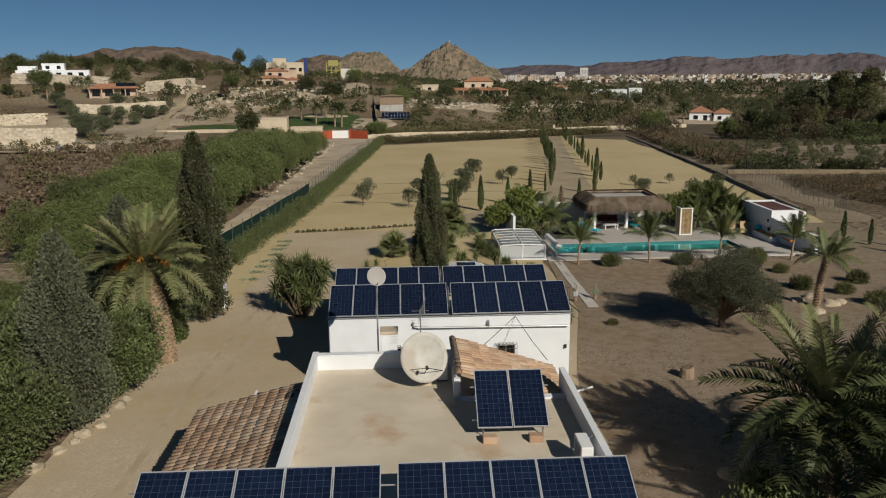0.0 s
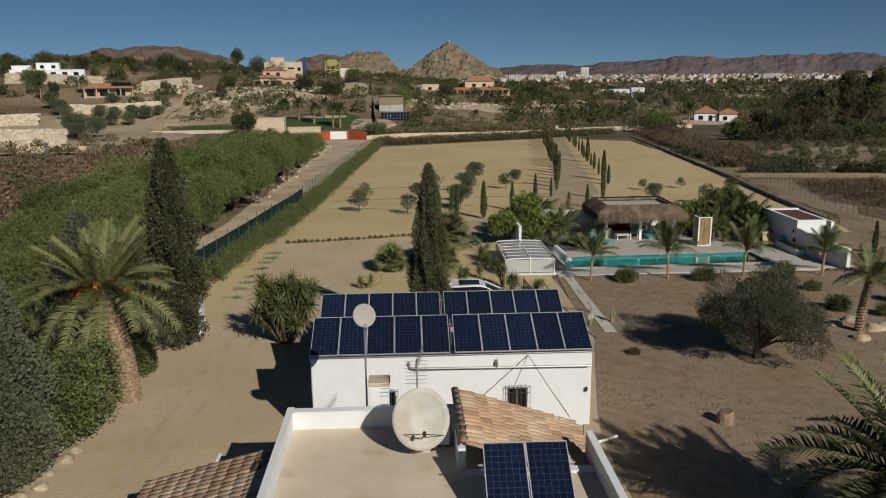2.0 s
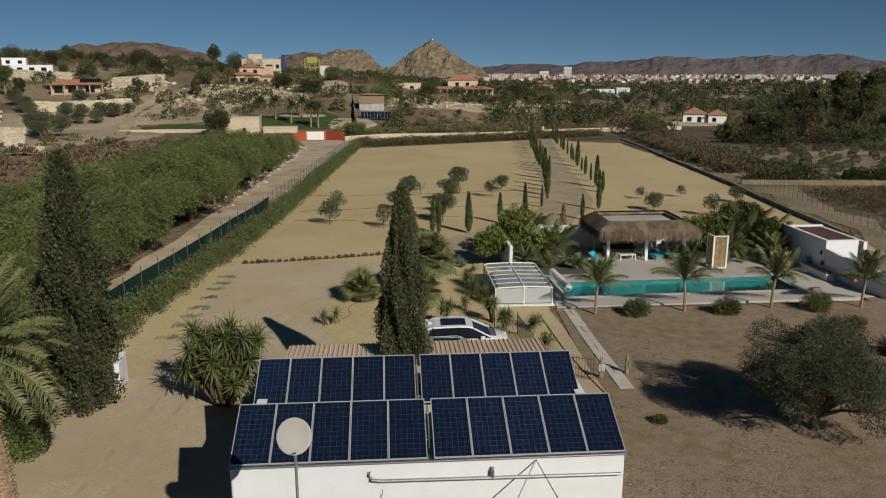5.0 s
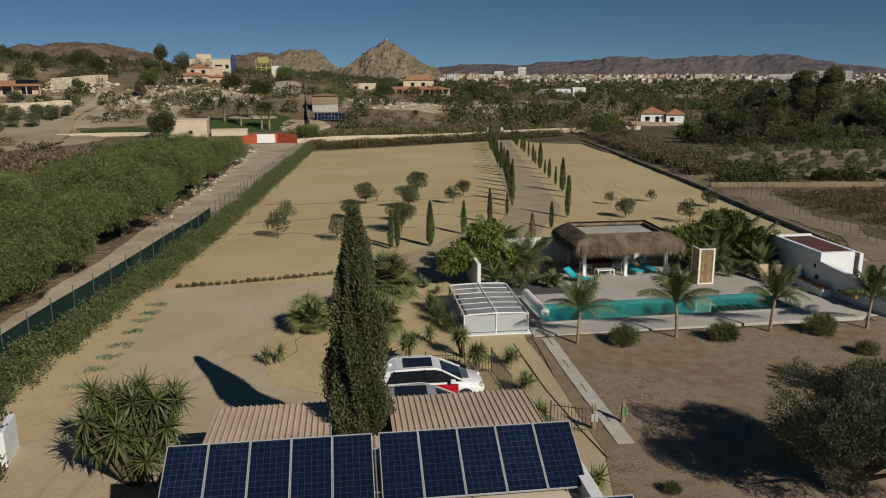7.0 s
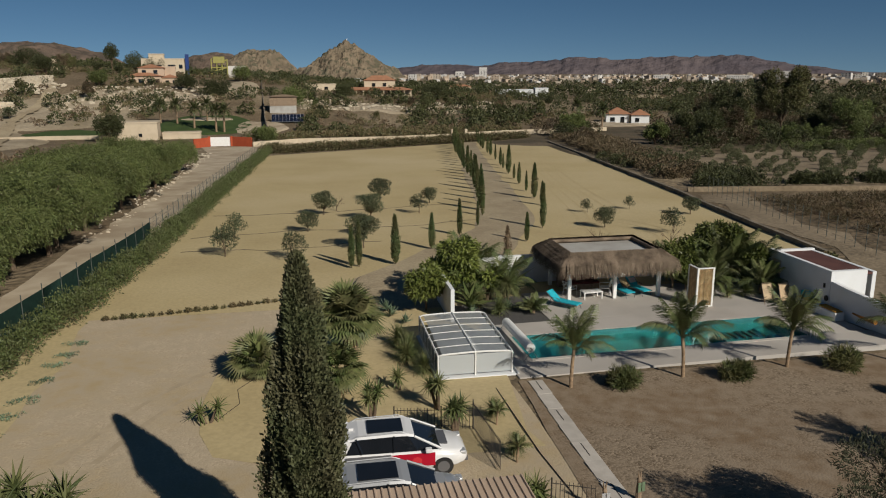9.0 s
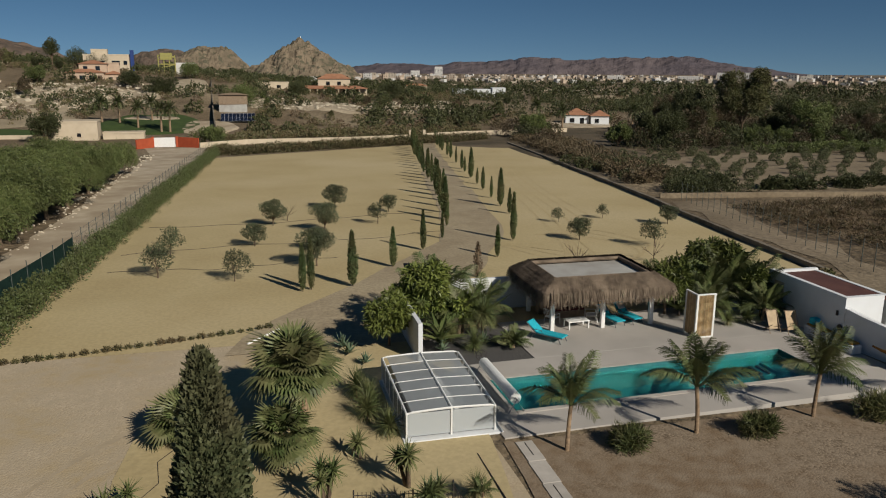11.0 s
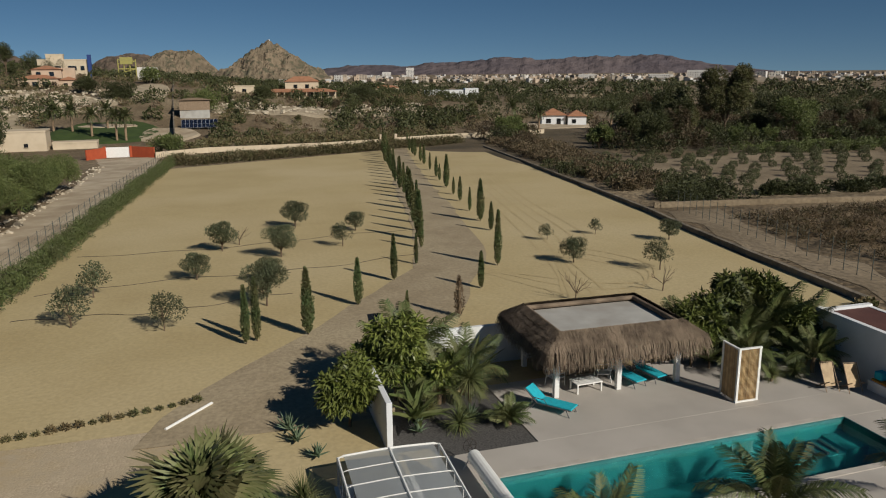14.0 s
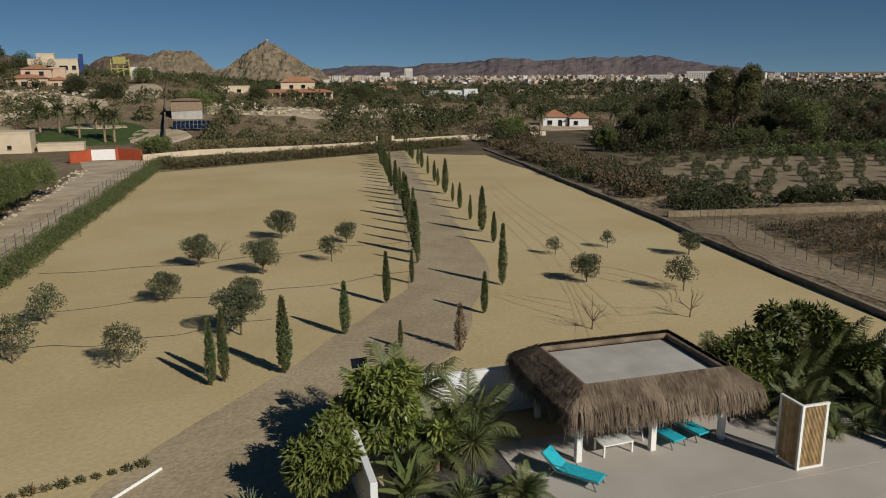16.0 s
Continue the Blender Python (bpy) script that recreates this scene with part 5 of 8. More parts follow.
# sun and shade put into the leaf colours: lighter top fronds, darker lower ones
DATESUNTOP = [DATE[0], DATEDARK[1], DATEDARK[2]]
QUEEN = [frond_mesh("frond", 90 + k, 1.95, d_, 60, 0.40, M["queenleaf"], 0.013, 0.15, 0.75) for k, d_ in enumerate((0.22, 0.52))]


def palm_trunk(h, r, lean=(0, 0), bosses=True, seed=0):
    pts = [(lean[0] * t * t, lean[1] * t * t, h * t) for t in np.linspace(0, 1, 7)]
    pts[0] = (0, 0, -0.2)
    bm = tube(pts, r, 10, r * 0.85)
    if bosses:
        rs = random.Random(seed)
        rows = int(h / 0.16)
        for i in range(rows):
            t = i / rows
            c = Vector((lean[0] * t * t, lean[1] * t * t, h * t))
            for k in range(9):
                a = 2 * math.pi * (k + 0.5 * (i % 2)) / 9
                m = Matrix.Translation(c) @ Matrix.Rotation(a, 4, "Z") @ Matrix.Translation((r * (0.97 - 0.13 * t), 0, 0)) @ Matrix.Rotation(radians(-35), 4, "Y")
                add_box(bm, -0.03, 0.06 + rs.uniform(0, 0.03), -0.06, 0.06, -0.03, 0.03, m=m)
    return bm


def feather_palm(m, seed, h, r, n, fronds, label, group, lean=(0, 0), lo=-35, hi=80, size=1.0, bosses=True, dates=False):
    rs = random.Random(seed)
    p = thing("palm_tree", m, label, "palm", group)
    part("trunk", palm_trunk(h, r, lean, bosses, seed), M["palmbark"], p)
    for k in range(n):
        u = (k + 0.5) / n
        el = lo + (hi - lo) * u ** 0.9
        a = k * 137.5 + rs.uniform(-10, 10)
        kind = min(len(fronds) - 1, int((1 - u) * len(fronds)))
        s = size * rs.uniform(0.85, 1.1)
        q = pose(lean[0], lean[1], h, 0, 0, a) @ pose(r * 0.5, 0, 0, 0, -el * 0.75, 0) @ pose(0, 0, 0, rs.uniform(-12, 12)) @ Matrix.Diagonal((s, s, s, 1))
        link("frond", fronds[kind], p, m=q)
    if dates:
        rs2 = np.random.RandomState(seed)
        P, D = [], []
        for k in range(16):
            a = rs2.rand() * 6.28
            P, D = [], []
            for j in range(40):
                q = rs2.uniform(0.3, 1.35)
                P.append((lean[0] + math.cos(a) * q * 0.9, lean[1] + math.sin(a) * q * 0.9, h + 0.85 - 0.42 * q * q + rs2.uniform(-0.1, 0.1)))
                D.append((math.cos(a), math.sin(a), -0.6))
            V, F = leaf_quads(rs2, np.array(P), np.array(D) + rs2.normal(scale=0.3, size=(len(P), 3)), 0.4, 0.05)
            link("date_bunch", fast_mesh("date_bunch", V, F, M["dates"]), p, "orange date stalks")
    return p


feather_palm(at(-13.3, 4.9), 1, 4.65, 0.42, 60, DATE, "date palm with orange fruit stalks by the drive", "date palms", (-0.9, 0.5), lo=-26, hi=70, dates=True)
feather_palm(at(10.9, -9.4), 2, 3.2, 0.5, 56, DATESUNTOP, "large dark date palm beside the annex", "date palms", (0.3, 0), lo=-55, size=1.1)
feather_palm(at(13.6, -11.0), 3, 3.9, 0.5, 46, DATESUNTOP, "large date palm over the gravel garden", "date palms", (0.2, 0.2), lo=-45, size=1.1)
feather_palm(at(12.2, -14.5), 4, 2.8, 0.4, 34, DATESUNTOP, "low spreading date palm beside the annex", "date palms", lo=-40)
for i, (x, y, h, ln) in enumerate(((11.0, 23.5, 1.75, (0.12, 0.1)), (16.38, 23.65, 1.9, (-0.08, 0.12)), (21.75, 23.85, 1.85, (0.1, 0)), (27.2, 23.6, 1.7, (0.08, 0)))):
    feather_palm(at(x, y), 10 + i, h, 0.085, 14, QUEEN, "slender young queen palm at the terrace edge", "queen palms by the pool", ln, 8, 100, rng.uniform(0.95, 1.1), False)
feather_palm(at(22.6, 11.6), 15, 3.0, 0.2, 20, QUEEN, "young palm with thick trunk on the gravel", "queen palms by the pool", (0.3, 0), -20, 75, 0.9)
for x, y, s in ((9.4, 38.2, 1.3), (23.2, 39.0, 1.0), (25.8, 37.2, 0.9), (24.4, 35.6, 0.8), (11.6, 37.2, 1.0), (27.4, 34.8, 0.8), (26.6, 37.2, 1.25), (24.9, 36.8, 1.0), (28.1, 37.0, 1.1), (10.4, 36.6, 0.9)):
    feather_palm(at(x, y), int(x * 7), 1.0 * s, 0.1, 16, QUEEN, "leafy young palm in the garden bed", "palms in the garden beds", (0.05, 0), -10, 85, s * 1.1, False)


def fan_leaf(name, seed, r, n, mat, width=0.035):
    rs = np.random.RandomState(seed)
    V, F = [], []
    V += [(0, 0.012, 0), (0, -0.012, 0), (r * 0.75, -0.01, 0), (r * 0.75, 0.01, 0)]
    F.append((0, 1, 2, 3))
    for a in np.linspace(-2.1, 2.1, n):
        L = r * (0.62 + 0.38 * math.cos(a * 0.55)) * rs.uniform(0.85, 1.1)
        c = np.array((r * 0.75, 0, 0))
        d = np.array((math.cos(a), math.sin(a), 0.12 * math.cos(3 * a)))
        s = np.array((-math.sin(a), math.cos(a), 0)) * width * r
        m1 = c + d * L * 0.6
        e = c + d * L + (0, 0, -0.22 * L)
        k = len(V)
        V += [c + s * 0.3, c - s * 0.3, m1 - s, m1 + s, e - s * 0.1, e + s * 0.1]
        F += [(k, k + 1, k + 2, k + 3), (k + 3, k + 2, k + 4, k + 5)]
    return fast_mesh(name, np.array(V), np.array(F), mat)


FAN = [fan_leaf("frond", 5, 0.62, 26, M["palmleaf"], 0.06), fan_leaf("frond", 6, 0.55, 24, M["yucca"], 0.06)]


def rosette(name, m, seed, h, r, n, leaf_mesh, label, category, group, lo=-30, hi=85, size=1.0, heads=((0, 0, 0),), trunk_mat=None, partname="frond"):
    rs = random.Random(seed)
    p = thing(name, m, label, category, group)
    joined = []
    for hx, hy, hz in heads:
        if r:
            part("trunk", tube([(hx * 0.15, hy * 0.15, -0.1), (hx * 0.6, hy * 0.6, (h + hz) * 0.55), (hx, hy, h + hz)], r, 8, r * 0.8), trunk_mat or M["palmbark"], p)
        for k in range(n):
            u = (k + 0.5) / n
            el = lo + (hi - lo) * u
            s = size * rs.uniform(0.8, 1.15)
            if n * len(heads) > 90:
                q = pose(hx, hy, h + hz, 0, 0, k * 137.5 + rs.uniform(-9, 9)) @ pose(0, 0, 0, 0, -el, 0) @ pose(0, 0, 0, rs.uniform(-20, 20)) @ Matrix.Diagonal((s, s, s, 1))
                src = leaf_mesh[k % len(leaf_mesh)]
                co = np.empty(len(src.vertices) * 3, np.float32)
                src.vertices.foreach_get("co", co)
                A = np.array(q)
                joined.append((co.reshape(-1, 3) @ A[:3, :3].T + A[:3, 3], np.array([tuple(f.vertices) for f in src.polygons])))
                continue
            link(partname, leaf_mesh[k % len(leaf_mesh)], p, m=pose(hx, hy, h + hz, 0, 0, k * 137.5 + rs.uniform(-9, 9)) @ pose(0, 0, 0, 0, -el, 0) @ pose(0, 0, 0, rs.uniform(-20, 20)) @ Matrix.Diagonal((s, s, s, 1)))
    if joined:
        tagged(link("leaves", fast_mesh("leaves", *join(joined), leaf_mesh[0].materials[0]), p), kind="stuff")
    return p


rosette("fan_palm", at(1.4, 26.6), 1, 2.9, 0.14, 48, FAN, "tall fan palm on the sandy ground", "palm", "fan palms by the drive", size=1.75)
rosette("fan_palm", at(1.9, 29.0), 2, 2.0, 0.14, 44, FAN, "fan palm on the sandy ground", "palm", "fan palms by the drive", size=1.6)
rosette("fan_palm", at(-2.6, 27.4), 3, 0.7, 0.14, 36, FAN, "low bushy fan palm beside the drive", "palm", "fan palms by the drive", size=1.35)
rosette("fan_palm", at(0.9, 24.8), 4, 1.2, 0.14, 40, FAN, "low bushy fan palm behind the cars", "palm", "fan palms by the drive", size=1.35)


def blade(name, L, w, mat, curl=0.1, seg=3):
    V, F = [], []
    for i in range(seg + 1):
        t = i / seg
        ww = w * (0.65 + 0.35 * math.sin(math.pi * min(1, t + 0.35))) * (1 - t ** 3 * 0.97)
        z = -curl * L * t * t
        V += [(L * t, ww, z + ww * 0.5), (L * t, 0, z), (L * t, -ww, z + ww * 0.5)]
    for i in range(seg):
        a = 3 * i
        F += [(a, a + 1, a + 4, a + 3), (a + 1, a + 2, a + 5, a + 4)]
    return fast_mesh(name, np.array(V), np.array(F), mat)


YB = [blade("leaf", 0.75, 0.052, M["yucca"], 0.15), blade("leaf", 0.7, 0.046, M["yucca"], 0.3)]
AG = [blade("leaf", 0.7, 0.075, M["agave"], -0.1)]
GR = [blade("leaf", 0.8, 0.014, M["yucca"], 0.12), blade("leaf", 0.75, 0.012, M["yucca"], 0.22)]
M["paddle"] = leaf_mat("paddle_leaf", (0.038, 0.062, 0.018), (0.090, 0.120, 0.036), (0.11, 0.125, 0.045), 0.4)
PAD = [blade("leaf", 1.5, 0.17, M["paddle"], 0.22, 4), blade("leaf", 1.3, 0.15, M["paddle"], 0.4, 4)]
rs = random.Random(8)
heads = [(0.35 * math.cos(a) * q, 0.35 * math.sin(a) * q, z) for a, q, z in [(rs.uniform(0, 6.28), rs.uniform(0.2, 4.4), rs.uniform(-1.7, 0.7)) for _ in range(58)]]
rosette("yucca_tree", at(-7.8, 12.2), 8, 2.6, 0.09, 44, YB, "big many-headed yucca tree beside the carport", "yucca", "", -55, 85, 1.08, heads, M["bark"], "leaf")
for i, (x, y, h, nh) in enumerate(((2.1, 21.7, 0.9, 4), (4.9, 22.4, 1.0, 4), (5.1, 20.0, 0.9, 5), (3.6, 24.6, 0.3, 2), (-4.3, 22.8, 0.25, 2), (6.5, 14.2, 0.5, 3), (7.0, 9.2, 0.4, 2))):
    hd = [(rs.uniform(-0.4, 0.4), rs.uniform(-0.4, 0.4), rs.uniform(-0.1, 0.4)) for _ in range(nh)]
    rosette("yucca", at(x, y), 30 + i, h, 0.07, 38, YB, "small spiky green yucca clump", "yucca", "yuccas in the garden", -62, 85, 0.8, hd, M["bark"], "leaf")
for i, (x, y, s) in enumerate(((4.3, 27.8, 1.2), (4.2, 30.2, 1.25), (4.5, 29.0, 1.1), (10.5, 34.0, 1.1), (4.9, 26.2, 1.1), (26.3, 34.7, 1.15), (23.7, 34.6, 0.9), (25.0, 34.5, 0.8), (9.7, 35.6, 0.9), (6.9, 21.2, 0.8), (6.9, 18.0, 0.8))):
    rosette("spiky_grass_tree", at(x, y), 50 + i, 0.42, 0.06, 260, GR, "round spiky grass tree with thin leaves", "grass tree", "grass trees in the garden", -48, 88, s, partname="leaf")
for i, (x, y, s) in enumerate(((4.2, 35.8, 1.0), (4.4, 34.8, 0.9), (8.9, 34.2, 0.8), (5.0, 33.4, 0.8), (11.2, 34.8, 0.9), (24.2, 36.4, 1.1))):
    rosette("agave", at(x, y, 0.05), 70 + i, 0.1, 0.0, 26, AG, "blue-green agave rosette in the bed", "agave", "agaves in the beds", 8, 85, s, partname="leaf")

rosette("spiky_grass_tree", at(11.4, 35.6), 91, 1.45, 0.08, 300, GR, "tall grass tree with a drooping round head", "grass tree", "grass trees in the garden", -75, 80, 1.3, partname="leaf")
rosette("cycad", at(12.5, 34.0, 0.06), 92, 0.18, 0.12, 34, QUEEN, "dark spreading cycad at the bed corner", "cycad", "", 4, 62, 0.5)
for i, (x, y, s) in enumerate(((8.9, 34.6, 1.05), (9.3, 36.2, 1.2), (12.0, 37.4, 1.35), (24.0, 38.6, 1.45), (23.3, 36.6, 1.2), (27.8, 35.6, 1.2), (27.4, 36.6, 1.45), (25.4, 36.0, 1.0))):
    rosette("paddle_plant", at(x, y, 0.05), 95 + i, 0.35, 0.05, 18, PAD, "tall plant with broad paddle-shaped green leaves", "plant", "paddle plants in the beds", 18, 86, s, partname="leaf")
for x, y in ((6.9, 20.6), (6.85, 17.5)):
    feather_palm(at(x, y), int(y), 0.6, 0.04, 12, QUEEN, "very small young palm on sandy ground", "small palms by the path", (0.05, 0.02), 0, 85, 0.27, False)
# broad-leaved trees round the pool garden
for i, (x, y, sp, h, n) in enumerate(((6.5, 35.6, 1.25, 3.1, 4200), (8.7, 37.4, 1.7, 4.0, 6500), (10.6, 36.6, 0.9, 2.6, 2200), (24.0, 38.0, 1.5, 3.3, 4200), (26.6, 38.6, 1.8, 4.3, 6000), (22.6, 37.0, 0.9, 2.4, 1800), (28.0, 36.9, 1.3, 3.0, 3000))):
    bushy_tree("broadleaf_tree", at(x, y), 100 + i, h * 0.25, sp, h, 24, int(n * 1.5), 0.32, M["schef"] if x < 20 else M["schefdark"], "glossy green garden tree with drooping leaflets", "tree", "garden trees by the pool", 0.07, 0.9, 0.28, -0.7)
M["bushleaf"] = leaf_mat("bush_leaf", (0.045, 0.062, 0.020), (0.105, 0.118, 0.040), (0.13, 0.12, 0.05))
# rounded bushes on the gravel
for i, (x, y, r) in enumerate(((13.4, 23.1, 0.62), (18.6, 23.0, 0.62), (24.1, 23.2, 0.7), (24.0, 15.7, 0.6), (25.8, 14.4, 0.5), (24.6, 20.1, 0.45), (28.4, 17.0, 0.6), (30.5, 13.5, 0.7), (9.6, 9.0, 0.25), (26.3, 11.6, 0.6))):
    rr2 = random.Random(120 + i)
    pts = [(rr2.uniform(-0.6, 0.6) * r, rr2.uniform(-0.6, 0.6) * r, rr2.uniform(0.35, 0.8) * r) for _ in range(9)]
    shrub_mass("bush", at(x, y), 120 + i, pts, [r * rr2.uniform(0.5, 0.75) for _ in pts], 3000, min(0.3, r * 0.45), M["bushleaf"], "low rounded feathery bush on the gravel", "bush", "bushes on the gravel", wide=0.1)
# dark undergrowth beside the annex
for i, (x, y, r, h) in enumerate(((8.0, -13.2, 1.6, 2.4), (6.4, -16.5, 1.5, 2.6), (9.6, -9.8, 1.1, 1.2), (11.5, -8.4, 0.9, 1.0))):
    rs2 = random.Random(140 + i)
    pts = [(rs2.uniform(-0.6, 0.6) * r, rs2.uniform(-0.6, 0.6) * r, rs2.uniform(0.2, 0.8) * h) for _ in range(12)]
    shrub_mass("shrub", at(x, y), 140 + i, pts, [r * rs2.uniform(0.35, 0.6) for _ in pts], 7000, 0.17, M["pepper"], "dark leafy shrub beside the annex", "shrub", "shrubs beside the annex")
# small tufts along the near edge of the field
TUFT = None
for k in range(26):
    x = -11.5 + 12.2 * k / 25
    y = 37.3 + 2.5 * (k / 25) ** 1.3
    m = at(x, y, 0, k * 50, rng.uniform(0.75, 1.2))
    if TUFT is None:
        TUFT = shrub_mass("grass_tuft", m, 160, [(0, 0, 0.1)], [0.15], 150, 0.13, M["scrubleaf"], "small dry tuft edging the field", "grass tuft", "tufts edging the field")
    else:
        copy_thing(TUFT, m)

# ---------------------------------------------------------------- the distance
def rocky_hill(name, cx, cy, hw, hd, top, seed, mat, label, shape, base=-6.0, turn=0.0):
    """A hill as a height grid; shape(u, v) gives 0 to 1 over -1 to 1."""
    nx, ny = 90, 46
    V = []
    for j in range(ny):
        for i in range(nx):
            u, v = -1 + 2 * i / (nx - 1), -1 + 2 * j / (ny - 1)
            s = max(0.0, shape(u, v))
            q = Vector((cx + u * hw, cy + v * hd, 0))
            rough = noise.fractal(q * (6.0 / hw) + Vector((seed, 0, 0)), 1.0, 2.1, 5) * 0.13 + noise.noise(q * (22.0 / hw)) * 0.035
            V.append((q.x, q.y, base + (top - base) * max(0.0, s + rough * min(1.0, s * 4))))
    F = [(j * nx + i, j * nx + i + 1, (j + 1) * nx + i + 1, (j + 1) * nx + i) for j in range(ny - 1) for i in range(nx - 1)]
    tagged(link(name, fast_mesh(name, V, F, mat)), label, "hill", kind="structure")


M["hillrock"] = surf("hill_rock", (0.150, 0.108, 0.082), (0.100, 0.074, 0.056), 0.035, (0.075, 0.060, 0.045), 0.06, bump=1.0, bscale=0.12, dist=4.0, wide3=(0.5, 0.6))
M["peakrock"] = surf("peak_rock", (0.24, 0.185, 0.125), (0.135, 0.108, 0.073), 0.05, (0.10, 0.09, 0.058), 0.09, bump=1.0, bscale=0.15, dist=4.0, wide3=(0.52, 0.6))
# distance haze is mixed into this rock as a greyish mauve
M["hazyrock"] = surf("hazy_mountain_rock", (0.115, 0.092, 0.098), (0.085, 0.072, 0.082), 0.006, (0.135, 0.108, 0.108), 0.002, bump=1.0, bscale=0.01, dist=40.0)
rocky_hill("hill_peak", 88, 1480, 128, 110, 69, 3, M["peakrock"], "steep rocky cone-shaped hill beyond the town edge", lambda u, v: (1 - min(1, math.hypot(u, v))) ** 1.05 * 1.04)
rocky_hill("hill_table", -86, 1600, 122, 120, 54, 7, M["peakrock"], "flat-topped brown hill", lambda u, v: smoothstep(1.0, 0.3, abs(v)) * (smoothstep(-1.0, -0.1, u) * 0.97 if u < 0.15 else smoothstep(0.95, 0.2, u)))
rocky_hill("hill_low", -190, 1850, 160, 120, 52, 9, M["hillrock"], "low brown hill behind the villas", lambda u, v: smoothstep(1.0, 0.2, math.hypot(u, v)))
rocky_hill("hill_range", -660, 1700, 430, 160, 78, 11, M["hillrock"], "long brown hill range", lambda u, v: smoothstep(1.0, 0.2, abs(v)) * (0.55 + 0.25 * math.sin(u * 3.4 + 1.2) + 0.2 * smoothstep(-0.1, 0.35, u)) * smoothstep(1.0, 0.45, abs(u)))


def mountain_ridge():
    n, m = 240, 8
    V = []
    for j in range(m):
        for i in range(n):
            b = radians(5.0 + 37.0 * i / (n - 1))
            env = (0.62 * smoothstep(5.0, 8.0, math.degrees(b)) + 0.38 * smoothstep(9.0, 20.0, math.degrees(b))) * smoothstep(40.0, 30.5, math.degrees(b))
            h = env * (72 + 26 * noise.fractal(Vector((i * 0.045, 2.0, 0)), 1.0, 2.0, 5) + 14 * smoothstep(15, 26, math.degrees(b)))
            rad = 4000 + 90 * j + 40 * noise.noise(Vector((i * 0.1, j * 0.8, 1)))
            f = math.sin(math.pi * min(1.0, (j + 0.2) / (m * 0.62)) * 0.5)
            V.append((rad * math.sin(b), rad * math.cos(b), -6 + (h + 6) * f * (1 - 0.1 * noise.noise(Vector((i * 0.3, j * 1.0, 4)))) if j else -8))
    F = [(j * n + i, j * n + i + 1, (j + 1) * n + i + 1, (j + 1) * n + i) for j in range(m - 1) for i in range(n - 1)]
    tagged(link("mountain_ridge", fast_mesh("mountain_ridge", V, F, M["hazyrock"])), "long bare brown mountain ridge on the horizon, mauve haze in its colour", "mountains", kind="structure")


mountain_ridge()
tagged(part("hilltop_marker", tube([(88, 1480, 58), (88, 1480, 74)], 1.2, 8, 0.6), M["white"]), "small white marker post on the peak", "marker")


def bearing(deg, dist):
    return -1.0 + dist * math.sin(radians(deg)), -20.0 + dist * math.cos(radians(deg))


TOWNC = [surf("town_render_%d" % i, c, tuple(v * 0.9 for v in c), 0.2, bump=0) for i, c in enumerate(((0.50, 0.47, 0.42), (0.42, 0.36, 0.29), (0.38, 0.31, 0.24), (0.48, 0.38, 0.29), (0.60, 0.58, 0.55)))]


def block(name, x, y, w, dpt, h, rz, mat, label, group, floors=0):
    """A plain far building: body, roof parapet, and its windows storey by storey."""
    z = ground_z(x, y) - 0.5
    t = thing(name, pose(x, y, z, 0, 0, rz), label, "building", group)
    part("wall", box(-w / 2, w / 2, -dpt / 2, dpt / 2, 0, h), mat, t)
    part("roof", box(-w / 2 + 0.3, w / 2 - 0.3, -dpt / 2 + 0.3, dpt / 2 - 0.3, h + 0.002, h + 0.6), mat, t)
    if floors:
        me = bpy.data.meshes.new("window")
        bm = box(-0.7, 0.7, -0.06, 0.0, 0, 1.4)
        bm.to_mesh(me)
        bm.free()
        me.materials.append(M["glassdark"])
        n = max(2, int(w / 4))
        for f_ in range(floors):
            for k in range(n):
                link("window", me, t, m=pose(-w / 2 + w * (k + 0.5) / n, -dpt / 2 - 0.004, 1.4 + f_ * 3.0))
    return t


trs = random.Random(21)
for k in range(46):
    b, dist = trs.uniform(8, 46), trs.uniform(1350, 2300)
    x, y = bearing(b, dist)
    fl = trs.choice((2, 2, 3, 3, 4))
    block("apartment_block", x, y, trs.uniform(7, 16), 10, 2.9 * fl, -b + trs.uniform(-20, 20), TOWNC[trs.randrange(5)], "pale flat-roofed apartment block in the far town", "far town blocks", fl)
for b, dist, w, h, fl in ((13.3, 2000, 20, 20, 7), (11.6, 2100, 24, 10, 4), (34.0, 1500, 62, 9, 4), (31.0, 1650, 40, 2, 2), (26.0, 1700, 34, 2, 2)):
    x, y = bearing(b, dist)
    block("apartment_tower", x, y, w, 16, h + 6, -b, TOWNC[4], "tall white apartment tower in the far town", "far town towers", fl)
for tone, lb in ((4, "hundreds of small white houses of the far town"), (1, "small sand-coloured houses of the far town"), (3, "small ochre houses of the far town")):
    bm = bmesh.new()
    for k in range(260):
        b, dist = trs.uniform(4, 52), trs.uniform(1100, 2700)
        x, y = bearing(b, dist)
        w, h = trs.uniform(4, 10), trs.choice((2.5, 3.5, 4.5, 6.0))
        add_box(bm, -w / 2, w / 2, -5, 5, -1, h, m=pose(x, y, ground_z(x, y), 0, 0, trs.uniform(-40, 40)))
    tagged(part("far_houses", bm, TOWNC[tone]), lb, "town", kind="stuff")


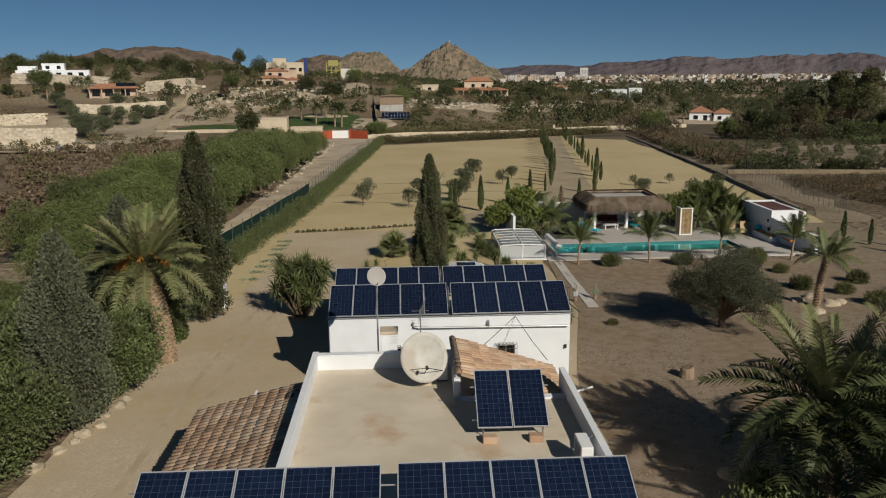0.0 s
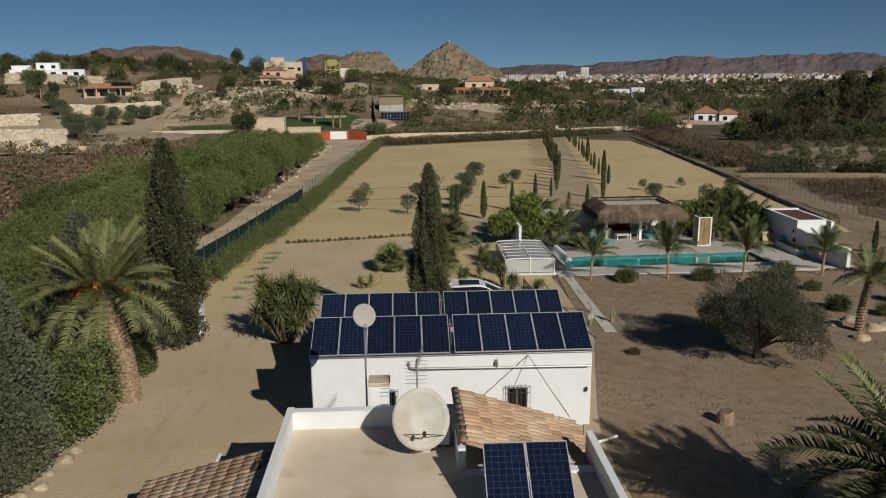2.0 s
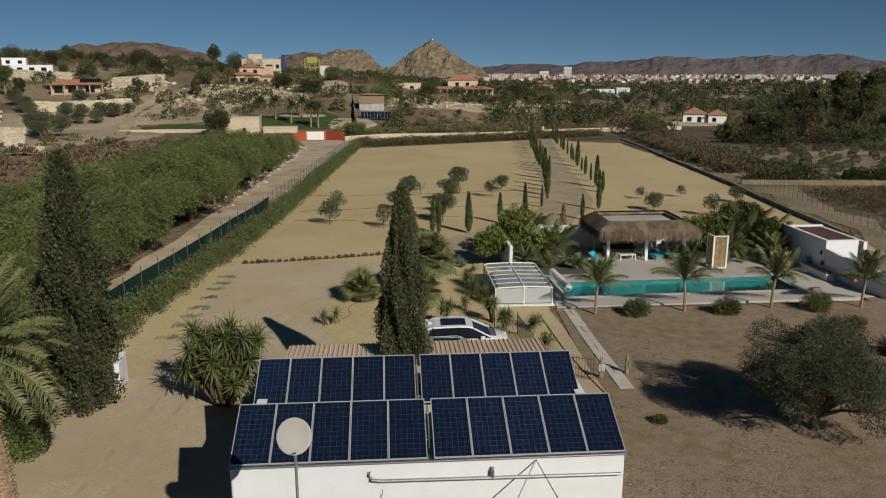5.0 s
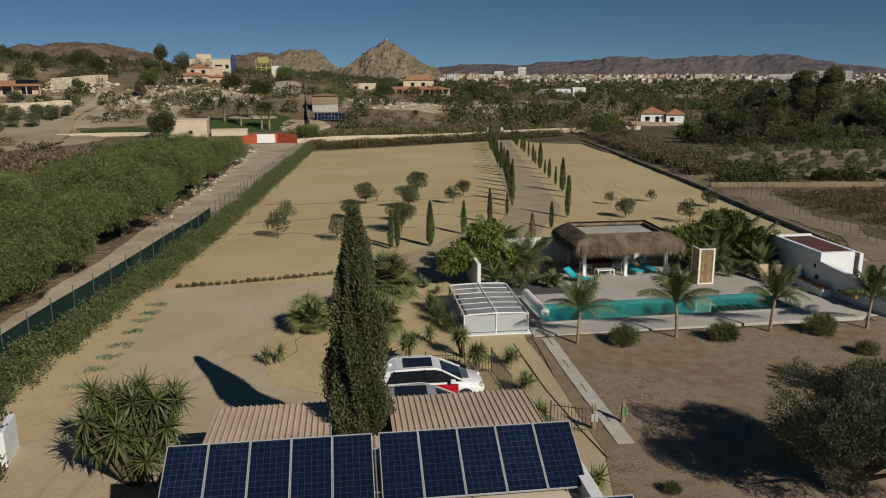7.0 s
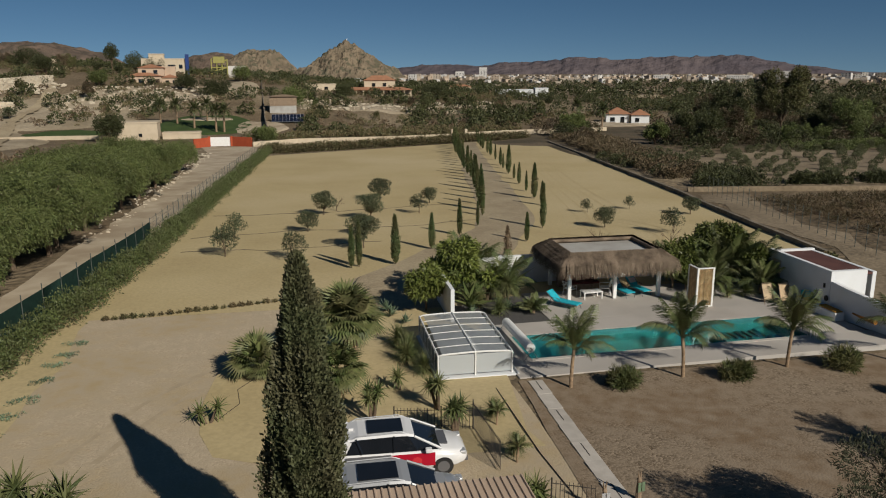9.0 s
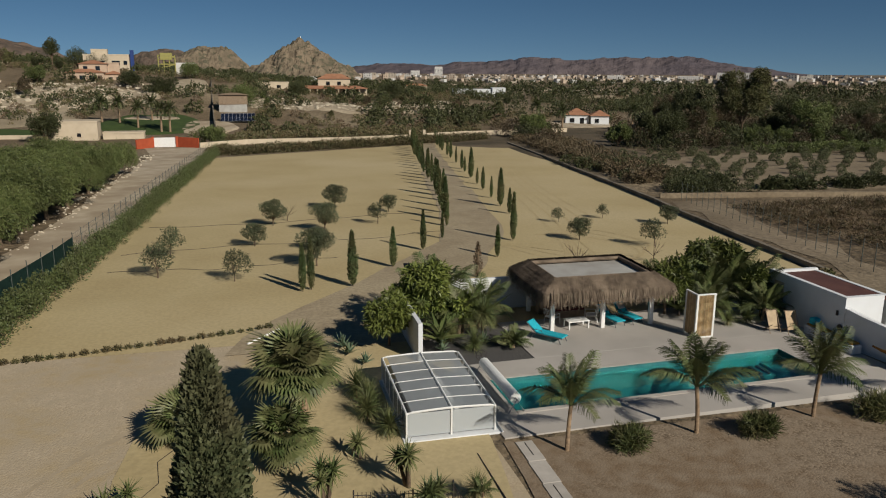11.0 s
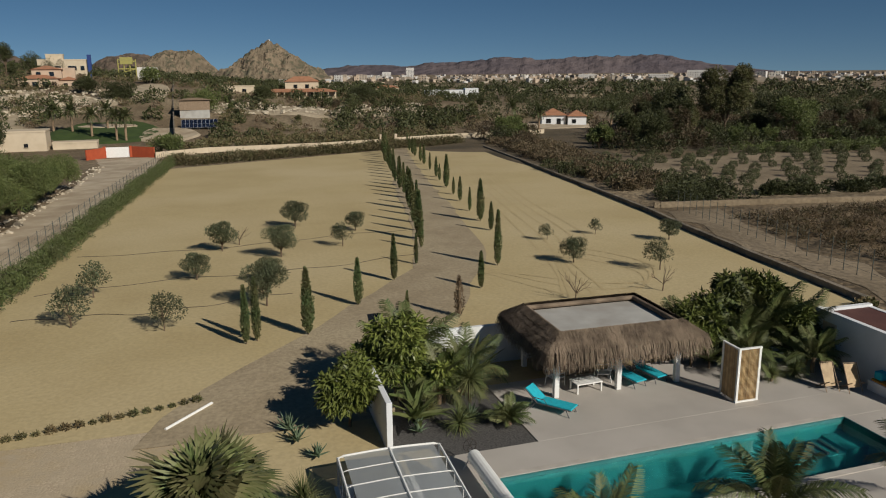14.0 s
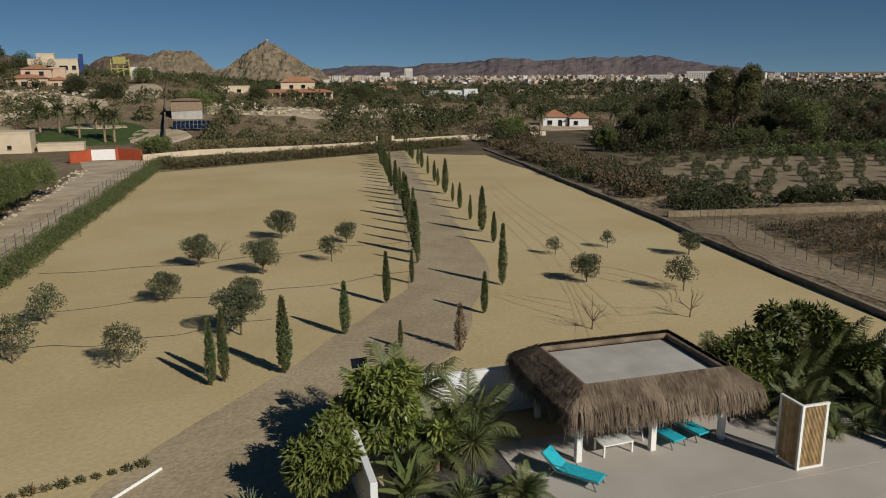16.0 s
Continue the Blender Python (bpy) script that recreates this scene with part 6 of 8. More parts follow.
def gable(bm, x0, x1, y0, y1, z, rise, over=0.5):
    """A hipped tile roof."""
    x0, x1, y0, y1 = x0 - over, x1 + over, y0 - over, y1 + over
    ins = min((x1 - x0), (y1 - y0)) * 0.5
    a = [bm.verts.new(p) for p in ((x0, y0, z), (x1, y0, z), (x1, y1, z), (x0, y1, z))]
    if x1 - x0 >= y1 - y0:
        r = [bm.verts.new((x0 + ins, (y0 + y1) / 2, z + rise)), bm.verts.new((x1 - ins + 0.01, (y0 + y1) / 2, z + rise))]
        fs = [(a[0], a[1], r[1], r[0]), (a[1], a[2], r[1]), (a[2], a[3], r[0], r[1]), (a[3], a[0], r[0])]
    else:
        r = [bm.verts.new(((x0 + x1) / 2, y0 + ins, z + rise)), bm.verts.new(((x0 + x1) / 2, y1 - ins + 0.01, z + rise))]
        fs = [(a[0], a[1], r[0]), (a[1], a[2], r[1], r[0]), (a[2], a[3], r[1]), (a[3], a[0], r[0], r[1])]
    for f_ in fs:
        bm.faces.new(f_)
    bm.faces.new(a[::-1])
    return bm


M["fartile"] = surf("far_tile", (0.38, 0.185, 0.105), (0.30, 0.148, 0.085), 0.8, bump=0.4, bscale=4)
M["peach"] = surf("peach_render", (0.50, 0.38, 0.28), (0.44, 0.33, 0.24), 0.6, bump=0.1)
M["sand"] = surf("sand_render", (0.56, 0.47, 0.345), (0.50, 0.415, 0.30), 0.6, bump=0.1)


def villa(name, x, y, z, rz, label, blocks, mat, roofmat, windows=(), columns=(), category="villa"):
    v = thing(name, pose(x, y, z, 0, 0, rz), label, category)
    for (x0, x1, y0, y1, z0, z1, rise) in blocks:
        part("wall", box(x0, x1, y0, y1, z0, z1), mat, v)
        if rise > 0:
            part("roof", gable(bmesh.new(), x0, x1, y0, y1, z1 + 0.01, rise), roofmat, v)
        elif rise == 0:
            part("parapet", box(x0 - 0.1, x1 + 0.1, y0 - 0.1, y1 + 0.1, z1 + 0.002, z1 + 0.35), mat, v)
    for (wx, wy, wz, ww, wh) in windows:
        w = part("window", box(wx - ww / 2, wx + ww / 2, wy - 0.06, wy - 0.004, wz, wz + wh), M["glassdark"], v)
        part("window_sill", box(wx - ww / 2 - 0.1, wx + ww / 2 + 0.1, wy - 0.15, wy - 0.004, wz - 0.12, wz - 0.01), mat, w)
    for (cx_, cy_, z0, z1) in columns:
        part("column", box(cx_ - 0.18, cx_ + 0.18, cy_ - 0.18, cy_ + 0.18, z0, z1), mat, v)
    return v


gz = ground_z
villa("hill_villa", -54, 296, gz(-54, 296) - 1.6, 8, "peach two-storey villa with tiled roofs and arches",
      [(-9, 3, -4, 5, -2, 3.6, 1.4), (-5, 4, 0, 8, 3.6, 6.6, 1.3), (3.01, 9, -2, 5, -2, 3.0, 1.2), (-2, 8, 6, 12, 0, 6.8, 0)], M["peach"], M["fartile"],
      [(-7, -4, 0.4, 1.8, 2.2), (-4, -4, 0.4, 1.8, 2.2), (-1, -4, 0.4, 1.8, 2.2), (1.6, -4, 0.4, 1.4, 2.2), (5, -2, 0.6, 1.2, 1.4), (7.4, -2, 0.6, 1.2, 1.4), (-3, 0, 4.4, 1.4, 1.4), (1, 0, 4.4, 1.4, 1.4)])
villa("hill_block", -56, 342, gz(-56, 342) + 1.2, 6, "beige flat-roofed block on the hill",
      [(-10, 8, -4, 4, -1, 6.0, 0), (-7, -1, -3, 3, 6.36, 8.0, 0)], M["sand"], M["fartile"], [(-7, -4, 2.2, 2, 1.6), (-3, -4, 2.2, 2, 1.6), (2, -4, 2.2, 3, 1.6), (5.6, -4, 2.2, 1.4, 1.6)])
part("blue_panel", box(-48.0, -46.6, 338, 339, gz(-47, 338), gz(-47, 338) + 9.5), surf("blue_sheet", (0.03, 0.06, 0.20), (0.025, 0.05, 0.17), 1, bump=0))
tagged(bpy.data.objects["blue_panel"], "tall narrow blue panel beside the block", "panel")
zz = gz(-38, 372) + 1.0
yellow = surf("yellow_paint", (0.36, 0.33, 0.10), (0.28, 0.26, 0.10), 1, bump=0)
hopper = thing("quarry_hopper", pose(-37.5, 372, zz), "yellow steel quarry hopper on the hill", "machine")
for i in range(4):
    bm = bmesh.new()
    add_tube(bm, [(-3.6 + i * 2.4, 0, -4), (-3.6 + i * 2.4, 0, 7)], 0.3, 6)
    part("leg", bm, yellow, hopper)
for k in range(4):
    bm = bmesh.new()
    add_tube(bm, [(-3.6, 0, 1 + k * 2), (3.6, 0, (1.4 if k % 2 else 3) + k * 1.6)], 0.25, 6)
    part("brace", bm, yellow, hopper)
part("bin", box(-2.6, 2.4, -1, 2, 5, 8), yellow, hopper)
block("white_store", -30, 380, 9, 4, 5.5, 0, TOWNC[4], "small white store on the hill road", "")
villa("ranch_house", 31.5, 315, gz(31.5, 315) - 0.1, -6, "cream ranch house with a tiled roof and veranda",
      [(-15, 13.5, -2, 6, -1.5, 3.2, 1.0), (-6, 7, 2, 9, 3.2, 6.9, 2.0)], M["sand"], M["fartile"],
      [(-10, -2, 0.4, 1.8, 2.0), (-6, -2, 0.4, 1.8, 2.0), (0, -2, 0.4, 2.2, 2.2), (5, -2, 0.4, 2.2, 2.2), (9, -2, 0.4, 1.8, 2.2), (-2, 2, 4.4, 1.5, 1.4), (2.5, 2, 4.4, 1.5, 1.4)],
      [(-14.6 + 2.8 * k, -4.2, -1.5, 3.0) for k in range(11)])
part("veranda_roof", add_box(bmesh.new(), -15.4, 14, -4.6, -2.5, 0, 0.25, m=pose(31.5, 315, gz(31.5, 315) + 2.95, 0, 0, -6)), M["fartile"])
tagged(bpy.data.objects["veranda_roof"], "tiled veranda roof of the ranch house", "roof")
villa("ranch_annex", 8, 318, gz(8, 318) - 0.3, 0, "low cream flat-roofed annex", [(-6, 6, -3, 3, -1, 2.6, 0)], M["sand"], M["fartile"], [(-3, -3, 0.5, 1.5, 1.2), (2, -3, 0.5, 1.5, 1.2)])
villa("red_roof_house", 99.5, 220, gz(99.5, 220) - 0.2, -20, "white house with low red tiled roofs", [(-6, 1, -3, 4, -1, 3.0, 2.0), (1.6, 7, -4, 2, -1, 2.8, 1.7)], M["white"], M["fartile"], [(-4, -3, 0.7, 1.4, 1.3), (-1, -3, 0.2, 1.2, 1.9), (3.4, -4, 0.7, 1.2, 1.2)])
villa("field_store", -41.2, 192, gz(-41.2, 192) - 0.2, 4, "sand-coloured flat-roofed farm store", [(-6, 6, -3, 4, -1, 4.2, 0)], M["sand"], M["fartile"], [(-4.2, -3, 1.2, 0.9, 0.8), (2, -3, 1.0, 0.8, 0.8)])
villa("low_store", -30.0, 194, gz(-30, 194) - 0.4, 4, "low sand-coloured store beside the gate", [(-4.5, 4.5, -2, 2, -1, 1.7, 0)], M["sand"], M["fartile"])
villa("bungalow", -109, 262, gz(-109, 262) - 0.2, 18, "ochre bungalow with solar panels on its roof", [(-8, 8, -3, 4, -1, 3.2, 1.5)], M["peach"], M["fartile"], [(-6, -3, 0.2, 2.6, 2.4), (-1.5, -3, 0.2, 3.0, 2.4), (4, -3, 0.2, 3.0, 2.4)], [(-8 + 4 * k, -4.8, -1, 3.0) for k in range(5)])
tagged(part("porch_roof", add_box(bmesh.new(), -8.8, 8.8, -5.4, -3.05, 2.95, 3.2, m=pose(-109, 262, gz(-109, 262) - 0.2, 0, 0, 18)), M["fartile"]), "tiled porch roof along the bungalow", "roof")
tagged(part("roof_panels", add_box(bmesh.new(), 1.0, 7.6, 0, 2.6, 0, 0.12, m=pose(-109, 262, gz(-109, 262) - 0.2, 0, 0, 18) @ pose(0, -2.6, 3.75, 24)), M["glassdark"]), "dark solar panels on the bungalow roof", "solar panel")
villa("white_villa", -140, 285, gz(-140, 285) - 0.6, 18, "long low white villa on the hillside", [(-13, 13, -4, 4, -2, 2.6, 0), (-4, 4, -1, 5, 2.96, 5.2, 0), (-12.5, -6, -1, 4, 2.96, 4.2, 0)], M["white"], M["fartile"], [(-10 + 4 * k, -4, 0.4, 1.8, 1.6) for k in range(6)] + [(-2, -1, 3.4, 1.4, 1.2), (2, -1, 3.4, 1.4, 1.2)])
villa("white_cube", -104, 362, gz(-104, 362) - 0.3, 15, "small cream cube house on the hill", [(-4, 4, -3, 3, -2, 5.4, 0)], M["cream"], M["fartile"], [(1.5, -3, 2.4, 1.0, 1.2)])
villa("white_shed", 118, 400, gz(118, 400) - 0.3, -12, "long white industrial shed", [(-14, 6, -5, 5, -1, 4.2, 0), (7, 14, -5, 5, -1, 5.0, 0)], M["white"], M["fartile"], [(-6, -5, 0.6, 3, 2.2), (10, -5, 0.6, 3, 2.2)])
villa("dark_barn", -6, 244, gz(-6, 244) - 0.2, 2, "dark brown timber barn on a grey base", [(-4.2, 4.2, -3, 3, 2.2, 5.0, 0.6)], M["wood"], M["wood"])
tagged(part("barn_base", box(-10.1, -1.9, 241.1, 246.9, gz(-6, 244) - 1.0, gz(-6, 244) + 1.99), M["flatgrey"]), "grey rendered lower storey of the barn", "wall")
villa("terrace_house", 108, 520, gz(108, 520) - 0.3, -10, "cream house among far trees", [(-8, 8, -4, 4, -1, 4.0, 1.5)], M["sand"], M["fartile"], [(-4, -4, 0.6, 1.6, 1.4), (2, -4, 0.6, 1.6, 1.4)])
solar_array("ground-mounted solar array beyond the field")
for i in range(9):
    panel( pose(-8.6 + 1.05 * i, 224, gz(-5, 224) + 0.6, 30, 0, 0))
    panel(pose(-8.6 + 1.05 * i, 225.75, gz(-5, 224) + 1.55, 30, 0, 0))
rack("panel_rack", -9, 0, 224, gz(-5, 224) + 0.6, 227.3, gz(-5, 224) + 2.4, gz(-5, 224) - 0.3, "steel rack under the far ground-mounted solar array")

# gate, walls and fences at the far end
g = thing("entrance_gate", pose(0, 0, 0), "white sliding gate between red side walls", "gate")
M["redpaint"] = surf("red_paint", (0.42, 0.085, 0.035), (0.36, 0.07, 0.03), 1, bump=0.1)
zz = base_z(168) - 0.3
part("gate_panel", add_box(bmesh.new(), -2.3, 2.3, -0.08, 0.08, 0.3, 2.3, 0.02, m=pose(-18.2, 168.6, zz)), M["whitepaint"], g, "white sheet-metal gate leaf")
part("side_wall", add_box(bmesh.new(), -2.6, 2.6, -0.12, 0.12, 0, 2.3, m=pose(-21.9, 166.3, zz, 0, 0, 58)), M["redpaint"], g)
part("side_wall", add_box(bmesh.new(), -2.9, 2.9, -0.12, 0.12, 0, 2.4, m=pose(-13.5, 166.8, zz, 0, 0, -38)), M["redpaint"], g)
for x in (-20.6, -15.8):
    part("pillar", box(x - 0.25, x + 0.25, 168.3, 168.8, zz, zz + 2.5), M["redpaint"], g)


def wall_run(name, pts, h, th, mat, label, category="wall"):
    bm = bmesh.new()
    rows = []
    for i, (x, y) in enumerate(pts):
        a, b = Vector(pts[max(0, i - 1)]), Vector(pts[min(len(pts) - 1, i + 1)])
        d_ = (b - a).normalized()
        n_ = Vector((-d_.y, d_.x)) * th / 2
        z = ground_z(x, y)
        rows.append([bm.verts.new((x + n_.x, y + n_.y, z - 0.4)), bm.verts.new((x + n_.x, y + n_.y, z + h)), bm.verts.new((x - n_.x, y - n_.y, z + h)), bm.verts.new((x - n_.x, y - n_.y, z - 0.4))])
    for a, b in zip(rows, rows[1:]):
        for k in range(4):
            bm.faces.new((a[k], a[(k + 1) % 4], b[(k + 1) % 4], b[k]))
    bm.faces.new(rows[0]), bm.faces.new(rows[-1][::-1])
    bmesh.ops.recalc_face_normals(bm, faces=bm.faces)
    return tagged(part(name, bm, mat), label, category, kind="structure")


wall_run("far_wall", [(-11, 164.5), (-1.5, 172.5), (22, 175), (35.6, 179)], 1.1, 0.25, M["sand"], "low cream boundary wall beyond the field")
wall_run("far_wall_east", [(40, 180), (52, 184.5), (81, 190)], 1.3, 0.25, M["sand"], "low cream boundary wall beyond the track")
for x in (36.2, 39.6):
    tagged(part("gate_pillar", box(x - 0.3, x + 0.3, 178.6, 179.2, base_z(179) - 0.3, base_z(179) + 2.2, 0.02), M["cream"]), "cream gate pillar at the track end", "pillar", "track gate pillars")
M["drystone"] = surf("dry_stone", (0.20, 0.17, 0.13), (0.11, 0.095, 0.07), 1.5, (0.26, 0.22, 0.17), 0.3, bump=1.0, bscale=4, dist=0.1)
wall_run("field_wall", [(38.1, 42.5), (39.9, 55), (41.9, 67), (43.8, 76), (46.0, 92), (48, 108), (51, 130), (54.5, 160)], 0.45, 0.36, M["drystone"], "low grey stone wall along the field edge")
wall_run("grove_wall", [(46, 79), (62, 76), (90, 70)], 0.6, 0.3, M["grovesoil"], "pale low wall below the olive grove")
wall_run("hill_wall", [(-8.5, 186), (-11, 225), (-14.5, 290), (-18, 360)], 1.8, 0.3, M["drystone"], "dark boundary wall climbing the hill")
wall_run("lawn_wall", [(-73, 193.5), (-60, 194), (-47.8, 193.5)], 1.0, 0.3, M["sand"], "pale balustrade wall by the lawn")
fs = thing("wire_fence", pose(0, 0, 0), "thin wire fence on grey posts", "fence")
for k in range(26):
    t = k / 25
    x, y = 41.6 + 6.0 * t, 41 + 36 * t
    link("post", POST, fs, m=pose(x, y, base_z(y)))
bm = bmesh.new()
for z in (0.5, 1.0, 1.5, 1.9):
    add_tube(bm, [(41.6, 41, base_z(41) + z), (43.3, 51, base_z(51) + z), (47.6, 77, base_z(77) + z)], 0.01, 4)
part("wire", bm, M["fencemetal"], fs)


def patch(name, cx, cy, rx, ry, lift, mat, label, seed=0, seg=40, rings=8):
    """A blotch of other ground draped over the land."""
    V = [(cx, cy, ground_z(cx, cy) + lift)]
    for j in range(1, rings + 1):
        for k in range(seg):
            a = 2 * math.pi * k / seg
            q = j / rings * (1 + 0.25 * noise.noise(Vector((math.cos(a) * 1.6, math.sin(a) * 1.6, seed))))
            x, y = cx + rx * q * math.cos(a), cy + ry * q * math.sin(a)
            V.append((x, y, ground_z(x, y) + lift * (1 if j < rings else -0.5)))
    tri = [(0, 1 + k, 1 + (k + 1) % seg) for k in range(seg)]
    for j in range(rings - 1):
        o = 1 + j * seg
        for k in range(seg):
            tri += [(o + k, o + seg + k, o + seg + (k + 1) % seg), (o + k, o + seg + (k + 1) % seg, o + (k + 1) % seg)]
    tagged(link(name, fast_mesh(name, V, tri, mat)), label, "ground", kind="structure")


patch("lawn", -26, 218, 14, 18, 0.35, M["lawn"], "green irrigated lawn below the palms", 1)
patch("lawn", -60, 203, 11, 6, 0.35, M["lawn"], "green lawn beside the store", 2)
patch("grove_ground", 86, 104, 42, 24, 0.25, M["grovesoil"], "pale soil of the olive grove", 3)
patch("clearing", -97, 184, 34, 48, 0.45, M["palesoil"], "pale cleared earth on the hillside", 4)
patch("clearing", -78, 235, 34, 26, 0.4, M["palesoil"], "pale earth slope below the bungalow", 8)
patch("clearing", -56, 262, 26, 18, 0.4, M["palesoil"], "pale rocky bank below the villa", 9)
patch("clearing", 34, 262, 40, 18, 0.4, M["palesoil"], "pale rocky bank below the ranch house", 12)
patch("clearing", -22, 292, 7, 26, 0.45, M["palesoil"], "pale earth road up the hill", 13)
patch("clearing", -27, 226, 8, 3.5, 0.5, M["lane"], "pale sandy path across the lawn", 14)
patch("wood_floor", 118, 168, 78, 36, 0.2, M["woodsoil"], "soil under the wood, colour darkened for dim light", 15)
patch("wood_floor", 205, 112, 60, 40, 0.2, M["woodsoil"], "dark scrub soil beside the grove", 16)
patch("wood_floor", 62, 140, 12, 50, 0.2, M["woodsoil"], "dark scrub soil along the field wall", 17)
patch("clearing", -12, 214, 8, 14, 0.35, M["lane"], "pale earth forecourt by the far solar array", 5)
patch("clearing", 96, 214, 14, 9, 0.3, M["lane"], "pale earth round the white house", 6)
patch("dry_field", 78, 58, 30, 13, 0.2, surf("dry_grass", (0.17, 0.12, 0.07), (0.12, 0.086, 0.05), 0.4, bump=0.8, bscale=3, dist=0.1), "brown dry grass field", 7)
for k in range(16):
    b, dist = trs.uniform(-26, 46), trs.uniform(480, 1050)
    x, y = bearing(b, dist)
    patch("plain_field", x, y, trs.uniform(25, 80), trs.uniform(14, 40), 0.5, M["lane"] if k % 2 else M["track"], "pale open field on the plain", 10 + k)

# dry stone terraces on the hillside
rs = random.Random(31)
for x0, y0, x1, y1, rows_ in ((-108, 225, -84, 240, 5), (-126, 196, -109, 205, 6), (-106, 152, -77, 148, 7), (-148, 267, -116, 276, 6), (-100, 270, -84, 280, 6)):
    bm = bmesh.new()
    n = int(math.hypot(x1 - x0, y1 - y0) / 0.75)
    for i in range(n):
        for j in range(rows_):
            t = (i + 0.5 * (j % 2)) / n
            x, y = x0 + (x1 - x0) * t, y0 + (y1 - y0) * t + j * 0.3
            q = rs.uniform(0.3, 0.52)
            add_box(bm, -q, q, -0.4, 0.4, -0.3, 0.3, m=pose(x, y, ground_z(x, y) + 0.3 + 0.6 * j, rs.uniform(-14, 14), rs.uniform(-14, 14), rs.uniform(-20, 30)))
    tagged(part("stone_terrace", bm, M["palestone"]), "stepped wall of pale boulders on the hillside", "stone wall", "boulder walls on the hillside", kind="stuff")
ribbon("hill_track", [(-63, 148), (-67, 175), (-77, 214), (-79, 235), (-80.5, 258), (-84, 280)], 2.6, 0.75, M["track"], "grey dirt track climbing the hillside", "track", ground_z)
ribbon("hill_track", [(-104, 133), (-90, 132.5), (-76, 132), (-63, 133), (-52, 134)], 2.6, 0.5, M["lane"], "pale dirt track below the terraces", "track", ground_z)
wall_run("terrace_gate_wall", [(-82, 136), (-79, 136.2), (-76.4, 136)], 1.5, 0.35, M["cream"], "cream garden wall beside the hillside gate")
wall_run("terrace_gate_wall_east", [(-72.6, 136), (-70, 136.2), (-67.8, 136)], 1.5, 0.35, M["cream"], "cream garden wall beyond the hillside gate")
tagged(part("terrace_gate", box(-76.3, -72.7, 135.95, 136.05, ground_z(-74, 136) + 0.1, ground_z(-74, 136) + 1.3), M["metal"]), "grey sliding gate between cream walls", "gate")


def boulders(name, seed, n, x0, x1, y0, y1, label, lift=0.45, size=1.0):
    """Loose pale rocks strewn over a bank, joined."""
    rr_ = random.Random(seed)
    base = bmesh.new()
    bmesh.ops.create_icosphere(base, subdivisions=1, radius=1.0)
    B = np.array([tuple(v.co) for v in base.verts])
    BF = np.array([[v.index for v in f_.verts] for f_ in base.faces])
    base.free()
    parts_ = []
    for k in range(n):
        x, y = rr_.uniform(x0, x1), rr_.uniform(y0, y1)
        q = size * rr_.uniform(0.2, 0.4) * (1 + 1.6 * rr_.random() ** 4)
        jit = np.array([[rr_.uniform(0.75, 1.25) for _ in range(3)] for _ in range(len(B))])
        parts_.append((B * jit * (q * rr_.uniform(0.8, 1.5), q, q * rr_.uniform(0.5, 0.9)) + (x, y, ground_z(x, y) + lift + q * 0.1), BF))
    V, F = join(parts_)
    tagged(link(name, fast_mesh(name, V, F, M["palestone"])), label, "rocks", kind="stuff")


boulders("bank_rocks", 1, 420, -76, -30, 244, 282, "pale rocks strewn over the bank below the villa")
boulders("bank_rocks", 2, 520, -2, 74, 246, 282, "pale rocks strewn over the bank below the ranch house")
boulders("bank_rocks", 3, 200, -104, -80, 264, 284, "pale rocks on the slope beside the bungalow")
boulders("lane_rocks", 4, 260, -20.2, -17.6, 60, 150, "small pale stones along the dirt lane", 0.03, 0.32)


def scatter(name, seed, n_clumps, place, size, n, leaf, mat, label, category="scrub", squash=0.8, wide=0.8):
    rs = random.Random(seed)
    pts, rad = [], []
    while len(pts) < n_clumps:
        x, y = place(rs)
        s = rs.uniform(*size)
        pts.append((x, y, ground_z(x, y) + s * 0.5))
        rad.append(s)
    shrub_mass(name, pose(0, 0, 0), seed, pts, rad, n, leaf, mat, label, category, kind="stuff", wide=wide, squash=squash)


def in_box(x0, x1, y0, y1):
    return lambda rs: (rs.uniform(x0, x1), rs.uniform(y0, y1))


def belt(rs):
    while True:
        b, dist = rs.uniform(-28, 46), rs.uniform(215, 520)
        x, y = bearing(b, dist)
        n_ = noise.noise(Vector((x * 0.02, y * 0.02, 7)))
        clear = math.hypot((x + 97) / 30, (y - 180) / 44) < 1 or math.hypot((x + 28) / 20, (y - 216) / 26) < 1 or (-74 < x < -28 and y < 215) or (-14 < x < 0 and y < 262) or abs(x + 79 + (y - 235) * 0.06) < 4 or math.hypot(x + 109, y - 258) < 11 or math.hypot(x + 140, y - 276) < 14
        if clear or math.hypot(x - 92, y - 205) < 24 or n_ < (-0.25 if b < 12 else 0.05):
            continue
        return x, y


def plain(rs):
    b, dist = rs.uniform(-28, 50), 520 * (2.6 ** rs.random())
    return bearing(b, dist)


def wood_place(x0, x1, y0, y1):
    """Spots in the wood, leaving the view of the white house open."""
    def spot(rs):
        while True:
            x, y = rs.uniform(x0, x1), rs.uniform(y0, y1)
            if abs(x - 0.434 * (y + 10)) > 7.5:
                return x, y
    return spot


def band_y(rs):
    t = rs.random()
    return (-6 + 62 * t, 178 + 8 * t + rs.uniform(0, 18))


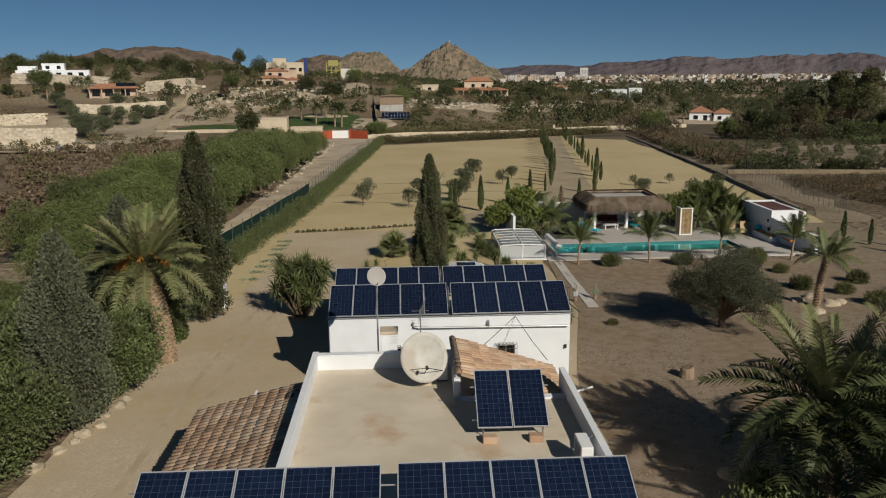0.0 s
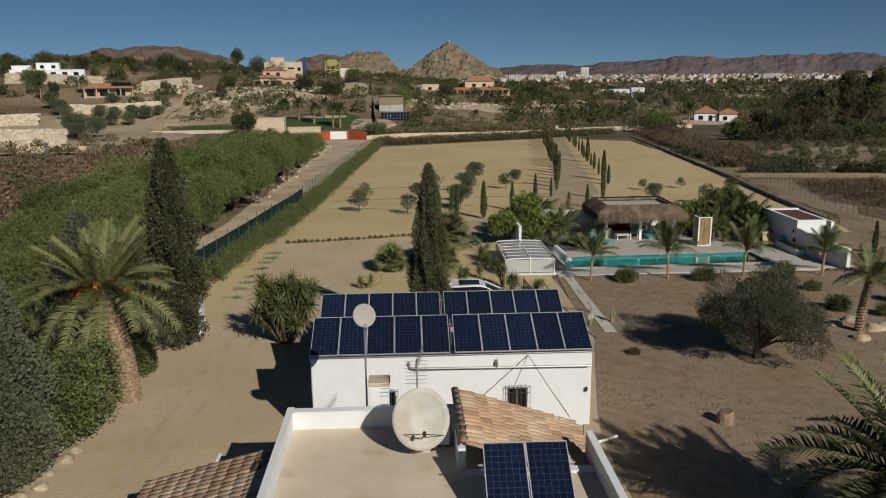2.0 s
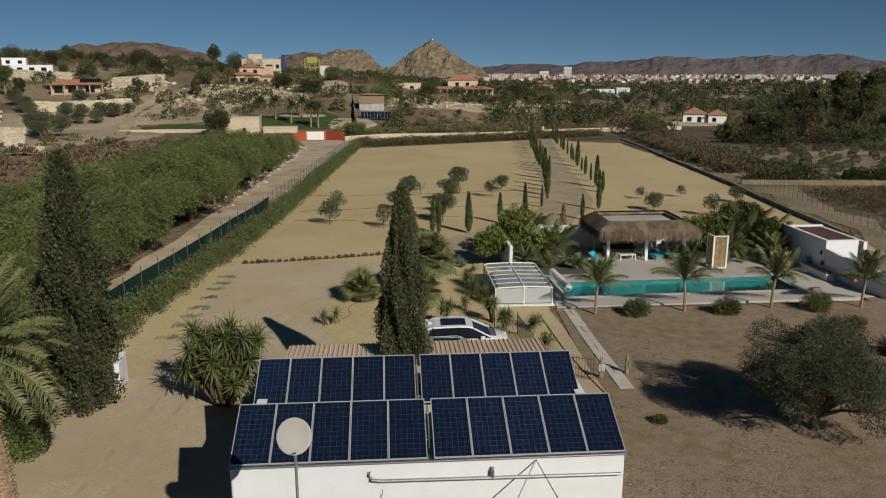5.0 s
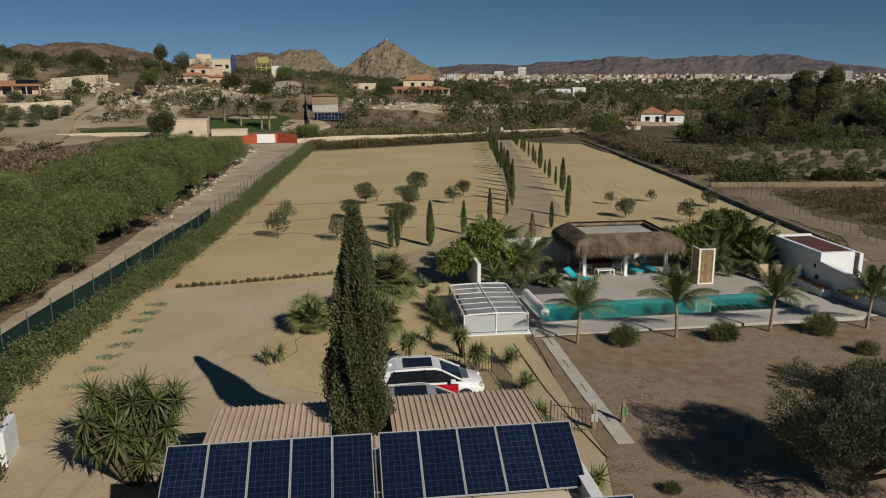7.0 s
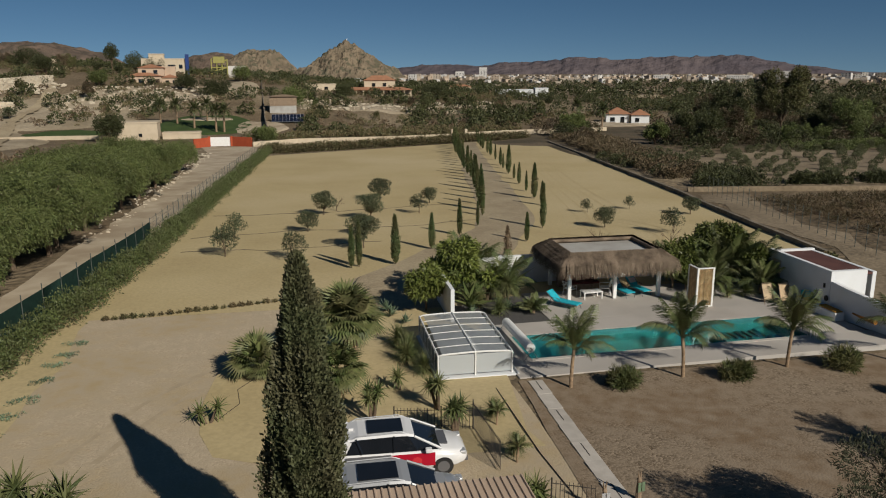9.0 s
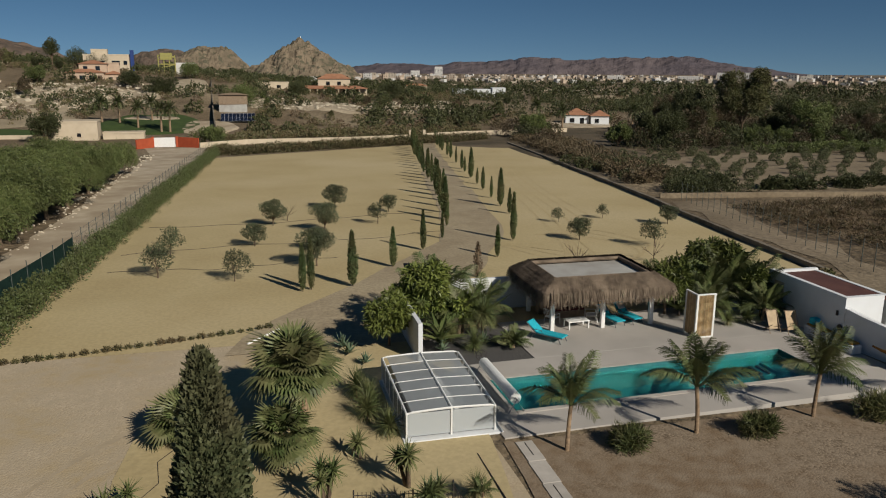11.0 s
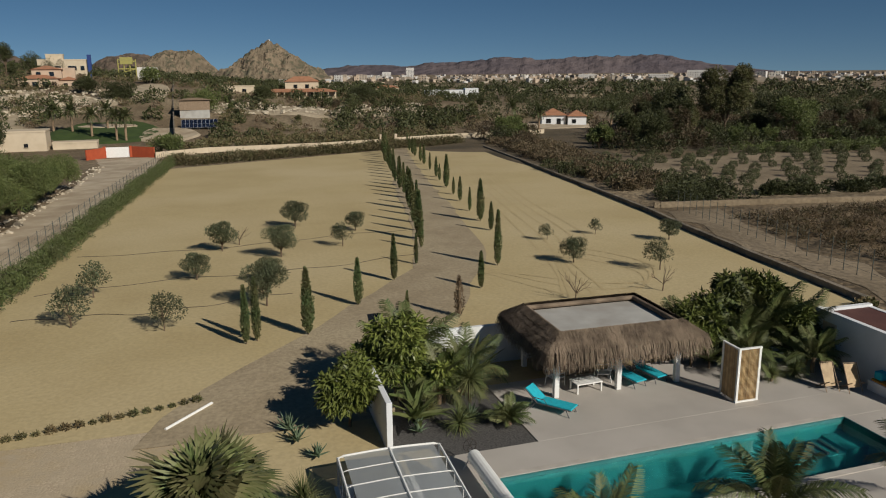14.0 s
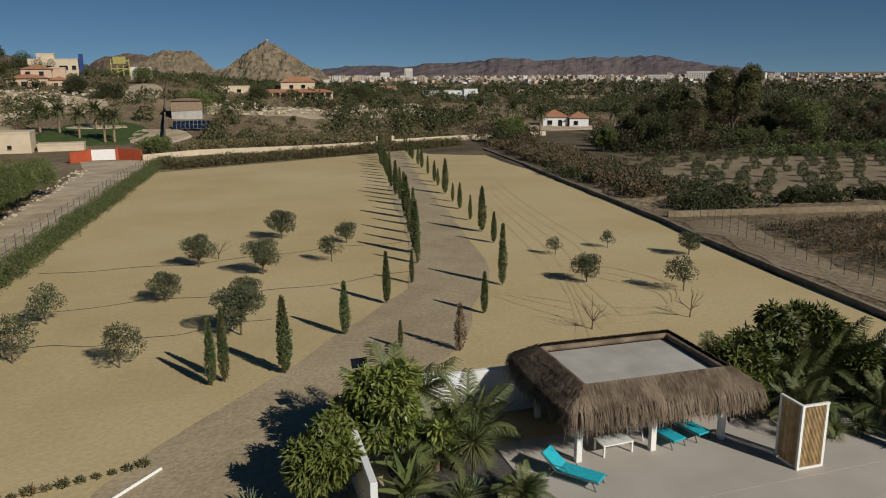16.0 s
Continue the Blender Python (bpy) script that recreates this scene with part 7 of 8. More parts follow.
scatter("hill_scrub", 201, 1500, belt, (0.6, 1.6), 200000, 0.36, M["scrubleaf"], "mixed green and dry scrub over the hills")
scatter("hill_brush", 202, 700, belt, (0.6, 1.5), 50000, 0.5, M["brownscrub"], "brown dry brush over the hills")
scatter("hill_trees", 203, 520, belt, (1.3, 3.2), 150000, 0.6, M["fartree"], "dark green trees over the hills", "trees", 1.0)
scatter("plain_trees", 204, 1300, plain, (1.8, 4.2), 100000, 1.4, M["fartree"], "dark tree belts across the plain", "trees", 0.8)
scatter("near_brush", 205, 260, band_y, (0.5, 1.3), 26000, 0.4, M["scrubleaf"], "scrub behind the far wall")
scatter("lane_brush", 206, 420, lambda rs: (rs.uniform(-75, -33), rs.uniform(5, 150)), (0.5, 1.2), 42000, 0.4, M["brownscrub"], "brown dry scrub on open land")
scatter("lane_brush_green", 207, 90, lambda rs: (rs.uniform(-120, -36), rs.uniform(60, 175)), (0.7, 1.8), 14000, 0.45, M["scrubleaf"], "green bushes on open land")
scatter("dry_weeds", 208, 2200, lambda rs: (rs.uniform(48, 112), rs.uniform(38, 71)), (0.3, 0.62), 150000, 0.34, M["darkweed"], "brown dry weeds beyond the fence", wide=0.16, squash=0.7)
scatter("bank_brush", 209, 330, lambda rs: ((lambda t: (49 + 9 * t + rs.uniform(0.5, 7 + 6 * t), 92 + 78 * t))(rs.random())), (0.6, 1.5), 70000, 0.25, M["woodbrown"], "dry brown brush along the field wall")
scatter("bank_brush_green", 210, 110, lambda rs: (rs.uniform(50, 60), rs.uniform(80, 120)), (0.7, 1.5), 36000, 0.2, M["fartree"], "green shrubs by the grove corner")
scatter("grove_hedge", 217, 46, lambda rs: (rs.uniform(50, 112), rs.uniform(80.5, 84.5)), (0.5, 1.15), 30000, 0.2, M["fartree"], "dark shrubs along the grove wall")
scatter("wood_edge", 211, 150, wood_place(62, 175, 135, 185), (1.2, 2.6), 80000, 0.32, M["fartree"], "dense dark wood edge beyond the grove", "trees", 1.0)
scatter("wood_brown", 212, 110, wood_place(56, 190, 132, 190), (1.3, 2.8), 66000, 0.32, M["woodbrown"], "leafless brown trees in the wood", "trees", 1.1)
scatter("wood_back", 213, 200, lambda rs: (lambda q: (q[0] + (40 if math.hypot(q[0] - 92, q[1] - 205) < 26 else 0), q[1]))((rs.uniform(70, 330), rs.uniform(205, 400))), (1.6, 3.4), 70000, 0.5, M["fartree"], "wood beyond the white house", "trees", 1.0)
scatter("citrus_row", 214, 90, lambda rs: (rs.uniform(95, 135), rs.uniform(124, 134)), (0.9, 1.4), 26000, 0.25, M["pepper"], "row of bright green fruit trees", "trees")

M["groveleaf"] = leaf_mat("grove_olive_leaf", (0.066, 0.080, 0.036), (0.140, 0.150, 0.074), (0.09, 0.092, 0.045))
# olive grove: rows of small trees
rows_p, rows_r = [], []
for i in range(14):
    for j in range(9):
        x, y = 56 + i * 5.0 + trs.uniform(-1, 1), 84 + j * 5.5 + trs.uniform(-1, 1)
        rows_p.append((x, y, ground_z(x, y) + 0.8))
        rows_r.append(trs.uniform(0.5, 0.95))
shrub_mass("olive_grove", pose(0, 0, 0), 215, rows_p, rows_r, 120000, 0.19, M["groveleaf"], "rows of low olive trees in the grove", "olive grove", kind="stuff", wide=0.4)

# single big trees in the middle distance
M["olivetree"] = leaf_mat("eucalyptus_leaf", (0.075, 0.085, 0.030), (0.130, 0.130, 0.050), (0.080, 0.070, 0.032))
for i, (x, y, sp, h, n, mt, lb) in enumerate(((113, 160, 6.0, 19.0, 20000, "olivetree", "tall broad eucalyptus above the wood"), (104, 168, 4.5, 14.0, 8000, "fartree", "dark dense tree above the wood"), (93, 150, 4.0, 11.0, 8000, "fartree", "dark dense tree above the wood"),
        (124, 150, 4.5, 10.0, 5000, "pepper", "dark dense tree above the wood"), (150, 190, 6.0, 11.0, 6000, "fartree", "broad tree behind the grove"), (66, 176, 3.2, 6.0, 3500, "pepper", "rounded green tree near the track"), (-45, 186, 4.0, 6.5, 4500, "fartree", "dark spreading tree behind the store"),
        (-3, 250, 6.5, 6.0, 6000, "pepper", "wide green thicket by the barn"), (-88, 385, 3.6, 16, 5000, "fartree", "tall pointed pine on the hill"), (-75, 372, 6, 9, 5000, "fartree", "dark pine clump on the hill"), (-60, 340, 5, 8, 4000, "fartree", "dark pine clump on the hill"), (-150, 305, 5, 7, 4000, "fartree", "dark tree below the villas"), (-162, 300, 4, 6, 4000, "fartree", "dark tree below the villas"), (-138, 268, 4, 6, 4000, "pepper", "dark tree below the villas"), (-70, 284, 4.5, 6, 4000, "pepper", "dark tree below the villas"), (-40, 280, 4, 6, 4000, "fartree", "dark tree below the villas"), (16, 292, 4, 5, 4000, "fartree", "dark tree below the villas"), (52, 300, 5, 6, 4000, "fartree", "dark tree below the villas"), (-108, 330, 6, 9, 4000, "fartree", "dark pine clump on the hill"), (-24, 318, 4, 6, 3500, "pepper", "dark tree below the villas"), (-92, 300, 5, 9, 4000, "fartree", "dark tree below the villas"), (-9, 172, 3.0, 3.6, 3500, "pepper", "rounded green tree by the gate"))):
    bushy_tree("tree", at(x, y), 300 + i, h * 0.22, sp, h, 18, int(n * 1.5), 0.4, M[mt], lb, "tree", "large trees in the distance", 0.3, 1.1)
for i, (x, y) in enumerate(((-39.6, 221), (-34.5, 217), (-29.2, 211), (-27, 222), (-22.8, 204.5), (-20.7, 204), (78, 205), (83, 198), (101, 192), (150, 175), (-118, 262), (-128, 250))):
    feather_palm(at(x, y), 400 + i, rng.uniform(5.0, 6.6), 0.28, 34, DATEDARK, "tall palm beyond the grounds", "palms in the distance", (rng.uniform(-0.3, 0.3), 0), -45, 75, 0.85, False)
# the wood behind the grove: tall ragged trees, each its own
WOOD = []
for k, (sp, h, n, mt, lb) in enumerate(((3.6, 8.5, 9000, "fartree", "dense dark green tree in the wood"), (3.2, 9.5, 7000, "woodbrown", "half-bare brown tree in the wood"), (3.8, 10.5, 9000, "olivetree", "ragged olive-green tree in the wood"), (2.6, 6.0, 6000, "pepper", "low bright green tree at the wood edge"))):
    WOOD.append(bushy_tree("tree", at((84, 92, 100, 74)[k], (152, 148, 157, 146)[k]), 340 + k, h * 0.12, sp, h, 30, n, 0.36, M[mt], lb, "tree", "trees of the wood", 0.2, 1.1))
wr = random.Random(77)
for k in range(58):
    while True:
        x, y = wr.uniform(60, 205), wr.uniform(140, 215)
        if math.hypot(x - 94, y - 216) > 20 and x > 60 + (y - 140) * 0.12 and not (y > 185 and x < 100) and abs(x - 0.434 * (y + 10)) > 7.5:
            break
    kind = wr.choice((0, 0, 1, 1, 2, 3))
    copy_thing(WOOD[kind], at(x, y, 0, wr.uniform(0, 360), wr.uniform(0.65, 1.15) * (1 if x < 125 else 0.68)))
for x, y, k_ in ((98, 146, 3), (104, 143, 3), (110, 141, 3), (117, 140, 3), (124, 139, 3), (132, 138, 0), (140, 137, 1), (150, 136, 0)):
    copy_thing(WOOD[k_], at(x, y, 0, wr.uniform(0, 360), wr.uniform(0.6, 0.85)))
# olive rows and dark trees on the pale hillside
for x, y, q in ((-96, 217, 1.8), (-92, 219, 1.7), (-87.5, 221, 1.7), (-82.8, 220, 1.7), (-90, 210, 1.5), (-85, 211, 1.6), (-80.5, 226, 1.4), (-98, 224, 1.5), (-87, 178, 2.6), (-83, 181, 2.2), (-91, 186, 2.3), (-84, 172, 1.6), (-110, 222, 2.0), (-104, 212, 1.9), (-117, 232, 2.0), (-100, 240, 2.0)):
    copy_thing(OL[1], at(x, y, 0.2, wr.uniform(0, 360), q))
for k in range(46):
    x, y = wr.uniform(-160, -40), wr.uniform(244, 400)
    if math.hypot(x + 109, y - 258) < 13 or math.hypot(x + 140, y - 278) < 15 or abs(x + 80) < 5 or (abs(x + 54) < 14 and y < 300):
        continue
    copy_thing(WOOD[wr.choice((0, 0, 1, 2))], at(x, y, 0, wr.uniform(0, 360), wr.uniform(0.4, 0.85)))
for k in range(26):
    x, y = wr.uniform(-6, 90), wr.uniform(232, 300)
    if not (abs(x - 31) < 18 and y > 285):
        copy_thing(WOOD[wr.choice((0, 2, 1))], at(x, y, 0, wr.uniform(0, 360), wr.uniform(0.25, 0.5)))
rs2 = random.Random(81)
pts = [(rs2.uniform(-4.5, 4.5), rs2.uniform(-2, 2), rs2.uniform(0.8, 4.6)) for _ in range(40)]
shrub_mass("clipped_hedge", at(-29.5, 268), 81, pts, [1.2] * 40, 9000, 0.4, M["fartree"], "tall clipped dark hedge below the villa", "hedge")
# shrubs beside the curved track end and right-hand strip
scatter("garden_strip", 216, 60, lambda rs: ((lambda t: (30 + 8 * t, 37.6 + 4.5 * t + rs.uniform(-0.5, 0.5)))(rs.random())), (0.2, 0.5), 5000, 0.2, M["scrubleaf"], "low green plants along the field corner")

# ---------------------------------------------------------------- cars
def paint_mat(name, c, rough=0.25, metal=0.0):
    m, nt, b = nodes_of(name)
    b.inputs["Base Color"].default_value = (*c, 1)
    b.inputs["Roughness"].default_value, b.inputs["Metallic"].default_value = rough, metal
    b.inputs["Coat Weight"].default_value = 0.5
    return m


M["carwhite"] = paint_mat("white_car_paint", (0.72, 0.72, 0.72))
M["carsilver"] = paint_mat("silver_car_paint", (0.46, 0.47, 0.48), 0.3, 0.4)
M["carred"] = paint_mat("red_car_film", (0.42, 0.012, 0.03))
M["cargrey"] = paint_mat("grey_car_film", (0.12, 0.12, 0.125))
M["tyre"] = surf("tyre_rubber", (0.018, 0.018, 0.018), (0.028, 0.027, 0.026), 8, bump=0.2)


def loft(sections):
    """A closed hull through cross sections of equal point count."""
    bm = bmesh.new()
    rows = [[bm.verts.new(p) for p in s] for s in sections]
    n = len(rows[0])
    for a, b in zip(rows, rows[1:]):
        for k in range(n):
            bm.faces.new((a[k], a[(k + 1) % n], b[(k + 1) % n], b[k]))
    bm.faces.new(rows[0][::-1]), bm.faces.new(rows[-1])
    bmesh.ops.recalc_face_normals(bm, faces=bm.faces)
    return bm


def rounded_section(x, w, z0, z1, top=0.75):
    return [(x, -w * 0.9, z0), (x, -w, z0 + 0.12), (x, -w, z0 + (z1 - z0) * 0.6), (x, -w * 0.96, z0 + (z1 - z0) * 0.85), (x, -w * top, z1), (x, w * top, z1), (x, w * 0.96, z0 + (z1 - z0) * 0.85), (x, w, z0 + (z1 - z0) * 0.6), (x, w, z0 + 0.12), (x, w * 0.9, z0)]


def suv(m, paint, label, film):
    c = thing("car", m, label, "car", "cars behind the carport")
    body = loft([rounded_section(*s) for s in ((-2.28, 0.72, 0.45, 0.9), (-2.2, 0.84, 0.30, 1.05), (-1.6, 0.91, 0.24, 1.06), (0.0, 0.92, 0.22, 1.03), (0.9, 0.92, 0.22, 1.02), (1.3, 0.91, 0.24, 1.02), (1.85, 0.86, 0.26, 0.90), (2.15, 0.74, 0.32, 0.78), (2.27, 0.58, 0.42, 0.64))])
    bmesh.ops.bevel(body, geom=[e for e in body.edges if e.calc_face_angle(0) > 0.5], offset=0.04, segments=2, affect="EDGES")
    for f_ in body.faces:
        f_.smooth = True
    b = part("body", body, paint, c)
    cab = loft([[(x0, -w, 1.0), (x1, -w * 0.82, z), (x1, w * 0.82, z), (x0, w, 1.0)] for x0, x1, w, z in ((-2.1, -1.7, 0.80, 1.44), (-1.5, -1.4, 0.84, 1.56), (-0.2, -0.2, 0.86, 1.60), (0.55, 0.2, 0.86, 1.57), (1.35, 0.45, 0.82, 1.47))])
    part("cabin_glass", cab, M["glassdark"], c, "dark tinted glass")
    roof = loft([[(x, -w, z - 0.06), (x, -w * 0.92, z + 0.015), (x, w * 0.92, z + 0.015), (x, w, z - 0.06)] for x, w, z in ((-1.98, 0.62, 1.42), (-1.75, 0.70, 1.49), (-1.4, 0.735, 1.58), (-0.2, 0.75, 1.62), (0.2, 0.735, 1.60), (0.45, 0.69, 1.52))])
    part("roof", roof, paint, c)
    part("sunroof", box(-1.1, 0.1, -0.5, 0.5, 1.60, 1.648, 0.01), M["glassdark"], c, "dark panoramic sunroof")
    for s in (-1, 1):
        part("roof_rail", tube([(-1.65, s * 0.66, 1.52), (-1.4, s * 0.68, 1.64), (0.0, s * 0.68, 1.68), (0.25, s * 0.66, 1.60)], 0.02, 6), M["alu"], c)
        for pts in (((1.35, s * 0.81, 1.0), (0.45, s * 0.69, 1.49)), ((-0.25, s * 0.86, 1.0), (-0.25, s * 0.72, 1.57)), ((-1.3, s * 0.85, 1.0), (-1.5, s * 0.70, 1.53)), ((-2.0, s * 0.80, 1.0), (-1.75, s * 0.67, 1.46))):
            part("pillar", tube(pts, 0.045 if pts[0][0] > -1.9 else 0.14, 6), paint if abs(pts[0][0]) > 1.32 else M["glassdark"], c)
        mr = part("mirror", box(0.78, 1.0, s * 0.98 - 0.1, s * 0.98 + 0.1, 0.98, 1.14, 0.03), paint, c)
        part("headlight", box(1.98, 2.2, s * 0.62 - 0.14, s * 0.62 + 0.14, 0.66, 0.8, 0.03), M["alu"], c, "clear headlight")
        part("tail_light", box(-2.27, -2.1, s * 0.74 - 0.12, s * 0.74 + 0.12, 0.82, 1.02, 0.02), M["carred"], c, "red tail light")
        if film:
            part("side_film", box(-0.35, 1.12, s * 0.925 - 0.008, s * 0.925 + 0.008, 0.42, 0.92), M["carred"], c, "red film on the doors")
            part("rear_film", box(-1.85, -0.36, s * 0.92 - 0.008, s * 0.92 + 0.008, 0.5, 0.95), M["cargrey"], c, "grey film on the rear doors")
            part("badge", tube([(0.5, s * 0.93, 0.62), (0.5, s * 0.945, 0.62)], 0.17, 20), surf("badge_red_%d" % s, (0.55, 0.03, 0.04), (0.5, 0.03, 0.04), 2, bump=0), c, "plain red disc")
        for wx in (-1.38, 1.4):
            w = part("wheel", tube([(wx, s * 0.72, 0.34), (wx, s * 0.93, 0.34)], 0.34, 24), M["tyre"], c, "black tyre")
            r = part("rim", tube([(wx, s * 0.80, 0.34), (wx, s * 0.942, 0.34)], 0.21, 20), M["cargrey"], w)
    part("bonnet_film", box(0.95, 1.6, -0.5, 0.5, 0.985, 1.03, 0.01), M["cargrey"] if film else paint, c)
    part("bumper", box(2.1, 2.3, -0.6, 0.6, 0.3, 0.46, 0.04), M["cargrey"], c)
    part("aerial_fin", box(-1.72, -1.55, -0.03, 0.03, 1.5, 1.62, 0.012), paint, c)


suv(pose(2.75, 18.15, base_z(18.1) + 0.02, 0, 0, -1.5) @ Matrix.Diagonal((1.02, 1, 0.94, 1)), M["carwhite"], "white family car with red and grey side films", True)
suv(pose(2.2, 15.0, base_z(15) + 0.02, 0, 0, -1) @ Matrix.Diagonal((1.02, 1, 0.94, 1)), M["carsilver"], "silver family car parked beside a white one", False)

# ---------------------------------------------------------------- terrace furniture
def lounger(m, label, pillow):
    l = thing("sun_lounger", m, label, "sun lounger", "turquoise sun loungers")
    part("mattress", box(-0.05, 1.3, -0.3, 0.3, 0.30, 0.37, 0.02), M["turquoise"], l, "turquoise cushion")
    part("backrest", add_box(bmesh.new(), -0.72, 0.0, -0.3, 0.3, 0, 0.07, 0.02, m=pose(-0.02, 0, 0.31, 0, 42, 0)), M["turquoise"], l, "raised turquoise back cushion")
    if pillow:
        part("pillow", add_box(bmesh.new(), -0.55, -0.2, -0.22, 0.22, 0.072, 0.16, 0.04, m=pose(-0.02, 0, 0.31, 0, 42, 0)), M["alu"], l, "pale pillow")
    for s in (-1, 1):
        part("side_rail", tube([(-0.55, s * 0.33, 0.82), (-0.02, s * 0.33, 0.30), (1.32, s * 0.33, 0.30)], 0.02, 6), M["cargrey"], l)
        part("armrest", tube([(-0.25, s * 0.34, 0.28), (-0.2, s * 0.34, 0.52), (0.25, s * 0.34, 0.52), (0.4, s * 0.34, 0.28)], 0.018, 6), M["cargrey"], l)
        part("leg", tube([(1.1, s * 0.32, 0.3), (1.25, s * 0.32, 0.0)], 0.02, 6), M["cargrey"], l)
        part("leg", tube([(-0.1, s * 0.32, 0.3), (-0.3, s * 0.32, 0.0)], 0.02, 6), M["cargrey"], l)


lounger(pose(14.3, 35.0, 0.10, 0, 0, -50) @ Matrix.Diagonal((1.12, 1.05, 1.0, 1)), "turquoise sun lounger in the sun on the terrace", False)
lounger(pose(18.85, 36.75, 0.10, 0, 0, -76), "turquoise sun lounger with pillow under the pavilion", True)
lounger(pose(20.0, 36.95, 0.10, 0, 0, -76), "turquoise sun lounger with pillow under the pavilion", True)
t = thing("coffee_table", pose(16.8, 36.05, 0.10, 0, 0, 4), "low white metal coffee table", "table")
part("tabletop", box(-0.62, 0.62, -0.36, 0.36, 0.40, 0.45, 0.01), M["whitepaint"], t)
for x in (-0.57, 0.57):
    for y in (-0.31, 0.31):
        part("leg", box(x - 0.03, x + 0.03, y - 0.03, y + 0.03, 0, 0.398), M["whitepaint"], t)


def armchair(m):
    c = thing("garden_chair", m, "white metal garden armchair under the pavilion", "chair", "chairs round the coffee table")
    part("seat", box(-0.28, 0.28, -0.28, 0.28, 0.38, 0.43, 0.015), M["whitepaint"], c)
    bk = bmesh.new()
    for k in range(5):
        add_tube(bk, [(-0.28 - 0.0, -0.26 + 0.13 * k, 0.43), (-0.42, -0.26 + 0.13 * k, 0.88)], 0.014, 5)
    add_tube(bk, [(-0.42, -0.29, 0.88), (-0.42, 0.29, 0.88)], 0.02, 6)
    part("backrest", bk, M["whitepaint"], c)
    for s in (-1, 1):
        part("armrest", tube([(-0.36, s * 0.3, 0.62), (0.26, s * 0.3, 0.62), (0.3, s * 0.3, 0.0)], 0.02, 6), M["whitepaint"], c)
        part("leg", tube([(-0.27, s * 0.28, 0.4), (-0.34, s * 0.28, 0.0)], 0.02, 6), M["whitepaint"], c)


armchair(pose(15.75, 36.9, 0.10, 0, 0, 20))
armchair(pose(17.95, 36.75, 0.10, 0, 0, 165))
s = thing("sofa", pose(16.9, 38.0, 0.10), "dark red cushioned bench under the pavilion", "sofa")
part("base", box(-1.1, 1.1, -0.35, 0.35, 0.0, 0.4, 0.02), M["wood"], s)
M["redcloth"] = surf("red_cloth", (0.10, 0.02, 0.02), (0.08, 0.018, 0.018), 5, bump=0.1)
part("seat_cushion", box(-1.08, 1.08, -0.36, 0.34, 0.402, 0.52, 0.03), M["redcloth"], s)
part("back_cushion", box(-1.08, 1.08, 0.18, 0.34, 0.522, 0.9, 0.03), M["redcloth"], s)


def deck_chair(m):
    c = thing("deck_chair", m, "folding deck chair with striped yellow canvas", "deck chair", "deck chairs by the pool house")
    part("canvas", add_box(bmesh.new(), -0.27, 0.27, -0.01, 0.01, 0.15, 1.15, m=pose(0, -0.2, 0.05, -26, 0, 0)), M["bamboo"], c, "yellow striped canvas")
    for s in (-1, 1):
        part("back_frame", tube([(s * 0.3, -0.35, 0.0), (s * 0.3, 0.32, 1.12)], 0.02, 6), M["wood"], c)
        part("front_frame", tube([(s * 0.27, 0.4, 0.0), (s * 0.27, -0.4, 0.5)], 0.02, 6), M["wood"], c)
    part("crossbar", tube([(-0.3, 0.4, 0.02), (0.3, 0.4, 0.02)], 0.018, 6), M["wood"], c)
    part("crossbar", tube([(-0.31, 0.32, 1.12), (0.31, 0.32, 1.12)], 0.018, 6), M["wood"], c)


deck_chair(pose(26.75, 33.1, 0.10, 0, 0, -6))
deck_chair(pose(27.6, 32.7, 0.10, 0, 0, -10))
for x, y in ((28.58, 31.8), (28.6, 30.0)):
    tagged(part("seat_pad", box(x - 0.24, x + 0.24, y - 0.7, y + 0.7, 0.552, 0.64, 0.03), surf("ochre_cloth_%d" % int(y), (0.42, 0.22, 0.03), (0.36, 0.18, 0.03), 4, bump=0.1)), "ochre seat pad on the wall bench", "cushion", "ochre pads on the wall bench")
tagged(part("cushion", box(28.42, 28.84, 32.05, 32.45, 0.645, 1.0, 0.06), M["turquoise"]), "turquoise cushion on the wall bench", "cushion")
tagged(part("wall_ornament", tube([(28.86, 30.75, 0.95), (28.80, 30.75, 0.95)], 0.16, 14), M["darkmetal"]), "round dark iron wall ornament", "ornament")
b = thing("surfboard", pose(28.8, 27.6, 0.35, 0, 0, 90), "ochre board leaning along the terrace wall", "board")
part("deck", add_tube(bmesh.new(), [(-0.8, 0, 0.45), (-0.5, 0, 0.42), (0.3, 0, 0.40), (0.9, 0, 0.42)], 0.12, 8, 0.05), M["dates"], b)

# path with slots, kerb, fence panels
p = thing("garden_path", pose(0, 0, 0), "grey concrete slab path across the gravel", "path", kind="structure")
for k in range(8):
    y = 12.5 + k * 1.5
    dx = 0.30 * (1 - k / 8) * 0 + 0.04 * k
    part("slab", add_box(bmesh.new(), -0.33, 0.33, 0, 1.47, -0.1, 0.07, 0.01, m=pose(9.42 + 0.035 * k, y, base_z(y + 0.75))), M["pathstone"], p)
for k in (1, 3, 5, 7):
    y = 12.9 + k * 1.5
    part("slot", add_box(bmesh.new(), -0.02, 0.02, 0, 0.95, 0.068, 0.074, m=pose(9.42 + 0.035 * k, y, base_z(y + 0.4))), M["darkmetal"], p, "narrow dark slot in the slab")
bm = bmesh.new()
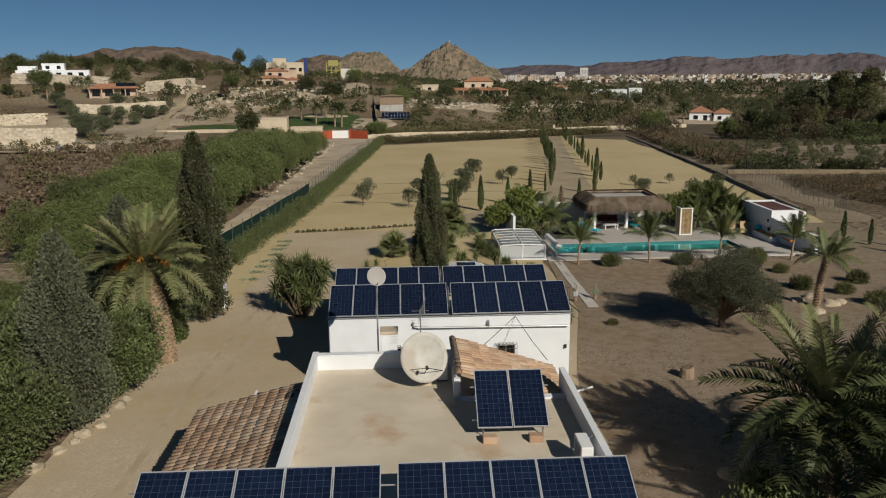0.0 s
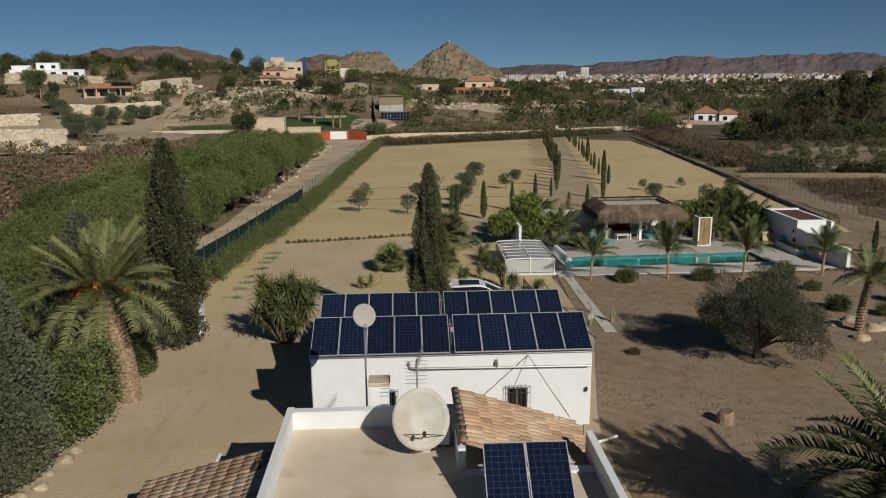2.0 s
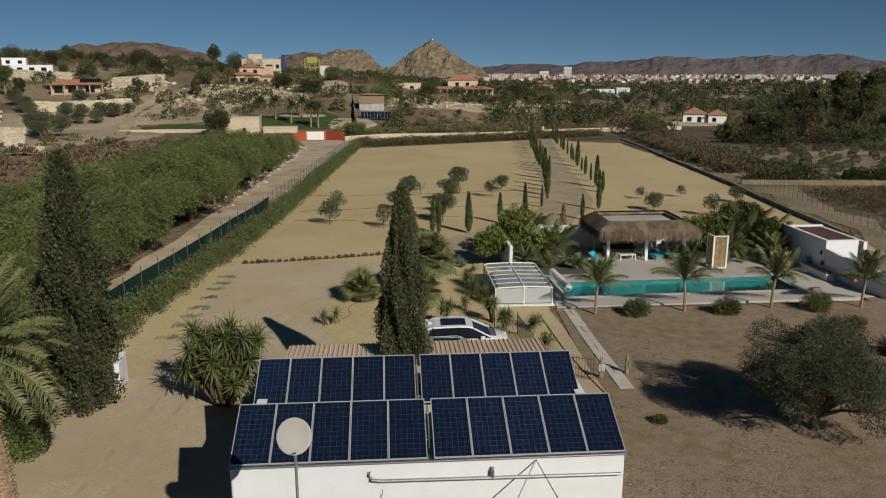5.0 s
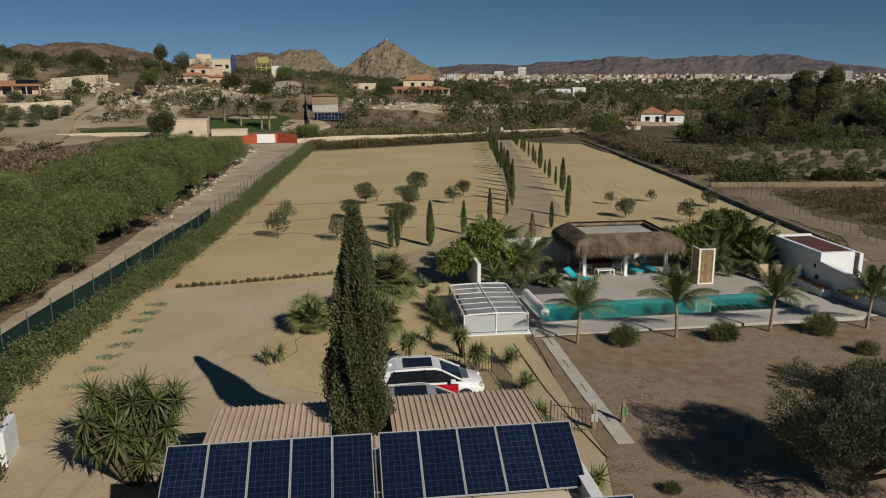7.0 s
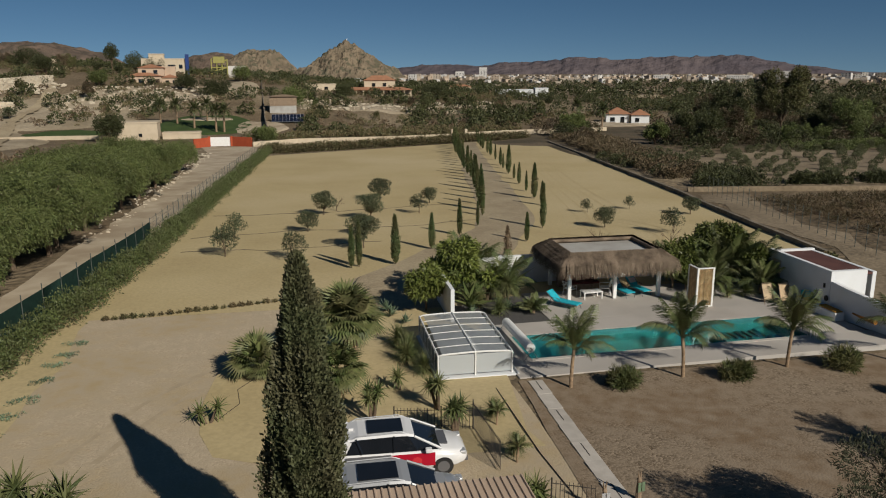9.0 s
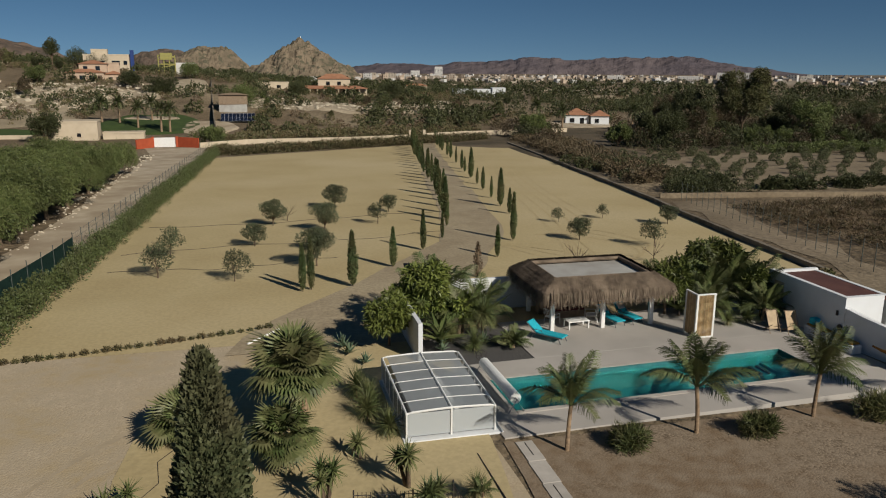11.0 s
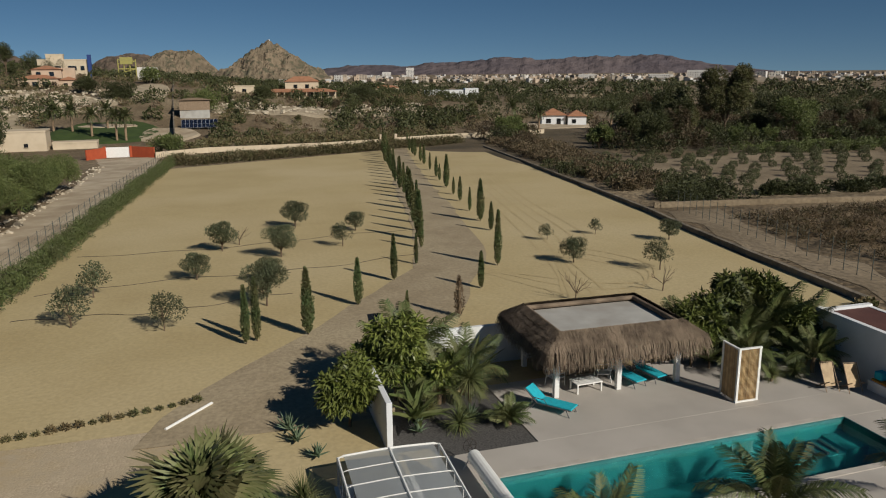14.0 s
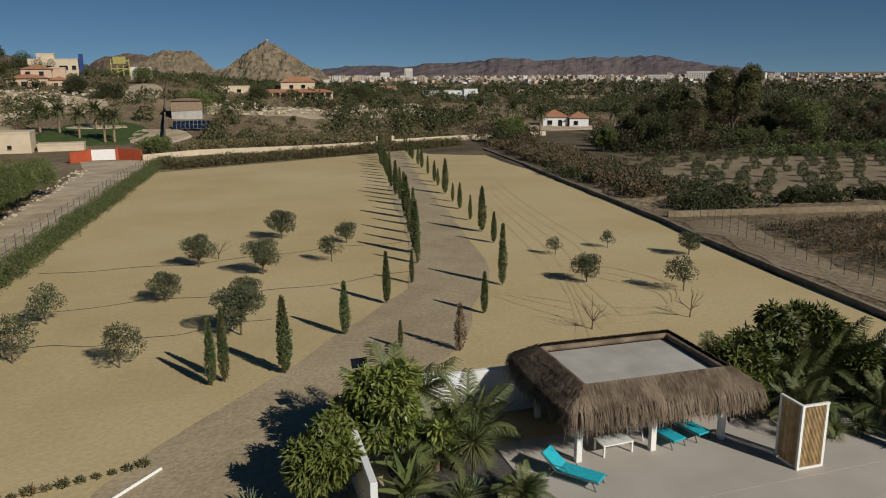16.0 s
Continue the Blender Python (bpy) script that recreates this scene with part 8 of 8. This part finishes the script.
add_tube(bm, [(8.35, 11.5, base_z(11.5) + 0.04), (8.1, 14.1, base_z(14.1) + 0.04), (7.85, 18, base_z(18) + 0.04), (7.75, 24.0, base_z(24) + 0.04)], 0.022, 6)
tagged(part("border_edging", bm, M["darkmetal"]), "thin dark edging between gravel and sand", "edging", kind="structure")


def garden_figure(m, seed):
    bm = tube([(0, 0, -0.1), (0, 0.01, 0.35), (0.01, 0, 0.72)], 0.11, 8, 0.07)
    add_tube(bm, [(0, 0, 0.72), (0, 0, 0.84)], 0.085, 8, 0.05)
    for s_ in (-1, 1):
        add_tube(bm, [(s_ * 0.03, 0, 0.82), (s_ * 0.06, 0, 1.05)], 0.035, 6, 0.015)
    n0 = len(bm.faces)
    for s_ in (-1, 1):
        add_box(bm, s_ * 0.075 - 0.06, s_ * 0.075 + 0.06, -0.13, -0.105, 0.38, 0.7, 0.004)
    bm.faces.ensure_lookup_table()
    for f_ in bm.faces[n0:]:
        f_.material_index = 1
    o = part("garden_ornament", bm, M["wood"], m=m)
    o.data.materials.append(M["agave"] if seed else M["alu"])
    tagged(o, "carved wooden garden ornament with pale panels by the path", "ornament", "ornaments by the path")


garden_figure(pose(8.62, 13.9, base_z(13.9)), 0)
garden_figure(pose(9.95, 14.3, base_z(14.3), 0, 0, 15), 1)


def iron_fence(pts, label, h=1.1):
    f_ = thing("iron_fence", pose(0, 0, 0), label, "fence", "iron fences by the cars")
    for (x0, y0), (x1, y1) in zip(pts, pts[1:]):
        n = max(2, int(math.hypot(x1 - x0, y1 - y0) / 0.13))
        rod = bpy.data.meshes.new("bar")
        bm = tube([(0, 0, 0.05), (0, 0, h)], 0.011, 5)
        bm.to_mesh(rod)
        bm.free()
        rod.materials.append(M["darkmetal"])
        for k in range(n + 1):
            x, y = x0 + (x1 - x0) * k / n, y0 + (y1 - y0) * k / n
            link("bar", rod, f_, m=pose(x, y, base_z(y)))
        for z in (0.15, h - 0.1):
            part("rail", tube([(x0, y0, base_z(y0) + z), (x1, y1, base_z(y1) + z)], 0.014, 5), M["darkmetal"], f_)
        part("post", tube([(x0, y0, base_z(y0) - 0.1), (x0, y0, base_z(y0) + h + 0.08)], 0.025, 6), M["darkmetal"], f_)


iron_fence([(2.9, 21.0), (4.7, 20.7), (5.9, 20.4)], "low wrought-iron fence behind the cars", 0.9)
iron_fence([(5.9, 20.4), (6.1, 17.0)], "wrought-iron gate panel beside the parked cars", 1.2)
iron_fence([(7.0, 14.2), (8.2, 13.6)], "wrought-iron fence panel by the path", 1.1)

# stump, boulders, stepping mats and odds and ends
st = tube([(0, 0, -0.1), (0.02, 0, 0.2), (0, 0.02, 0.5)], 0.36, 12, 0.3)
for v in st.verts:
    v.co += v.co.normalized() * 0.06 * noise.noise(v.co * 5)
    if v.co.z > 0.45:
        v.co.z += 0.08 * math.sin(v.co.x * 9)
tagged(part("tree_stump", st, M["wood"], m=at(10.75, 0.9)), "sawn weathered tree stump on the gravel", "stump")


def rock_mesh(seed):
    rs_ = random.Random(seed)
    bm = bmesh.new()
    bmesh.ops.create_icosphere(bm, subdivisions=2, radius=1.0)
    for v in bm.verts:
        v.co *= 1 + 0.35 * noise.noise(v.co * 1.3 + Vector((seed, 0, 0)))
        v.co.z *= 0.6
    me = bpy.data.meshes.new("boulder")
    bm.to_mesh(me)
    bm.free()
    me.materials.append(M["stone"])
    return me


ROCK = [rock_mesh(k) for k in range(3)]
for i, (x, y, s_) in enumerate(((-14.1, -3.0, 0.35), (-13.7, -0.5, 0.32), (-13.75, -2.3, 0.28), (-14.5, -4.3, 0.3), (-14.75, -5.6, 0.35), (-13.9, -1.4, 0.22), (-13.7, 0.2, 0.3), (-14.2, -3.6, 0.2), (23.3, 13.4, 0.5), (23.5, 11.8, 0.55), (21.9, 10.3, 0.45), (22.0, 12.8, 0.4), (24.3, 12.2, 0.4), (9.2, -9.2, 0.4), (10.0, -8.2, 0.3), (9.0, -7.6, 0.35))):
    o = link("boulder", ROCK[i % 3], m=at(x, y, 0.05, i * 70, s_))
    tagged(o, "pale rounded boulder edging the planting", "boulder", "boulders edging the planting")
for i, (x, y) in enumerate(((-12.6, 21.3), (-12.6, 23.3), (-12.3, 24.9), (-12.2, 26.5), (-12.2, 28.6), (-12.2, 30.4), (-12.2, 31.9), (-12.1, 33.4))):
    rs2 = random.Random(500 + i)
    pts = [(rs2.uniform(-0.5, 0.5), rs2.uniform(-0.25, 0.25), 0.02) for _ in range(8)]
    shrub_mass("ground_cover", at(x, y, 0.02), 500 + i, pts, [0.22] * 8, 380, 0.09, M["agave"], "flat green ground-cover mat beside the drive", "plant", "ground-cover mats", squash=0.3)
tagged(part("pipe", tube([(-0.4, 37.35, 0.1), (1.3, 39.35, 0.1)], 0.06, 8), M["whitepaint"]), "white plastic pipe lying on the ground", "pipe")
l = thing("solar_floodlight", pose(8.3, 39.4, 0), "solar floodlight on a grey pole", "lamp")
part("pole", tube([(0, 0, 0), (0, 0, 3.1)], 0.035, 8), M["metal"], l)
part("solar_plate", add_box(bmesh.new(), -0.3, 0.3, -0.2, 0.2, -0.02, 0.02, m=pose(0, 0, 3.15, 35)), M["glassdark"], l)
part("lamp_head", box(-0.15, 0.15, -0.22, -0.1, 2.75, 2.95, 0.02), M["darkmetal"], l)
w = thing("gate_post_wall", pose(0, 0, 0), "short white wall end beside the drive", "wall", kind="structure")
part("panel", add_box(bmesh.new(), -0.12, 0.12, -0.8, 0.8, -0.3, 1.35, 0.02, m=pose(-12.85, 14.7, base_z(14.7), 0, 0, 8)), M["white"], w)
tagged(part("low_wall", box(-21.6, -21.3, 3.0, 12.0, 0.1, 1.1, 0.02), M["white"]), "low pale wall behind the conifers", "wall", kind="structure")
c = thing("trellis", pose(0, 0, 0), "white tubular trellis beside the annex", "trellis")
part("rail", tube([(3.5, -14.6, 3.9), (4.9, -14.6, 3.9)], 0.05, 8), M["whitepaint"], c)
part("leg", tube([(4.9, -14.6, 0.6), (4.9, -14.6, 3.9)], 0.05, 8), M["whitepaint"], c)
tagged(part("drain_pipe", tube([(5.25, -0.6, 0.75), (6.2, -0.2, 0.8)], 0.05, 8), M["whitepaint"]), "white drain pipe beside the house corner", "pipe")
tagged(part("irrigation_hose", tube([(-4.0, 23.0, 0.07), (-3.2, 24.5, 0.07), (-3.4, 26.0, 0.07), (-2.8, 27.0, 0.07)], 0.02, 5), M["darkmetal"]), "black irrigation hose on the ground", "hose")
# thin drip lines across the field
for i, (x0, y0, x1, y1) in enumerate(((-10, 60.5, 17, 64.5), (-10, 54, 6, 55.5), (-9.5, 72, 18, 75))):
    tagged(part("drip_line", tube([(x0 + (x1 - x0) * t, y0 + (y1 - y0) * t + (0.6 * math.sin(t * 7 + i) + 0.25 * math.sin(t * 23 + i)), base_z(y0 + (y1 - y0) * t + 0.6 * math.sin(t * 7 + i)) + 0.05) for t in np.linspace(0, 1, 60)], 0.016, 4), M["darkmetal"]), "thin black drip line across the field", "hose", "drip lines in the field")
